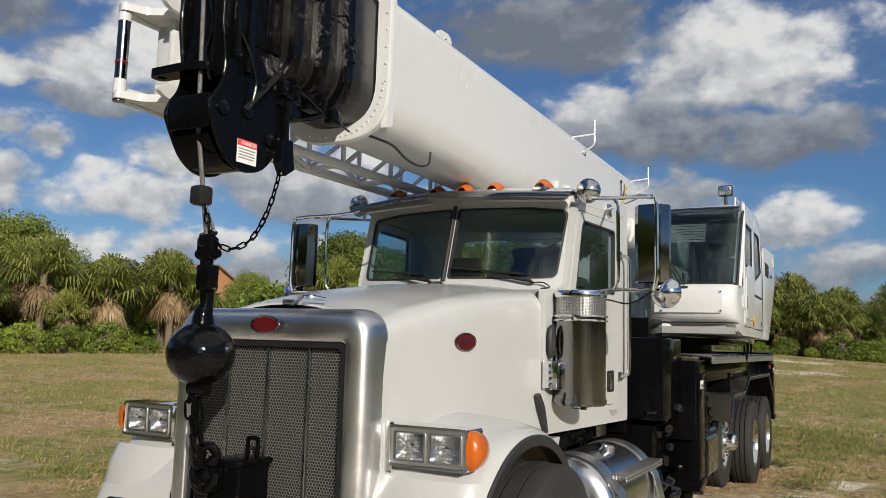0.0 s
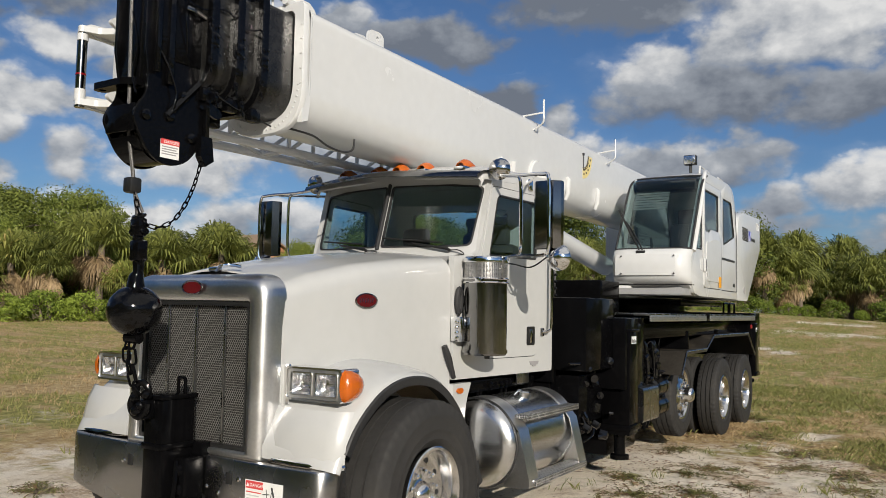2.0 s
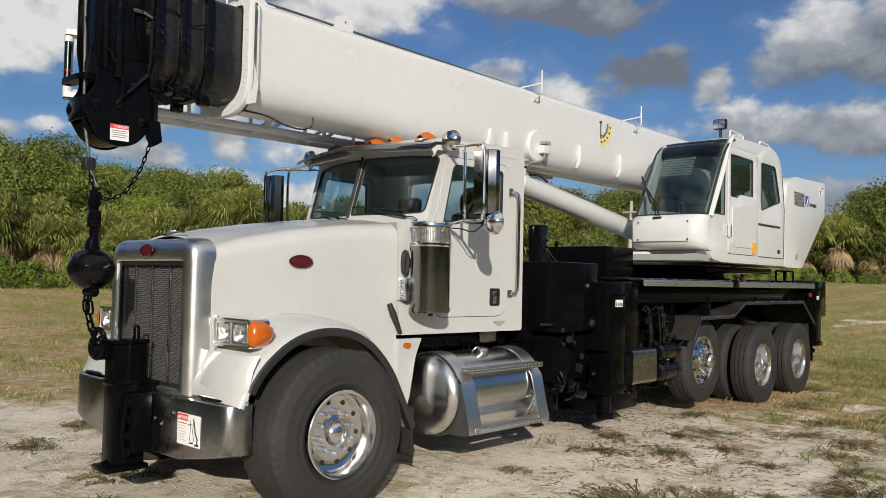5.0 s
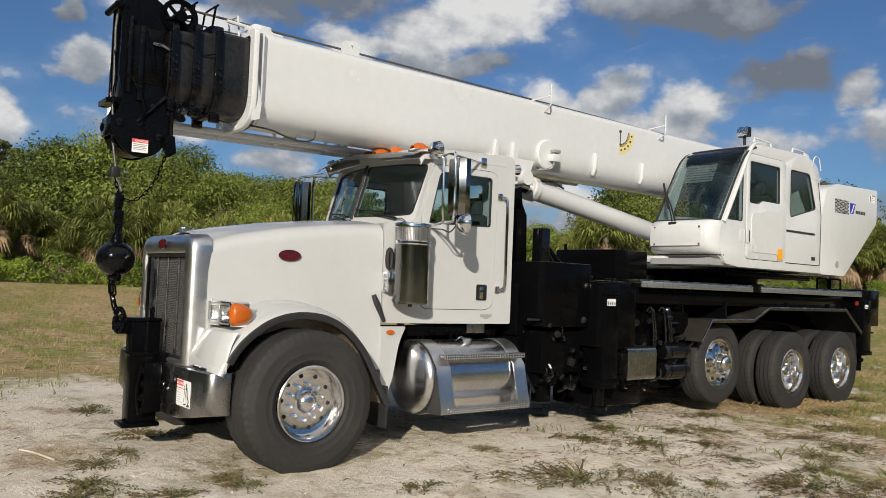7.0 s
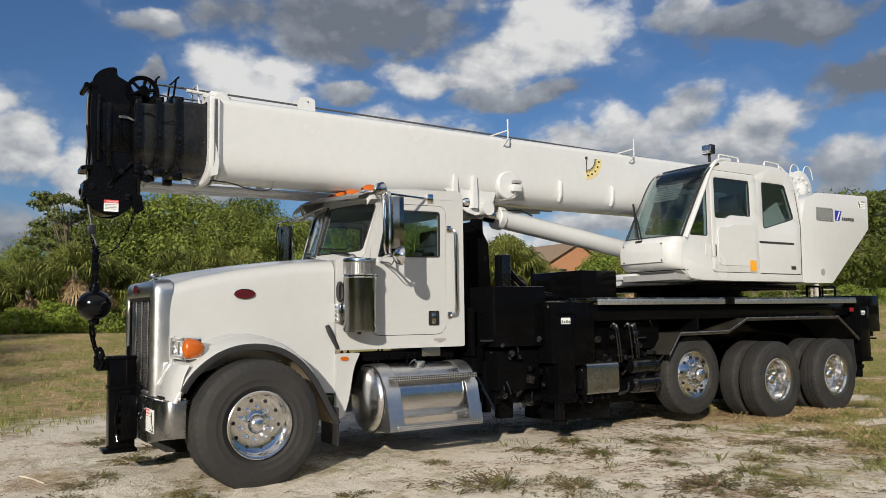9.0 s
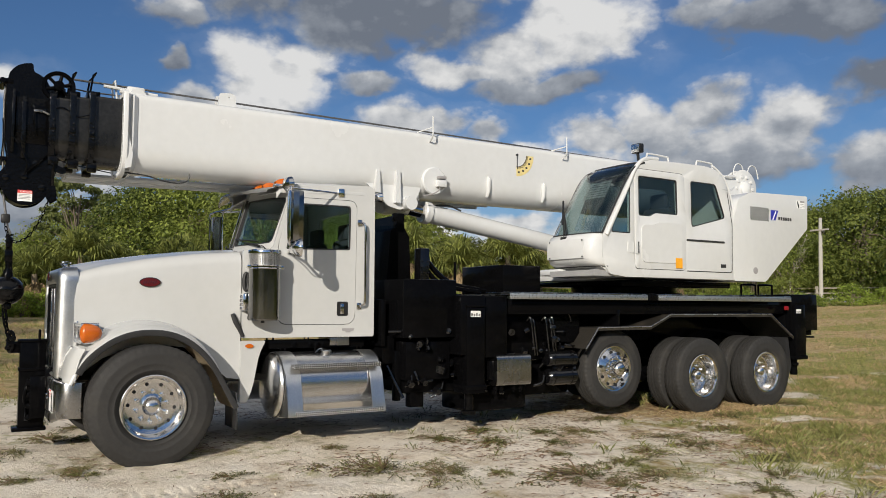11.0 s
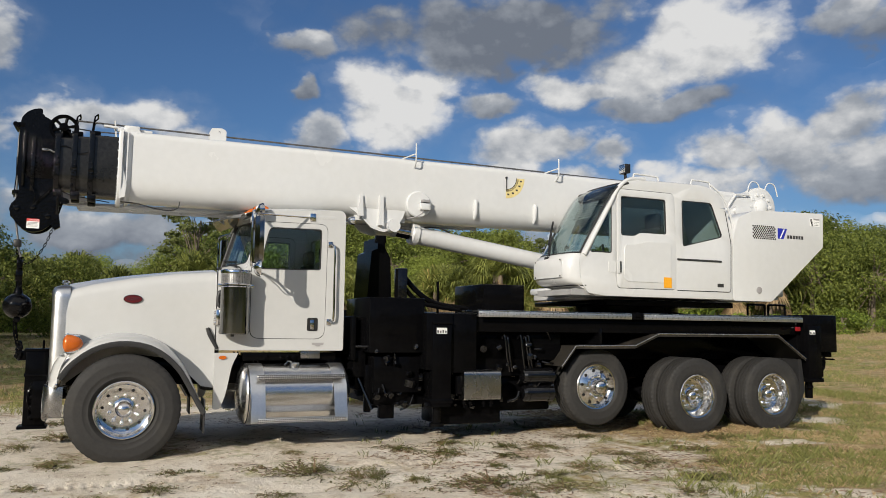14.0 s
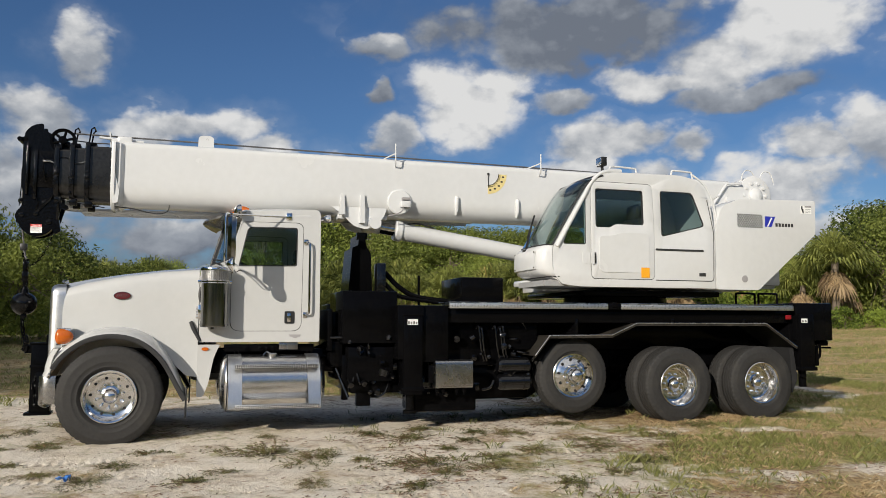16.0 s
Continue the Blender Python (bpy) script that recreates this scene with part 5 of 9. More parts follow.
# air cleaner
def air_cleaner(s):
    c = Vector((ux(s, 0.985), 4.765, 0))
    bm = fresh()
    lathe(bm, [(0.0, 1.30), (0.10, 1.30), (0.155, 1.305), (0.160, 1.315), (0.160, 1.32), (0.167, 1.32), (0.167, 1.345), (0.160, 1.345), (0.160, 1.50), (0.163, 1.50), (0.163, 1.51), (0.160, 1.51), (0.160, 1.86), (0.163, 1.86)], c, (0, 0, 1), 48)
    a = part("air_cleaner", bm, CANISTER, truck, "polished stainless air cleaner canister")
    bm = fresh()
    lathe(bm, [(0.160, 1.86), (0.160, 1.985)], c, (0, 0, 1), 48)
    part("intake_screen", bm, perf_screen, a, "perforated intake screen")
    bm = fresh()
    lathe(bm, [(0.160, 1.98), (0.168, 1.982), (0.170, 2.005), (0.164, 2.022), (0.13, 2.03), (0.0, 2.033)], c, (0, 0, 1), 48)
    part("canister_cap", bm, CHROME, a)
    bm = fresh()
    for z in (1.835, 1.862):
        tube(bm, [c + Vector((0.166 * math.cos(t), 0.166 * math.sin(t), z)) for t in [2 * math.pi * k / 40 for k in range(40)]], 0.007, 6, closed=True)
    box(bm, c.x + 0.02, c.x + 0.06, c.y - 0.20, c.y - 0.15, 1.83, 1.867, 0.004)
    box(bm, c.x - 0.03, c.x + 0.02, c.y + 0.15, c.y + 0.20, 1.83, 1.867, 0.004)
    part("clamp_band", bm, CHROME, a)
    bm = fresh()
    box(bm, *sorted((ux(s, 0.80), ux(s, 0.90))), 4.575, 4.635, 1.40, 1.58, 0.01)
    for z in (1.425, 1.465, 1.505, 1.545):
        lathe(bm, [(0.016, 0), (0.016, 0.02), (0.0, 0.024)], (ux(s, 0.85), 4.575, z), (0, -1, 0), 10)
    box(bm, *sorted((ux(s, 0.79), ux(s, 0.90))), 4.635, 4.68, 1.42, 1.56, 0.008)
    part("mounting_bracket", bm, CHROME, a)
    bm = fresh()
    tube(bm, [(ux(s, 0.845), 4.62 + 0.06 * math.cos(t) * 0.4, 1.70 + 0.085 * math.sin(t)) for t in [2 * math.pi * k / 24 for k in range(24)]], 0.020, 8, closed=True)
    part("intake_ring", bm, TRIM, a)
    bm = fresh()
    tube(bm, [(ux(s, 0.79), 4.70, 1.70), (ux(s, 0.93), 4.72, 1.70)], 0.04, 16)
    part("intake_pipe", bm, TRIM, a)
    bm = fresh()
    tube(bm, [(c.x + 0.03, c.y - 0.02, 1.305), (c.x + 0.03, c.y - 0.02, 1.278)], 0.02, 10)
    part("drain_valve", bm, TRIM, a)


perf_screen = perforated("perforated_intake_steel", (0.50, 0.49, 0.48), 110, (0.10, 0.10, 0.10))
both(air_cleaner)

# hood latch handle
bm = fresh()
tube(bm, [(ux(1, 0.800), 4.497, 1.370), (ux(1, 0.812), 4.53, 1.29), (ux(1, 0.815), 4.61, 1.135)], [0.022, 0.028, 0.018], 10)
part("hood_latch", bm, TRIM, truck, "black rubber hood latch")

# fuel tank with steps
def fuel_tank(s):
    c = Vector((ux(s, 0.84), 0, 0.63))
    y0, y1, r = 4.88, 6.08, 0.335
    bm = fresh()
    lathe(bm, [(0.0, y0 - 0.045), (r * 0.45, y0 - 0.038), (r * 0.75, y0 - 0.018), (r * 0.92, y0 + 0.012), (r * 0.985, y0 + 0.04), (r, y0 + 0.07), (r, y0 + 0.12), (r + 0.004, y0 + 0.12), (r + 0.004, y0 + 0.13), (r, y0 + 0.13), (r, y1 - 0.13), (r + 0.004, y1 - 0.13), (r + 0.004, y1 - 0.12), (r, y1 - 0.12), (r, y1 - 0.07), (r * 0.985, y1 - 0.04), (r * 0.92, y1 - 0.012), (r * 0.75, y1 + 0.018), (r * 0.45, y1 + 0.038), (0.0, y1 + 0.045)], c, (0, 1, 0), 64)
    tank = part("fuel_tank", bm, TANK_ALU, truck, "polished aluminium cylindrical fuel tank", 50)
    # broad straps that bend outwards to carry the steps
    ribbon = [((r + 0.008) * math.cos(t), (r + 0.008) * math.sin(t)) for t in [math.radians(118 - 88 * k / 14) for k in range(15)]]
    ribbon += [(0.345, 0.12), (0.375, 0.0), (0.41, -0.14), (0.435, -0.245), (0.435, -0.285), (0.40, -0.295), (0.22, -0.30), (0.10, -0.335)]
    for ya, yb in ((y0 + 0.06, y0 + 0.22), (y1 - 0.20, y1 - 0.05)):
        bm = fresh()
        skin(bm, [[(c.x + s * p, yy, c.z + q) for p, q in ribbon] for yy in (ya, yb)])
        thicken(bm, 0.007)
        part("step_bracket", bm, SHELL_ALU, tank, "", 40)
    for yc in (y0 + 0.062, y1 - 0.058):
        bm = fresh()
        prism(bm, [(0.325, 0.11), (0.345, 0.11), (0.375, 0.0), (0.41, -0.14), (0.43, -0.245), (0.43, -0.285), (0.22, -0.295), (0.25, -0.215), (0.29, -0.15), (0.32, -0.05)], lambda a, b, d: Vector((c.x + s * a, yc + d, c.z + b)), 0.0, 0.008)
        part("bracket_cheek", bm, SHELL_ALU, tank, "", 0)
    for yy in (y0 + 0.05, y1 - 0.04):
        bm = fresh()
        pts = [(c.x + s * (r + 0.004) * math.cos(t), yy, c.z + (r + 0.004) * math.sin(t)) for t in [math.pi * (-0.5 + 1.15 * k / 24) for k in range(25)]]
        tube(bm, pts, 0.006, 6)
        part("strap_edge", bm, TRIM, tank)
    for u0, u1, z in ((0.27, 0.375, 0.212), (0.30, 0.445, -0.255)):
        bm = fresh()
        box(bm, *sorted((c.x + s * u0, c.x + s * u1)), y0 + 0.14, y1 - 0.08, c.z + z - 0.014, c.z + z + 0.014, 0.004)
        part("step_tread", bm, TREAD_PLATE, tank, "perforated aluminium step")
        bm = fresh()
        box(bm, *sorted((c.x + s * (u1 - 0.004), c.x + s * (u1 + 0.006))), y0 + 0.14, y1 - 0.08, c.z + z - 0.03, c.z + z + 0.018, 0.003)
        part("step_nosing", bm, TREAD_PLATE, tank)
    bm = fresh()
    lathe(bm, [(0.06, 0.30), (0.06, 0.355), (0.05, 0.365), (0.0, 0.368)], (c.x + s * 0.06, 5.47, c.z), (0.15 * s, 0, 1), 20)
    tube(bm, smooth_path([(c.x + s * 0.11, 5.47, c.z + 0.34), (c.x + s * 0.12, 5.40, c.z + 0.37), (c.x + s * 0.09, 5.36, c.z + 0.33)]), 0.006, 6)
    part("fuel_cap", bm, ALU, tank)
    bm = fresh()
    for yy in (y0 + 0.15, y0 + 0.20, y1 - 0.16, y1 - 0.11, 5.42, 5.50):
        tube(bm, [(c.x - s * 0.06, yy, c.z + 0.31), (c.x - s * 0.06, yy, c.z + 0.42)], 0.012, 8)
        lathe(bm, [(0.022, 0.0), (0.022, 0.02), (0.0, 0.024)], (c.x - s * 0.06, yy, c.z + 0.37), (0, 0, 1), 8)
    split_parts("strap_bolt", bm, BLACK_SMOOTH, tank)


both(fuel_tank)
bm = fresh()
box(bm, ux(1, 0.84), ux(1, 0.852), 5.56, 5.79, 1.025, 1.115, 0.003)
part("cab_underplate", bm, ALU_DULL, truck)
bm = fresh()
for yy, rr in ((5.15, 0.03), (5.33, 0.02), (5.41, 0.02), (5.48, 0.025)):
    lathe(bm, [(0.0, 0.0), (rr, 0.004), (rr, 0.02), (0.0, 0.03)], (ux(1, 0.82), yy, 1.045), (1, 0, 0), 12)
box(bm, ux(1, 0.6), ux(1, 0.8), 4.9, 6.0, 1.0, 1.09, 0.01)
split_parts("cab_mount", bm, BLACK_SMOOTH, truck)

# ---- carrier deck and boxes ----
def solid(name, boxes, mat, parent, label="", bevel=0.012):
    """Each box as a part of its own."""
    made = []
    for b in boxes:
        bm = fresh()
        box(bm, *b, bevel)
        made.append(part(name, bm, mat, parent, label))
    return made[0]


solid("deck_body", [(X0 - 1.18, X0 + 1.18, 7.66, 13.02, 1.36, 1.55), (X0 - 0.62, X0 + 0.62, 6.2, 13.1, 0.98, 1.5), (X0 - 1.0, X0 + 1.0, 7.5, 9.0, 1.0, 1.4)], BLACK_SMOOTH, truck, "black painted carrier body")
for y0, y1 in ((7.65, 9.92), (10.12, 12.98)):
    for s in (1, -1):
        bm = fresh()
        xa, xb = sorted((ux(s, 0.80), ux(s, 1.306)))
        box(bm, xa, xb, y0, y1, 1.605, 1.63, 0.004)
        deck = part("deck_plate", bm, ALU_DULL, truck, "aluminium tread plate walkway")
        bm = fresh()
        xa, xb = sorted((ux(s, 1.300), ux(s, 1.314)))
        box(bm, xa, xb, y0, y1, 1.545, 1.612, 0.003)
        part("deck_edge", bm, TREAD_PLATE, deck, "punched aluminium edge strip")
solid("deck_joint", [(ux(1, 1.2), ux(1, 1.313), 9.93, 10.11, 1.54, 1.625), (ux(1, 1.2), ux(1, 1.325), 9.98, 10.06, 1.57, 1.64)], BLACK_SMOOTH, truck)

# outrigger boxes at the front of the deck
for s in (1, -1):
    outrigger = solid("outrigger_box", [(*sorted((ux(s, 0.0), ux(s, 1.24))), 7.30, 7.66, 0.86, 1.58)], BLACK_SMOOTH, truck, "black outrigger beam housing")
    solid("outrigger_beam", [(*sorted((ux(s, 0.3), ux(s, 1.28))), 6.98, 7.32, 0.90, 1.58)], BLACK_SMOOTH, outrigger)
    solid("outrigger_jack", [(*sorted((ux(s, 1.02), ux(s, 1.30))), 7.05, 7.30, 0.46, 1.47)], BLACK_SMOOTH, outrigger)
    solid("jack_collar", [(*sorted((ux(s, 1.0), ux(s, 1.315))), 7.03, 7.32, 0.50, 0.56), (*sorted((ux(s, 1.0), ux(s, 1.32))), 7.04, 7.31, 1.445, 1.475)], BLACK_SMOOTH, outrigger)
    bm = fresh()
    lathe(bm, [(0.0, 0.22), (0.09, 0.22), (0.09, 0.26), (0.055, 0.27), (0.055, 0.5)], (ux(s, 1.16), 7.17, 0), (0, 0, 1), 20)
    part("jack_rod", bm, BLACK, outrigger)
    if s > 0:
        outr = outrigger


def small_label(x, y0, y1, z0, z1, parent, header=True):
    bm = fresh()
    box(bm, x, x + 0.002, y0, y1, z0, z1)
    part("label", bm, PAPER, parent, "white safety label with dark print", 0)
    bm = fresh()
    if header:
        box(bm, x + 0.002, x + 0.004, y0, y1, z1 - (z1 - z0) * 0.3, z1)
        part("label_header", bm, SIGN_RED, parent, "", 0)
        bm = fresh()
    n = 4
    for i in range(n):
        w = (y1 - y0) / n
        box(bm, x + 0.002, x + 0.0035, y0 + i * w + w * 0.2, y0 + i * w + w * 0.75, z0 + (z1 - z0) * 0.12, z0 + (z1 - z0) * (0.5 if i % 2 else 0.62))
    split_parts("label_print", bm, INK, parent, "", 0)


small_label(ux(1, 1.301), 7.10, 7.235, 1.335, 1.405, outr, False)
# rear outrigger and counter box
bm = fresh()
for s in (1, -1):
    box(bm, *sorted((ux(s, 0.2), ux(s, 1.24))), 13.08, 13.74, 1.10, 1.66, 0.015)
    box(bm, *sorted((ux(s, 1.02), ux(s, 1.29))), 13.10, 13.36, 0.68, 1.50, 0.015)
    box(bm, *sorted((ux(s, 1.0), ux(s, 1.305))), 13.08, 13.38, 0.66, 0.72, 0.01)
    cyl(bm, (ux(s, 1.15), 13.23, 0.42), (ux(s, 1.15), 13.23, 0.68), 0.055, 16)
    lathe(bm, [(0.03, 0), (0.05, 0.02), (0.05, 0.06), (0, 0.07)], (ux(s, 1.2), 13.2, 0.55), (0, 0, 1), 12)
box(bm, X0 - 1.15, X0 + 1.15, 13.02, 13.12, 0.95, 1.55, 0.01)
box(bm, X0 - 0.9, X0 + 1.12, 13.60, 13.76, 1.02, 1.10, 0.01)
tube(bm, smooth_path([(ux(1, 1.1), 13.38, 1.05), (ux(1, 1.1), 13.6, 1.04), (ux(1, 1.08), 13.62, 0.85), (ux(1, 1.1), 13.45, 0.82)]), 0.018, 8)
box(bm, ux(1, 0.9), ux(1, 1.12), 13.50, 13.58, 0.72, 1.02, 0.01)
tube(bm, [(ux(1, 1.14), 13.42, 1.0), (ux(1, 1.14), 13.78, 0.99)], 0.014, 8)
rear = part("rear_outrigger", bm, BLACK_SMOOTH, truck, "black rear outrigger box")
small_label(ux(1, 1.291), 13.13, 13.24, 1.37, 1.43, rear, False)
bm = fresh()
box(bm, ux(1, 1.255), ux(1, 1.275), 12.87, 12.97, 1.415, 1.48, 0.01)
part("tail_lamp", bm, TAIL_RED, truck, "red side lamp at the end of the deck")

# rear fenders of folded plate
FEN = [(8.84, 0.93), (9.05, 1.19), (9.98, 1.195), (10.36, 1.355), (12.50, 1.355), (13.03, 1.01)]


def rear_fender(s):
    bm = fresh()
    rows = []
    for u, dz in ((0.62, 0.0), (1.285, 0.0), (1.298, -0.004), (1.298, -0.035)):
        rows.append([(ux(s, u), y, z + dz) for y, z in FEN])
    skin(bm, rows)
    thicken(bm, 0.006)
    f = part("rear_fender", bm, DUSTY_BLACK, truck, "folded black steel fender over rear wheels", 25)
    bm = fresh()
    for i in range(len(FEN) - 1):
        tube(bm, [(ux(s, 1.30), *FEN[i]), (ux(s, 1.30), *FEN[i + 1])], 0.010, 6)
    part("fender_edge", bm, ALU_DULL, f)
    bm = fresh()
    for y, z in ((9.5, 1.2), (11.0, 1.355), (12.2, 1.355)):
        box(bm, *sorted((ux(s, 0.5), ux(s, 1.2))), y - 0.02, y + 0.02, z, 1.42, 0.004)
    split_parts("fender_strut", bm, BLACK, f)
    bm = fresh()
    prism(bm, [(12.98, 1.0), (13.04, 1.0), (13.10, 0.55), (13.0, 0.34)], side(ux(s, 0.70)) if s > 0 else (lambda a, b, d: Vector((ux(s, 0.70) + d, a, b))), -0.5, 0)
    part("mud_flap", bm, TRIM, f, "black rubber mud flap")


both(rear_fender)

# boxes behind the cab
solid("battery_box", [(X0 + 0.15, X0 + 1.16, 6.30, 7.0, 1.10, 1.76), (X0 - 1.0, X0 + 0.15, 6.30, 6.95, 1.10, 1.62)], BLACK_SMOOTH, truck, "black storage box behind the cab", 0.015)
solid("rear_cab_plate", [(X0 - 0.9, X0 + 0.9, 6.16, 6.22, 1.0, 1.53), (X0 - 0.8, X0 + 0.85, 6.2, 6.36, 0.8, 1.12)], BLACK_SMOOTH, truck)
bm = fresh()
prism(bm, [(6.50, 1.5), (6.86, 1.5), (6.83, 2.3), (6.76, 2.42), (6.74, 2.57), (6.66, 2.57), (6.65, 2.42), (6.57, 2.38)], side(X0 + 0.33), 0, 0.62)
soften(bm, 0.01)
part("boom_rest", bm, BLACK_SMOOTH, truck, "black boom rest pillar")
solid("boom_cradle", [(X0 - 0.32, X0 + 0.30, 6.66, 6.76, 2.48, 2.565), (X0 + 0.22, X0 + 0.30, 6.64, 6.78, 2.50, 2.60)], BLACK_SMOOTH, truck)
bm = fresh()
box(bm, X0 + 0.40, X0 + 0.56, 6.86, 6.99, 1.55, 2.16, 0.015)
for yy in (6.88, 6.97):
    for z in (1.72, 1.79, 1.86, 1.93, 2.00):
        lathe(bm, [(0.012, 0), (0.012, 0.012), (0.006, 0.018), (0.0, 0.019)], (X0 + 0.558, yy, z), (1, 0, 0), 8)
split_parts("valve_stack", bm, FITTING, truck, "glossy black hydraulic valve stack")
bm = fresh()
tube(bm, smooth_path([(X0 + 0.42, 7.0, 2.05), (X0 + 0.42, 7.2, 1.85), (X0 + 0.42, 7.45, 1.72), (X0 + 0.42, 7.9, 1.66)]), 0.035, 10)
tube(bm, smooth_path([(X0 + 0.5, 6.98, 1.9), (X0 + 0.5, 7.15, 1.74), (X0 + 0.5, 7.4, 1.68), (X0 + 0.5, 7.75, 1.64)]), 0.03, 10)
tube(bm, [(X0 + 0.3, 7.52, 1.58), (X0 + 0.3, 7.52, 2.02)], 0.018, 8)
split_parts("hydraulic_hose", bm, BLACK_SMOOTH, truck, "black hydraulic hoses")
solid("deck_toolbox", [(X0 - 0.35, X0 + 0.62, 8.05, 8.66, 1.62, 1.99)], BLACK_SMOOTH, truck, "black rectangular box on the deck")
solid("hydraulic_tank", [(X0 + 0.3, X0 + 1.05, 6.40, 6.98, 0.62, 1.06), (X0 + 0.4, X0 + 1.0, 7.66, 8.45, 0.80, 1.34)], BLACK_SMOOTH, truck)

for nm, b in (("cross_beam", (X0 - 1.0, X0 + 0.92, 6.45, 7.28, 0.46, 0.88)), ("valve_chest", (X0 + 0.40, X0 + 1.0, 7.26, 8.12, 0.21, 0.56)), ("reservoir", (X0 - 0.8, X0 + 0.85, 7.98, 8.92, 0.34, 0.80)), ("frame_guard", (X0 - 0.7, X0 + 0.6, 6.3, 9.0, 0.62, 0.98))):
    bm = fresh()
    box(bm, *b, 0.03)
    part(nm, bm, BLACK_SMOOTH, truck)
# cluttered hydraulics below the deck
bm = fresh()
rng = random.Random(4)
for k in range(42):
    y = rng.uniform(6.35, 8.9)
    z = rng.uniform(0.55, 1.3)
    u = rng.uniform(0.85, 1.12)
    dy, dz = rng.uniform(-0.25, 0.25), rng.uniform(-0.25, 0.2)
    tube(bm, smooth_path([(ux(1, u), y, z), (ux(1, u + 0.04), y + dy * 0.4, z + dz * 0.7), (ux(1, u - 0.02), y + dy, z + dz)], 4), rng.uniform(0.010, 0.022), 8)
for k in range(46):
    y, z, u = rng.uniform(6.35, 8.9), rng.uniform(0.45, 1.2), rng.uniform(0.95, 1.16)
    rr = rng.uniform(0.018, 0.045)
    lathe(bm, [(0.0, -rr), (rr, -rr * 0.8), (rr, rr * 0.8), (rr * 0.6, rr), (0.0, rr * 1.1)], (ux(1, u), y, z), (rng.uniform(-1, 1), rng.uniform(-1, 1), rng.uniform(-0.5, 0.5) + 0.01), 10)
for k in range(10):
    y, z, u = rng.uniform(6.4, 8.8), rng.uniform(0.5, 1.1), rng.uniform(0.7, 1.0)
    a, b, c = rng.uniform(0.05, 0.16), rng.uniform(0.05, 0.16), rng.uniform(0.05, 0.14)
    box(bm, ux(1, u) - a, ux(1, u) + a * 0.5, y - b, y + b, z - c, z + c, 0.012)
split_parts("hydraulic_valve", bm, FITTING, truck, "glossy black hydraulic valve or fitting", touch=-1)
bm = fresh()
for k, y in enumerate((8.10, 8.14, 8.33, 8.40, 8.44)):
    zt = 1.28 - 0.02 * (k % 2)
    tube(bm, smooth_path([(ux(1, 1.05), y, zt), (ux(1, 1.10), y + 0.02, zt + 0.03), (ux(1, 1.12), y + 0.05, 1.0), (ux(1, 1.08), y + 0.10, 0.86)], 5), 0.014, 8)
split_parts("hose_loop", bm, FITTING, truck)
bm = fresh()
for z, y0, y1 in ((0.80, 8.38, 8.86), (0.58, 8.38, 8.86)):
    lathe(bm, [(0.0, y0), (0.08, y0 + 0.01), (0.105, y0 + 0.04), (0.105, y1 - 0.04), (0.08, y1 - 0.01), (0.0, y1)], (ux(1, 1.06), 0, z), (0, 1, 0), 24)
    for yy in (y0 + 0.1, y1 - 0.1):
        lathe(bm, [(0.11, yy - 0.015), (0.112, yy), (0.11, yy + 0.015)], (ux(1, 1.06), 0, z), (0, 1, 0), 24)
    lathe(bm, [(0.03, 0), (0.03, 0.03), (0, 0.035)], (ux(1, 1.13), y1 - 0.05, z), (1, 0, 0), 10)
split_parts("air_tank", bm, FITTING, truck, "black compressed air tanks")
bm = fresh()
outline = round_poly([(7.47, 0.53), (7.965, 0.53), (7.965, 0.885), (7.47, 0.885)], [0.01, 0.01, 0.06, 0.06])
prism(bm, rrect(ux(1, 0.93), ux(1, 1.30), 0.53, 0.885, 0.05), front(7.47), 0, 0.50)
soften(bm, 0.006)
tb = part("tool_box", bm, ALU_DULL, truck, "brushed aluminium tool box")
bm = fresh()
for yy in (7.52, 7.60, 7.78, 7.88):
    lathe(bm, [(0.03, 0.0), (0.03, 0.05), (0.018, 0.06), (0.018, 0.09), (0, 0.09)], (ux(1, 1.2), yy, 0.53), (0, 0, -1), 10)
box(bm, ux(1, 0.9), ux(1, 1.25), 7.40, 7.47, 0.60, 0.82, 0.01)
split_parts("box_foot", bm, BLACK_SMOOTH, tb)
solid("drop_leg", [(ux(1, 0.80), ux(1, 0.88), 6.35, 6.43, 0.38, 0.95), (ux(1, 0.78), ux(1, 0.9), 6.54, 6.72, 0.30, 0.9)], BLACK_SMOOTH, truck)
bm = fresh()
tube(bm, [(ux(1, 0.82), 6.28, 0.78), (ux(1, 0.95), 6.42, 0.42)], 0.02, 8)
tube(bm, [(ux(1, 0.9), 6.9, 0.78), (ux(1, 1.0), 6.96, 0.80), (ux(1, 1.0), 7.03, 0.8)], 0.05, 12)
lathe(bm, [(0.0, 0.0), (0.10, 0.02), (0.11, 0.10), (0.07, 0.14), (0.07, 0.22), (0.0, 0.23)], (ux(1, 0.98), 6.85, 0.66), (0, 0.3, 1), 16)
split_parts("hydraulic_pump", bm, FITTING, truck)
# service handles on the rear deck
bm = fresh()
for y0 in (12.22, 12.62):
    tube(bm, smooth_path([(X0 + 1.0, y0, 1.62), (X0 + 1.0, y0, 1.77), (X0 + 1.0, y0 + 0.03, 1.80), (X0 + 1.0, y0 + 0.3, 1.80), (X0 + 1.0, y0 + 0.33, 1.77), (X0 + 1.0, y0 + 0.33, 1.62)], 3), 0.016, 8)
split_parts("deck_rail", bm, BLACK_SMOOTH, truck)

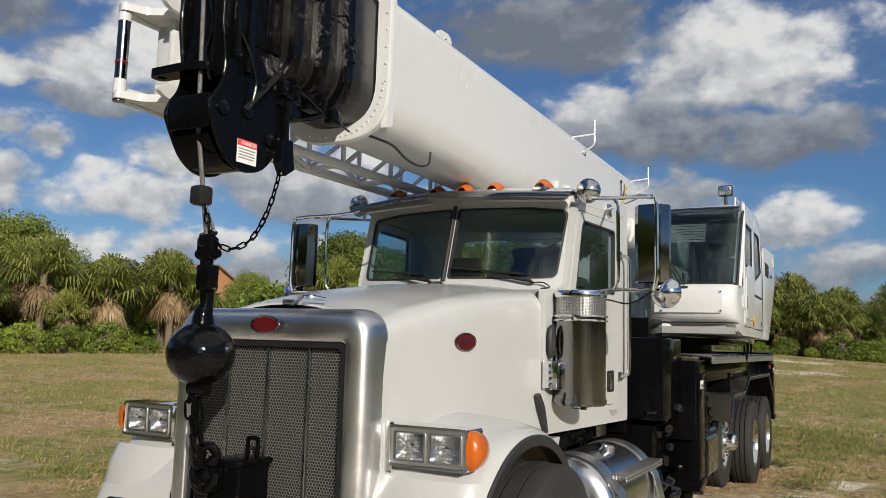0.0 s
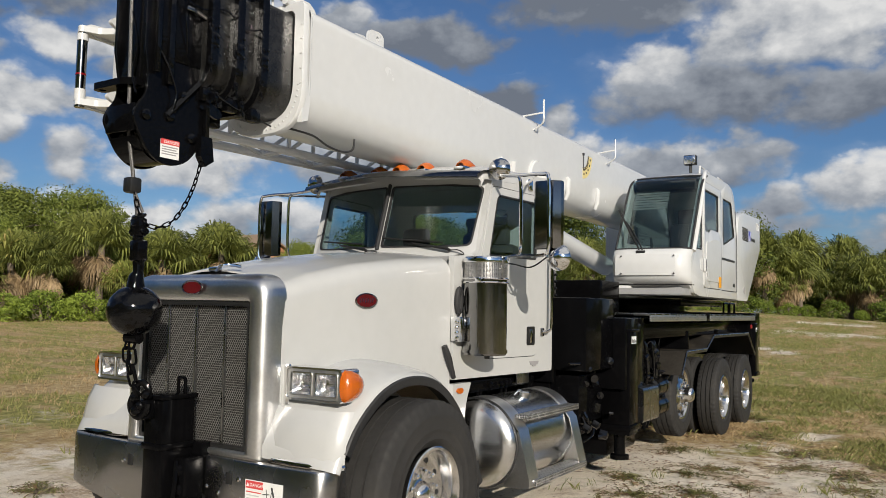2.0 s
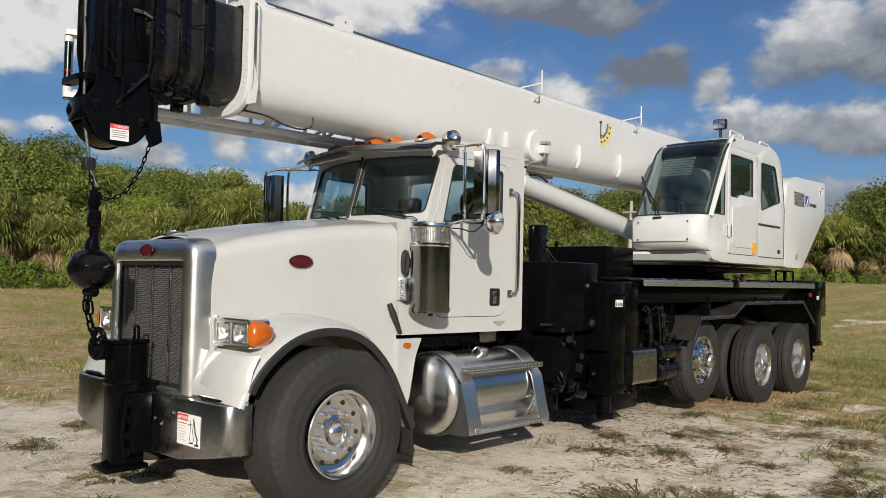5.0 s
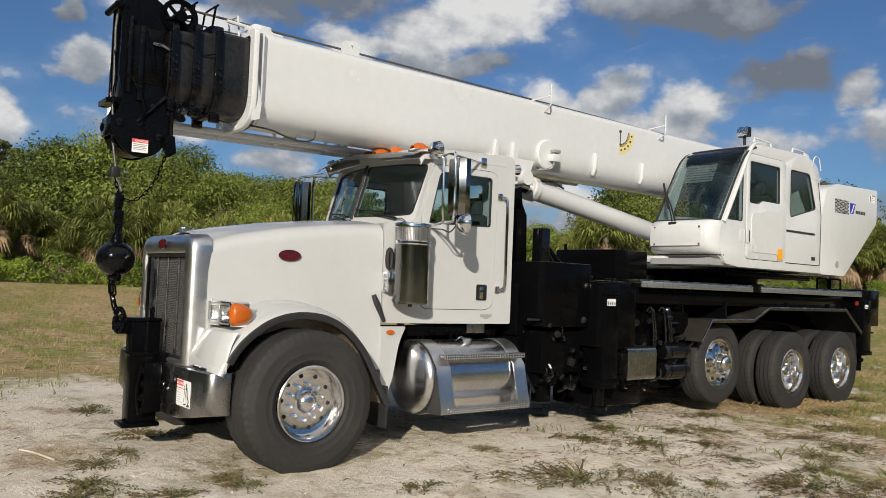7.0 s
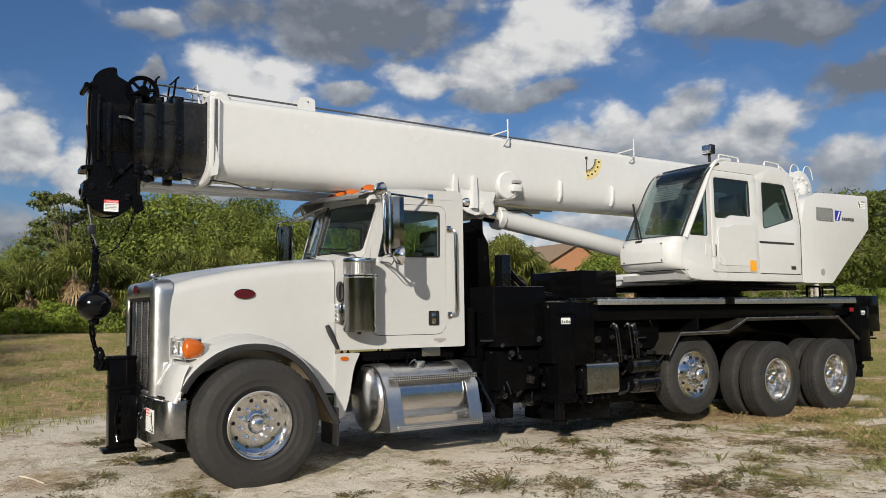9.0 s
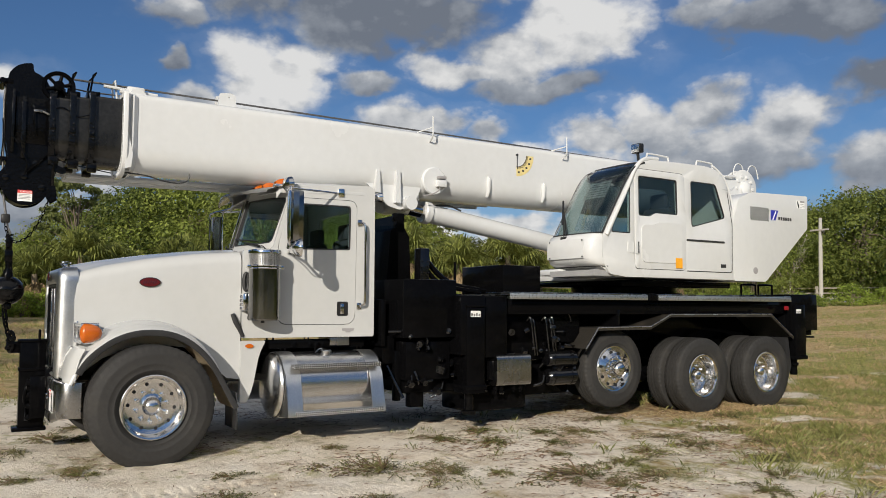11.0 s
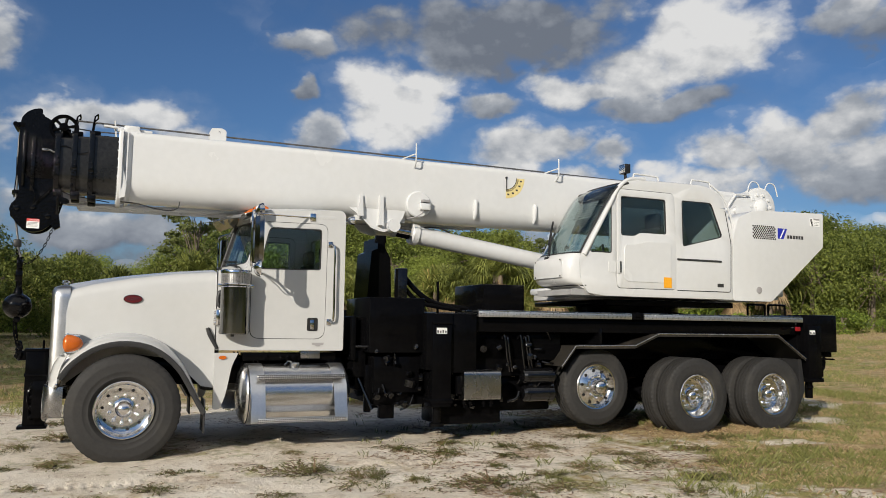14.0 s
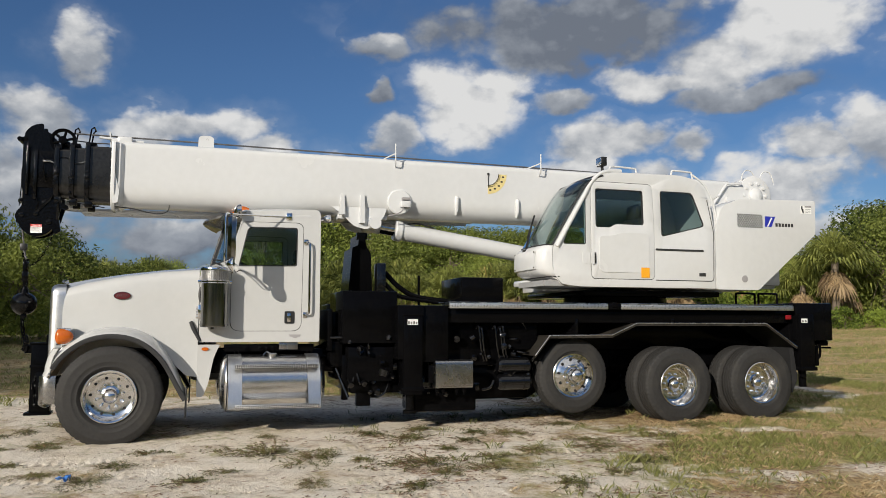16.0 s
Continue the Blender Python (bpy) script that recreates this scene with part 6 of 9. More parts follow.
# ---- turntable and superstructure ----
bm = fresh()
lathe(bm, [(0.0, 1.60), (0.86, 1.60), (0.86, 1.66), (0.78, 1.67), (0.78, 1.74), (0.92, 1.75), (0.92, 1.80), (0.0, 1.80)], (X0, 10.75, 0), (0, 0, 1), 48)
box(bm, X0 - 0.95, X0 + 1.05, 9.7, 11.9, 1.74, 1.815, 0.01)
part("turntable", bm, BLACK_SMOOTH, truck, "black slewing ring under the superstructure")

SX = ux(1, 1.315)  # outer face of the operator cab


CABIN = [(9.12, 2.02), (9.24, 1.88), (9.5, 1.85), (11.66, 1.85), (11.67, 2.67), (11.58, 3.10), (11.50, 3.30), (11.36, 3.41), (11.12, 3.455), (10.0, 3.43), (9.82, 3.40), (9.68, 3.30), (9.11, 2.40), (9.105, 2.20)]
CABIN = round_poly(CABIN, [0.04, 0.03, 0.0, 0.02, 0.05, 0.06, 0.06, 0.06, 0.1, 0.1, 0.08, 0.08, 0.10, 0.1], 4)
W1 = round_poly([(9.255, 2.42), (9.60, 2.42), (9.605, 3.08), (9.565, 3.12)], [0.04, 0.03, 0.03, 0.05])
W2 = round_poly([(9.75, 2.665), (9.97, 2.665), (10.06, 2.715), (10.505, 2.715), (10.495, 3.20), (9.75, 3.20)], [0.04, 0.03, 0.04, 0.04, 0.04, 0.04])
W3 = round_poly([(10.785, 2.565), (11.50, 2.735), (11.30, 3.215), (10.775, 3.215)], [0.05, 0.06, 0.06, 0.04])
SDOOR = round_poly([(9.68, 1.955), (10.665, 1.955), (10.67, 2.70), (10.645, 3.30), (9.68, 3.30)], [0.06, 0.08, 0.1, 0.08, 0.06])
bm = fresh()
plate(bm, CABIN, [W1, SDOOR, W3], side(SX), 0.05)
soften(bm, 0.012, 2, 60)
cabin = part("operator_cab", bm, WHITE, truck, "white crane operator cab with rounded glass front", 40)
bm = fresh()
inner = [(10.17 + (a - 10.17) * 0.984, 2.63 + (b - 2.63) * 0.988) for a, b in SDOOR]
plate(bm, inner, [W2], lambda a, b, d: Vector((SX + 0.008 - d, a, b)), 0.05)
soften(bm, 0.006, 2, 60)
sdoor = part("cab_door", bm, WHITE, truck, "closed white sliding cab door", 40)
bm = fresh()
plate(bm, SDOOR, [inner], side(SX - 0.012), 0.01)
part("door_seal", bm, TRIM, sdoor)
for W, par in ((W1, cabin), (W2, sdoor), (W3, cabin)):
    cy, cz = sum(p[0] for p in W) / len(W), sum(p[1] for p in W) / len(W)
    bm = fresh()
    prism(bm, W, side(SX - 0.010), 0, 0.006)
    part("window", bm, GLASS_GREEN, par, "green tinted cab window")
    bm = fresh()
    plate(bm, W, [[(cy + (a - cy) * 0.955, cz + (b - cz) * 0.96) for a, b in W]], side(SX + 0.002), 0.014)
    part("window_seal", bm, TRIM, par)
bm = fresh()
prism(bm, round_poly([(9.80, 2.05), (10.56, 2.05), (10.58, 2.60), (10.15, 2.60), (10.0, 2.55), (9.80, 2.55)], 0.08), side(SX + 0.016), 0, 0.01)
soften(bm, 0.006)
part("door_pressing", bm, WHITE, sdoor, "", 60)
bm = fresh()
prism(bm, rrect(9.55, 9.66, 2.165, 2.315, 0.03), side(SX + 0.006), 0, 0.008)
prism(bm, rrect(9.675, 9.72, 2.155, 2.325, 0.02), side(SX + 0.028), 0, 0.02)
part("door_handle", bm, WHITE, cabin)
bm = fresh()
prism(bm, rrect(9.715, 9.735, 2.165, 2.315, 0.008), side(SX + 0.030), 0, 0.02)
part("handle_recess", bm, PLASTIC, cabin)
bm = fresh()
prism(bm, rrect(10.685, 11.47, 2.372, 2.398, 0.01), side(SX + 0.010), 0, 0.01)
part("slide_rail", bm, INK, cabin, "door slide rail")
bm = fresh()
prism(bm, rrect(10.44, 10.57, 1.985, 2.125, 0.006), side(SX + 0.0195), 0, 0.003)
part("orange_sticker", bm, ORANGE, sdoor, "orange warning sticker", 0)
bm = fresh()
prism(bm, rrect(11.39, 11.50, 2.02, 2.07, 0.004), side(SX + 0.003), 0, 0.003)
part("type_plate", bm, INK, cabin, "", 0)
# groove round the rear half of the cab
bm = fresh()
tube(bm, [(SX + 0.001, y, z) for y, z in round_poly([(10.68, 1.955), (11.63, 1.955), (11.65, 2.65), (11.55, 3.12)], [0, 0.05, 0.05, 0])], 0.006, 5)
part("panel_joint", bm, TRIM, cabin)

# cab front: white nose, curved glass, roof
XI = -2.30  # inner side of the cab


def front_row(z, yp, bow=0.08):
    """A level line round the front of the cab, with a well rounded outer corner."""
    yf = yp - bow
    return [(SX, yp, z), (SX - 0.012, yp - 0.34 * bow, z), (SX - 0.04, yp - 0.66 * bow, z), (SX - 0.085, yp - 0.88 * bow, z), (SX - 0.14, yf, z), (SX - 0.26, yf - 0.014, z), (SX - 0.45, yf - 0.02, z), (XI + 0.2, yf - 0.012, z), (XI + 0.05, yf + 0.01, z), (XI, yf + 0.06, z)]


bm = fresh()
skin(bm, [front_row(z, yp, bow) for z, yp, bow in ((1.975, 9.24, 0.10), (1.985, 9.18, 0.14), (2.02, 9.13, 0.17), (2.09, 9.105, 0.185), (2.20, 9.10, 0.19), (2.31, 9.10, 0.175), (2.375, 9.105, 0.14), (2.405, 9.11, 0.09), (2.415, 9.15, 0.0))])
thicken(bm, 0.015)
part("cab_nose", bm, WHITE, cabin, "rounded white nose panel", 50)
bm = fresh()
box(bm, XI - 0.26, XI + 0.20, 9.02, 9.5, 1.875, 1.965, 0.03)
prism(bm, [(9.10, 1.975), (9.6, 1.975), (9.6, 1.85), (9.36, 1.85)], side(SX - 0.03), 0, SX - XI + 0.1)
part("cab_chin", bm, WHITE, cabin, "white step below the cab nose")
bm = fresh()
skin(bm, [[(x, y - 0.005, z) for x, y, z in front_row(z, 9.10, bow)[4:9]] for z, bow in ((2.08, 0.185), (2.14, 0.188), (2.20, 0.19), (2.27, 0.183), (2.33, 0.170))])
thicken(bm, 0.004)
part("nose_hatch", bm, WHITE, cabin)
bm = fresh()
tube(bm, front_row(1.978, 9.20, 0.13), 0.008, 6)
for x in (XI + 0.13, SX - 0.15):
    for z in (2.10, 2.31):
        lathe(bm, [(0.01, 0), (0.01, 0.008), (0, 0.01)], (x, 8.896, z), (0, -1, 0), 8)
part("nose_seam", bm, TRIM, cabin)
GLASS_ROWS = ((2.40, 9.10), (2.6, 9.215), (2.8, 9.335), (3.0, 9.455), (3.14, 9.545), (3.25, 9.63), (3.335, 9.74), (3.385, 9.88))
bm = fresh()
skin(bm, [front_row(z, yp) for z, yp in GLASS_ROWS])
thicken(bm, 0.006)
part("front_glass", bm, GLASS_GREEN, cabin, "curved green tinted front window", 60)
bm = fresh()
for idx, rad in ((0, 0.014), (9, 0.014)):
    tube(bm, smooth_path([front_row(z, yp)[idx] for z, yp in GLASS_ROWS], 2), rad, 8)
tube(bm, front_row(2.405, 9.10), 0.012, 6)
tube(bm, front_row(3.385, 9.88), 0.014, 6)
part("glass_seal", bm, TRIM, cabin)
bm = fresh()
tube(bm, smooth_path([(SX + 0.008, 9.165, 2.38), (SX + 0.012, 9.38, 2.75), (SX + 0.008, 9.57, 3.07), (SX - 0.005, 9.70, 3.28), (SX - 0.02, 9.84, 3.405), (SX - 0.05, 10.0, 3.46), (SX - 0.07, 10.2, 3.475)], 4), 0.030, 12)
part("front_pillar", bm, WHITE, cabin, "white tubular front pillar")
bm = fresh()
rows = []
for y, z in ((9.84, 3.395), (9.92, 3.425), (10.05, 3.45), (10.6, 3.47), (11.1, 3.47), (11.34, 3.43), (11.48, 3.33), (11.60, 3.10), (11.67, 2.67)):
    dy = 0.0
    rows.append([(SX, y, z - 0.04), (SX - 0.02, y, z - 0.012), (SX - 0.06, y, z), (SX - 0.3, y, z + 0.01), (XI + 0.06, y, z), (XI, y, z - 0.05)])
skin(bm, rows)
thicken(bm, 0.02)
part("cab_roof", bm, WHITE, cabin, "", 50)
bm = fresh()
for k in range(9):
    z = 2.95 + 0.035 * k
    box(bm, XI + 0.06, XI + 0.50, 9.56 + 0.02 * k, 9.565 + 0.02 * k, z, z + 0.022)
split_parts("blind_slat", bm, INTERIOR, cabin, "slatted blind behind the front window", 0)
bm = fresh()
plate(bm, CABIN, [round_poly([(9.4, 2.5), (11.45, 2.6), (11.25, 3.22), (9.75, 3.2)], 0.06)], side(XI + 0.03), 0.03)
part("cab_inner_wall", bm, WHITE, cabin)
bm = fresh()
prism(bm, round_poly([(9.4, 2.5), (11.45, 2.6), (11.25, 3.22), (9.75, 3.2)], 0.06), side(XI + 0.02), 0, 0.006)
part("inner_window", bm, GLASS_GREEN, cabin)
bm = fresh()
box(bm, XI, SX - 0.05, 9.0, 11.66, 1.855, 1.93)
box(bm, XI, SX - 0.05, 11.55, 11.62, 1.9, 2.62)
box(bm, XI + 0.06, SX - 0.12, 9.12, 9.30, 1.9, 2.38, 0.03)
part("cab_lining", bm, INTERIOR, cabin)
bm = fresh()
xc = -1.80
box(bm, xc - 0.26, xc + 0.26, 10.10, 10.60, 2.12, 2.30, 0.05)
box(bm, xc - 0.25, xc + 0.25, 10.52, 10.68, 2.26, 2.86, 0.06)
box(bm, xc - 0.15, xc + 0.15, 10.55, 10.66, 2.84, 3.06, 0.05)
box(bm, xc - 0.18, xc + 0.18, 10.2, 10.5, 1.93, 2.12, 0.02)
for s in (-1, 1):
    box(bm, xc + s * 0.33 - 0.06, xc + s * 0.33 + 0.06, 9.95, 10.5, 2.35, 2.43, 0.03)
    tube(bm, [(xc + s * 0.33, 10.0, 2.42), (xc + s * 0.33, 9.97, 2.62)], 0.016, 8)
part("operator_seat", bm, SEAT, cabin, "dark operator seat with control levers")
bm = fresh()
for k in range(2):
    pts = [(SX - 0.54 - 0.04 * k, 8.97, 2.36), (SX - 0.58 - 0.04 * k, 9.0, 2.45), (SX - 0.70 - 0.03 * k, 9.09, 2.62), (SX - 0.82, 9.17, 2.76)]
    tube(bm, smooth_path(pts), 0.010, 6)
tube(bm, [(SX - 0.70, 9.05, 2.56), (SX - 0.94, 9.27, 2.92)], 0.014, 6)
box(bm, SX - 0.62, SX - 0.50, 8.93, 9.0, 2.33, 2.38, 0.012)
part("wiper", bm, PLASTIC, cabin, "black front window wiper")
bm = fresh()
box(bm, XI + 0.06, SX - 0.07, 9.62, 9.95, 3.20, 3.33, 0.03)
part("sun_shade", bm, PLASTIC, cabin, "dark header lining above the front window")
# work lamp and roof rails
bm = fresh()
box(bm, -1.70, -1.54, 9.95, 10.04, 3.56, 3.69, 0.015)
tube(bm, [(-1.62, 10.01, 3.46), (-1.62, 10.0, 3.58)], 0.02, 8)
part("work_lamp", bm, PLASTIC, cabin, "square black work lamp on the cab roof")
bm = fresh()
box(bm, -1.69, -1.55, 9.944, 9.952, 3.57, 3.68, 0.004)
part("lamp_glass", bm, LENS, cabin)
bm = fresh()
for y0, y1 in ((10.05, 10.50), (11.05, 11.42)):
    tube(bm, smooth_path([(-1.52, y0, 3.45), (-1.52, y0 + 0.02, 3.53), (-1.52, y0 + 0.06, 3.55), (-1.52, y1 - 0.06, 3.54), (-1.52, y1 - 0.02, 3.52), (-1.52, y1, 3.42)], 3), 0.014, 8)
tube(bm, smooth_path([(-1.50, 11.40, 3.50), (-1.46, 11.60, 3.32), (-1.44, 11.72, 3.0), (-1.44, 11.76, 2.72)], 4), 0.016, 8)
tube(bm, [(-1.44, 11.66, 3.14), (-1.5, 11.85, 3.22)], 0.012, 8)
split_parts("roof_rail", bm, WHITE, cabin)

# engine house and counterweight
HOUSE = [(11.68, 1.84), (12.40, 1.84), (13.46, 2.69), (13.48, 3.205), (12.10, 3.165), (11.80, 3.05), (11.68, 2.67)]
GR = []
for row in range(8):
    for col in range(11):
        GR.append((12.075 + col * 0.040 + (0.020 if row % 2 else 0), 2.940 - row * 0.0255))
bm = fresh()
plate(bm, round_poly(HOUSE, [0.03, 0.03, 0.03, 0.04, 0.05, 0.08, 0.02]), [], side(SX), 0.78)
soften(bm, 0.025, 3, 50)
house = part("engine_house", bm, WHITE, truck, "white engine house and counterweight", 40)
bm = fresh()
for y, z in GR:
    lathe(bm, [(0.0145, -0.004), (0.0145, 0.002), (0.0, 0.002)], (SX, y, z), (1, 0, 0), 6)
split_parts("vent_hole", bm, HOLE_SHADE, house, "dark ventilation hole", 0, touch=-1)
bm = fresh()
prism(bm, [(12.55, 2.775), (12.55, 2.93), (12.735, 2.93), (12.66, 2.775)], side(SX + 0.003), 0, 0.003)
part("logo_shape", bm, BLUE, house, "blue rectangular maker mark", 0)
bm = fresh()
prism(bm, [(12.58, 2.78), (12.66, 2.915), (12.685, 2.915), (12.605, 2.78)], side(SX + 0.005), 0, 0.002)
part("logo_stripe", bm, PAPER, house, "", 0)
bm = fresh()
for i in range(6):
    y = 12.735 + i * 0.056
    box(bm, SX + 0.0005, SX + 0.003, y, y + 0.040, 2.785, 2.835)
split_parts("logo_bar", bm, INK, house, "grey bars in place of lettering", 0)
bm = fresh()
box(bm, SX + 0.0005, SX + 0.002, 13.20, 13.40, 3.00, 3.12)
part("label", bm, PAPER, house, "pale safety label", 0)
bm = fresh()
box(bm, SX + 0.002, SX + 0.0035, 13.28, 13.40, 3.095, 3.12)
part("label_header", bm, INK_GREY, house, "", 0)
bm = fresh()
box(bm, SX + 0.002, SX + 0.0035, 13.215, 13.24, 3.06, 3.11)
box(bm, SX + 0.002, SX + 0.0035, 13.225, 13.255, 3.03, 3.07)
box(bm, SX + 0.002, SX + 0.0035, 13.235, 13.26, 3.005, 3.03)
for i in range(3):
    box(bm, SX + 0.002, SX + 0.003, 13.29, 13.39, 3.07 - 0.025 * i, 3.066 - 0.025 * i)
split_parts("label_print", bm, INK, house, "", 0)
bm = fresh()
lathe(bm, [(0.05, 0.0), (0.05, 0.008), (0.03, 0.012), (0.0, 0.006)], (SX, 12.16, 2.0), (1, 0, 0), 20)
part("keyhole_cap", bm, INK_GREY, house)
bm = fresh()
prism(bm, round_poly([(12.36, 1.84), (12.42, 1.84), (13.46, 2.69), (13.48, 3.205), (12.36, 3.17)], 0.03), side(ux(-1, 0.55)), 0, 0.38)
soften(bm, 0.02, 2, 50)
part("counterweight", bm, WHITE, truck, "white counterweight block")
bm = fresh()
box(bm, X0 - 0.56, X0 + 0.56, 12.3, 13.4, 1.95, 2.85, 0.03)
box(bm, X0 - 0.45, X0 + 0.45, 9.4, 12.4, 1.82, 1.98, 0.02)
part("slewing_frame", bm, WHITE, truck, "white slewing frame")
# boom pivot cheeks
for s in (-1, 1):
    bm = fresh()
    prism(bm, round_poly([(11.9, 1.9), (13.4, 1.9), (13.3, 3.1), (12.95, 3.52), (12.55, 3.55), (12.2, 3.1)], 0.1), side(ux(s, 0.44) + 0.02), 0, 0.04)
    cheek = part("boom_cheek", bm, WHITE, truck, "white boom pivot plate")
bm = fresh()
lathe(bm, [(0.06, 0.0), (0.06, 0.05), (0.0, 0.055)], (ux(1, 0.46), 12.55, 3.30), (1, 0, 0), 20)
tube(bm, [(ux(1, 0.5), 12.0, 2.9), (ux(1, 0.5), 12.5, 3.55), (ux(1, 0.5), 12.78, 3.57)], 0.022, 8)
part("pivot_pin", bm, WHITE, cheek)
# hoist winch
bm = fresh()
for u in (0.42, 0.30, -0.42):
    lathe(bm, [(0.05, 0.0), (0.30, 0.0), (0.315, 0.008), (0.315, 0.022), (0.30, 0.03), (0.05, 0.03)], (X0 + u, 13.06, 3.40), (1, 0, 0), 40)
lathe(bm, [(0.18, -0.42), (0.18, 0.42)], (X0, 13.06, 3.40), (1, 0, 0), 32)
for k in range(10):
    a = 2 * math.pi * k / 10
    lathe(bm, [(0.03, 0), (0.03, 0.02), (0.0, 0.025)], (X0 + 0.45, 13.06 + 0.2 * math.cos(a), 3.40 + 0.2 * math.sin(a)), (1, 0, 0), 10)
lathe(bm, [(0.12, 0.0), (0.12, 0.05), (0.07, 0.09), (0.0, 0.09)], (X0 + 0.44, 13.06, 3.40), (1, 0, 0), 20)
box(bm, X0 - 0.5, X0 + 0.5, 12.7, 13.4, 3.0, 3.2, 0.02)
box(bm, X0 + 0.36, X0 + 0.42, 12.75, 12.86, 3.1, 3.62, 0.01)
winch = part("hoist_winch", bm, WHITE, truck, "white painted hoist winch", 40)
bm = fresh()
for y0 in (12.85, 13.20):
    tube(bm, smooth_path([(X0 + 0.40, y0, 3.55), (X0 + 0.40, y0 + 0.02, 3.72), (X0 + 0.40, y0 + 0.10, 3.81), (X0 + 0.40, y0 + 0.22, 3.78), (X0 + 0.40, y0 + 0.28, 3.6)], 4), 0.010, 6)
part("winch_guard", bm, WHITE, winch)
bm = fresh()
tube(bm, [(X0 + 0.03, 12.95, 3.71), (X0 + 0.05, 4.7, 3.775), (X0 + 0.03, 3.2, 3.79), (X0, 2.95, 3.80)], 0.011, 8)
tube(bm, [(X0 - 0.05, 12.95, 3.70), (X0 - 0.03, 4.7, 3.715), (X0 - 0.05, 3.2, 3.70), (X0 - 0.05, 2.95, 3.72)], 0.008, 8)
part("hoist_rope", bm, WIRE, truck, "steel hoist rope along the boom top")

# ---- telescopic boom ----
BT, BB, BW = 3.645, 2.85, 0.29


def boom_outline(w, z0, z1, y, rb=0.26, rt=0.05):
    pts = round_poly([(-w, z0), (w, z0), (w, z1), (-w, z1)], [rb, rb, rt, rt], 8)
    return [(X0 + a, y, b) for a, b in pts]


bm = fresh()
skin(bm, [boom_outline(BW, BB, BT + 0.045, y, 0.26, 0.10) for y in (3.52, 4.5, 6.0, 8.0, 10.0, 12.0, 12.85)], close_u=True, cap=True)
boom = part("boom", bm, WHITE, truck, "white box boom with rounded underside", 40)
# end collar with bolts
bm = fresh()
skin(bm, [boom_outline(0.275, BB + 0.03, BT - 0.02, 3.47, 0.25), boom_outline(0.355, BB - 0.05, BT + 0.03, 3.47, 0.30), boom_outline(0.36, BB - 0.055, BT + 0.035, 3.48, 0.30), boom_outline(0.36, BB - 0.055, BT + 0.035, 3.515, 0.30), boom_outline(0.31, BB - 0.01, BT + 0.01, 3.52, 0.27)], close_u=True)
skin(bm, [boom_outline(0.335, BB - 0.035, BT + 0.012, 3.56, 0.29), boom_outline(0.335, BB - 0.035, BT + 0.012, 3.575, 0.29), boom_outline(0.298, BB, BT, 3.62, 0.26)], close_u=True)
for s in (1, -1):
    prism(bm, [(3.50, 2.86), (3.50, 3.30), (3.53, 3.22), (3.575, 3.02), (3.56, 2.88)], side(ux(s, 0.34 if s > 0 else 0.30)), 0, 0.04)
collar = part("boom_collar", bm, WHITE, boom, "white flanged collar at the boom end")
bm = fresh()
for s in (1, -1):
    for k in range(12):
        a = math.pi * 0.5 * k / 11
        p = (ux(s, 0.055 + 0.27 * math.sin(a)), 3.47, BB - 0.02 + 0.28 * (1 - math.cos(a)))
        lathe(bm, [(0.0065, 0.0), (0.0065, 0.007), (0.0, 0.009)], p, (0, -1, 0), 8)
    for k in range(5):
        lathe(bm, [(0.0065, 0.0), (0.0065, 0.007), (0.0, 0.009)], (ux(s, 0.34), 3.47, 3.12 + 0.1 * k), (0, -1, 0), 8)
split_parts("collar_bolt", bm, WHITE, collar)
# telescoping sections
for i, (y0, y1, w, z0, z1) in enumerate(((3.16, 3.50, 0.265, 2.885, 3.60), (2.98, 3.24, 0.235, 2.91, 3.575), (2.80, 3.06, 0.205, 2.935, 3.55))):
    bm = fresh()
    skin(bm, [boom_outline(w, z0, z1, y0, 0.22, 0.04), boom_outline(w, z0, z1, y1, 0.22, 0.04)], close_u=True, cap=True)
    part("boom_section", bm, GREASE, boom, "greased black telescopic boom section", 40)
    bm = fresh()
    skin(bm, [boom_outline(w - 0.01, z0 + 0.01, z1 - 0.01, y0 - 0.004, 0.22, 0.04), boom_outline(w + 0.028, z0 - 0.03, z1 + 0.03, y0 - 0.004, 0.24, 0.05), boom_outline(w + 0.032, z0 - 0.034, z1 + 0.034, y0 + 0.004, 0.24, 0.05),
              boom_outline(w + 0.032, z0 - 0.034, z1 + 0.034, y0 + 0.05, 0.24, 0.05), boom_outline(w - 0.005, z0, z1, y0 + 0.056, 0.22, 0.04)], close_u=True)
    for s in (1, -1):
        box(bm, ux(s, w + 0.022) - 0.012, ux(s, w + 0.022) + 0.012, y0 - 0.005, y0 + 0.055, z0 + 0.26, z0 + 0.34, 0.006)
        box(bm, ux(s, w * 0.7) - 0.03, ux(s, w * 0.7) + 0.03, y0, y0 + 0.09, z0 - 0.075, z0 + 0.01, 0.012)
    part("section_flange", bm, LUMPY, boom, "glossy black section flange")
    bm = fresh()
    for s in (1, -1):
        for k in range(14):
            z = z0 + 0.20 + 0.034 * k
            box(bm, ux(s, w + 0.031) - 0.003, ux(s, w + 0.031) + 0.003, y0 - 0.008, y0 + 0.002, z, z + 0.008 + 0.012 * (k * 7 % 5) / 4, 0.002)
        for k in range(3):
            lathe(bm, [(0.010, 0), (0.010, 0.010), (0, 0.013)], (ux(s, w + 0.048), y0 + 0.03, z0 + 0.25 + 0.06 * k), (s, 0, 0), 8)
    split_parts("section_bolt", bm, FITTING, boom)
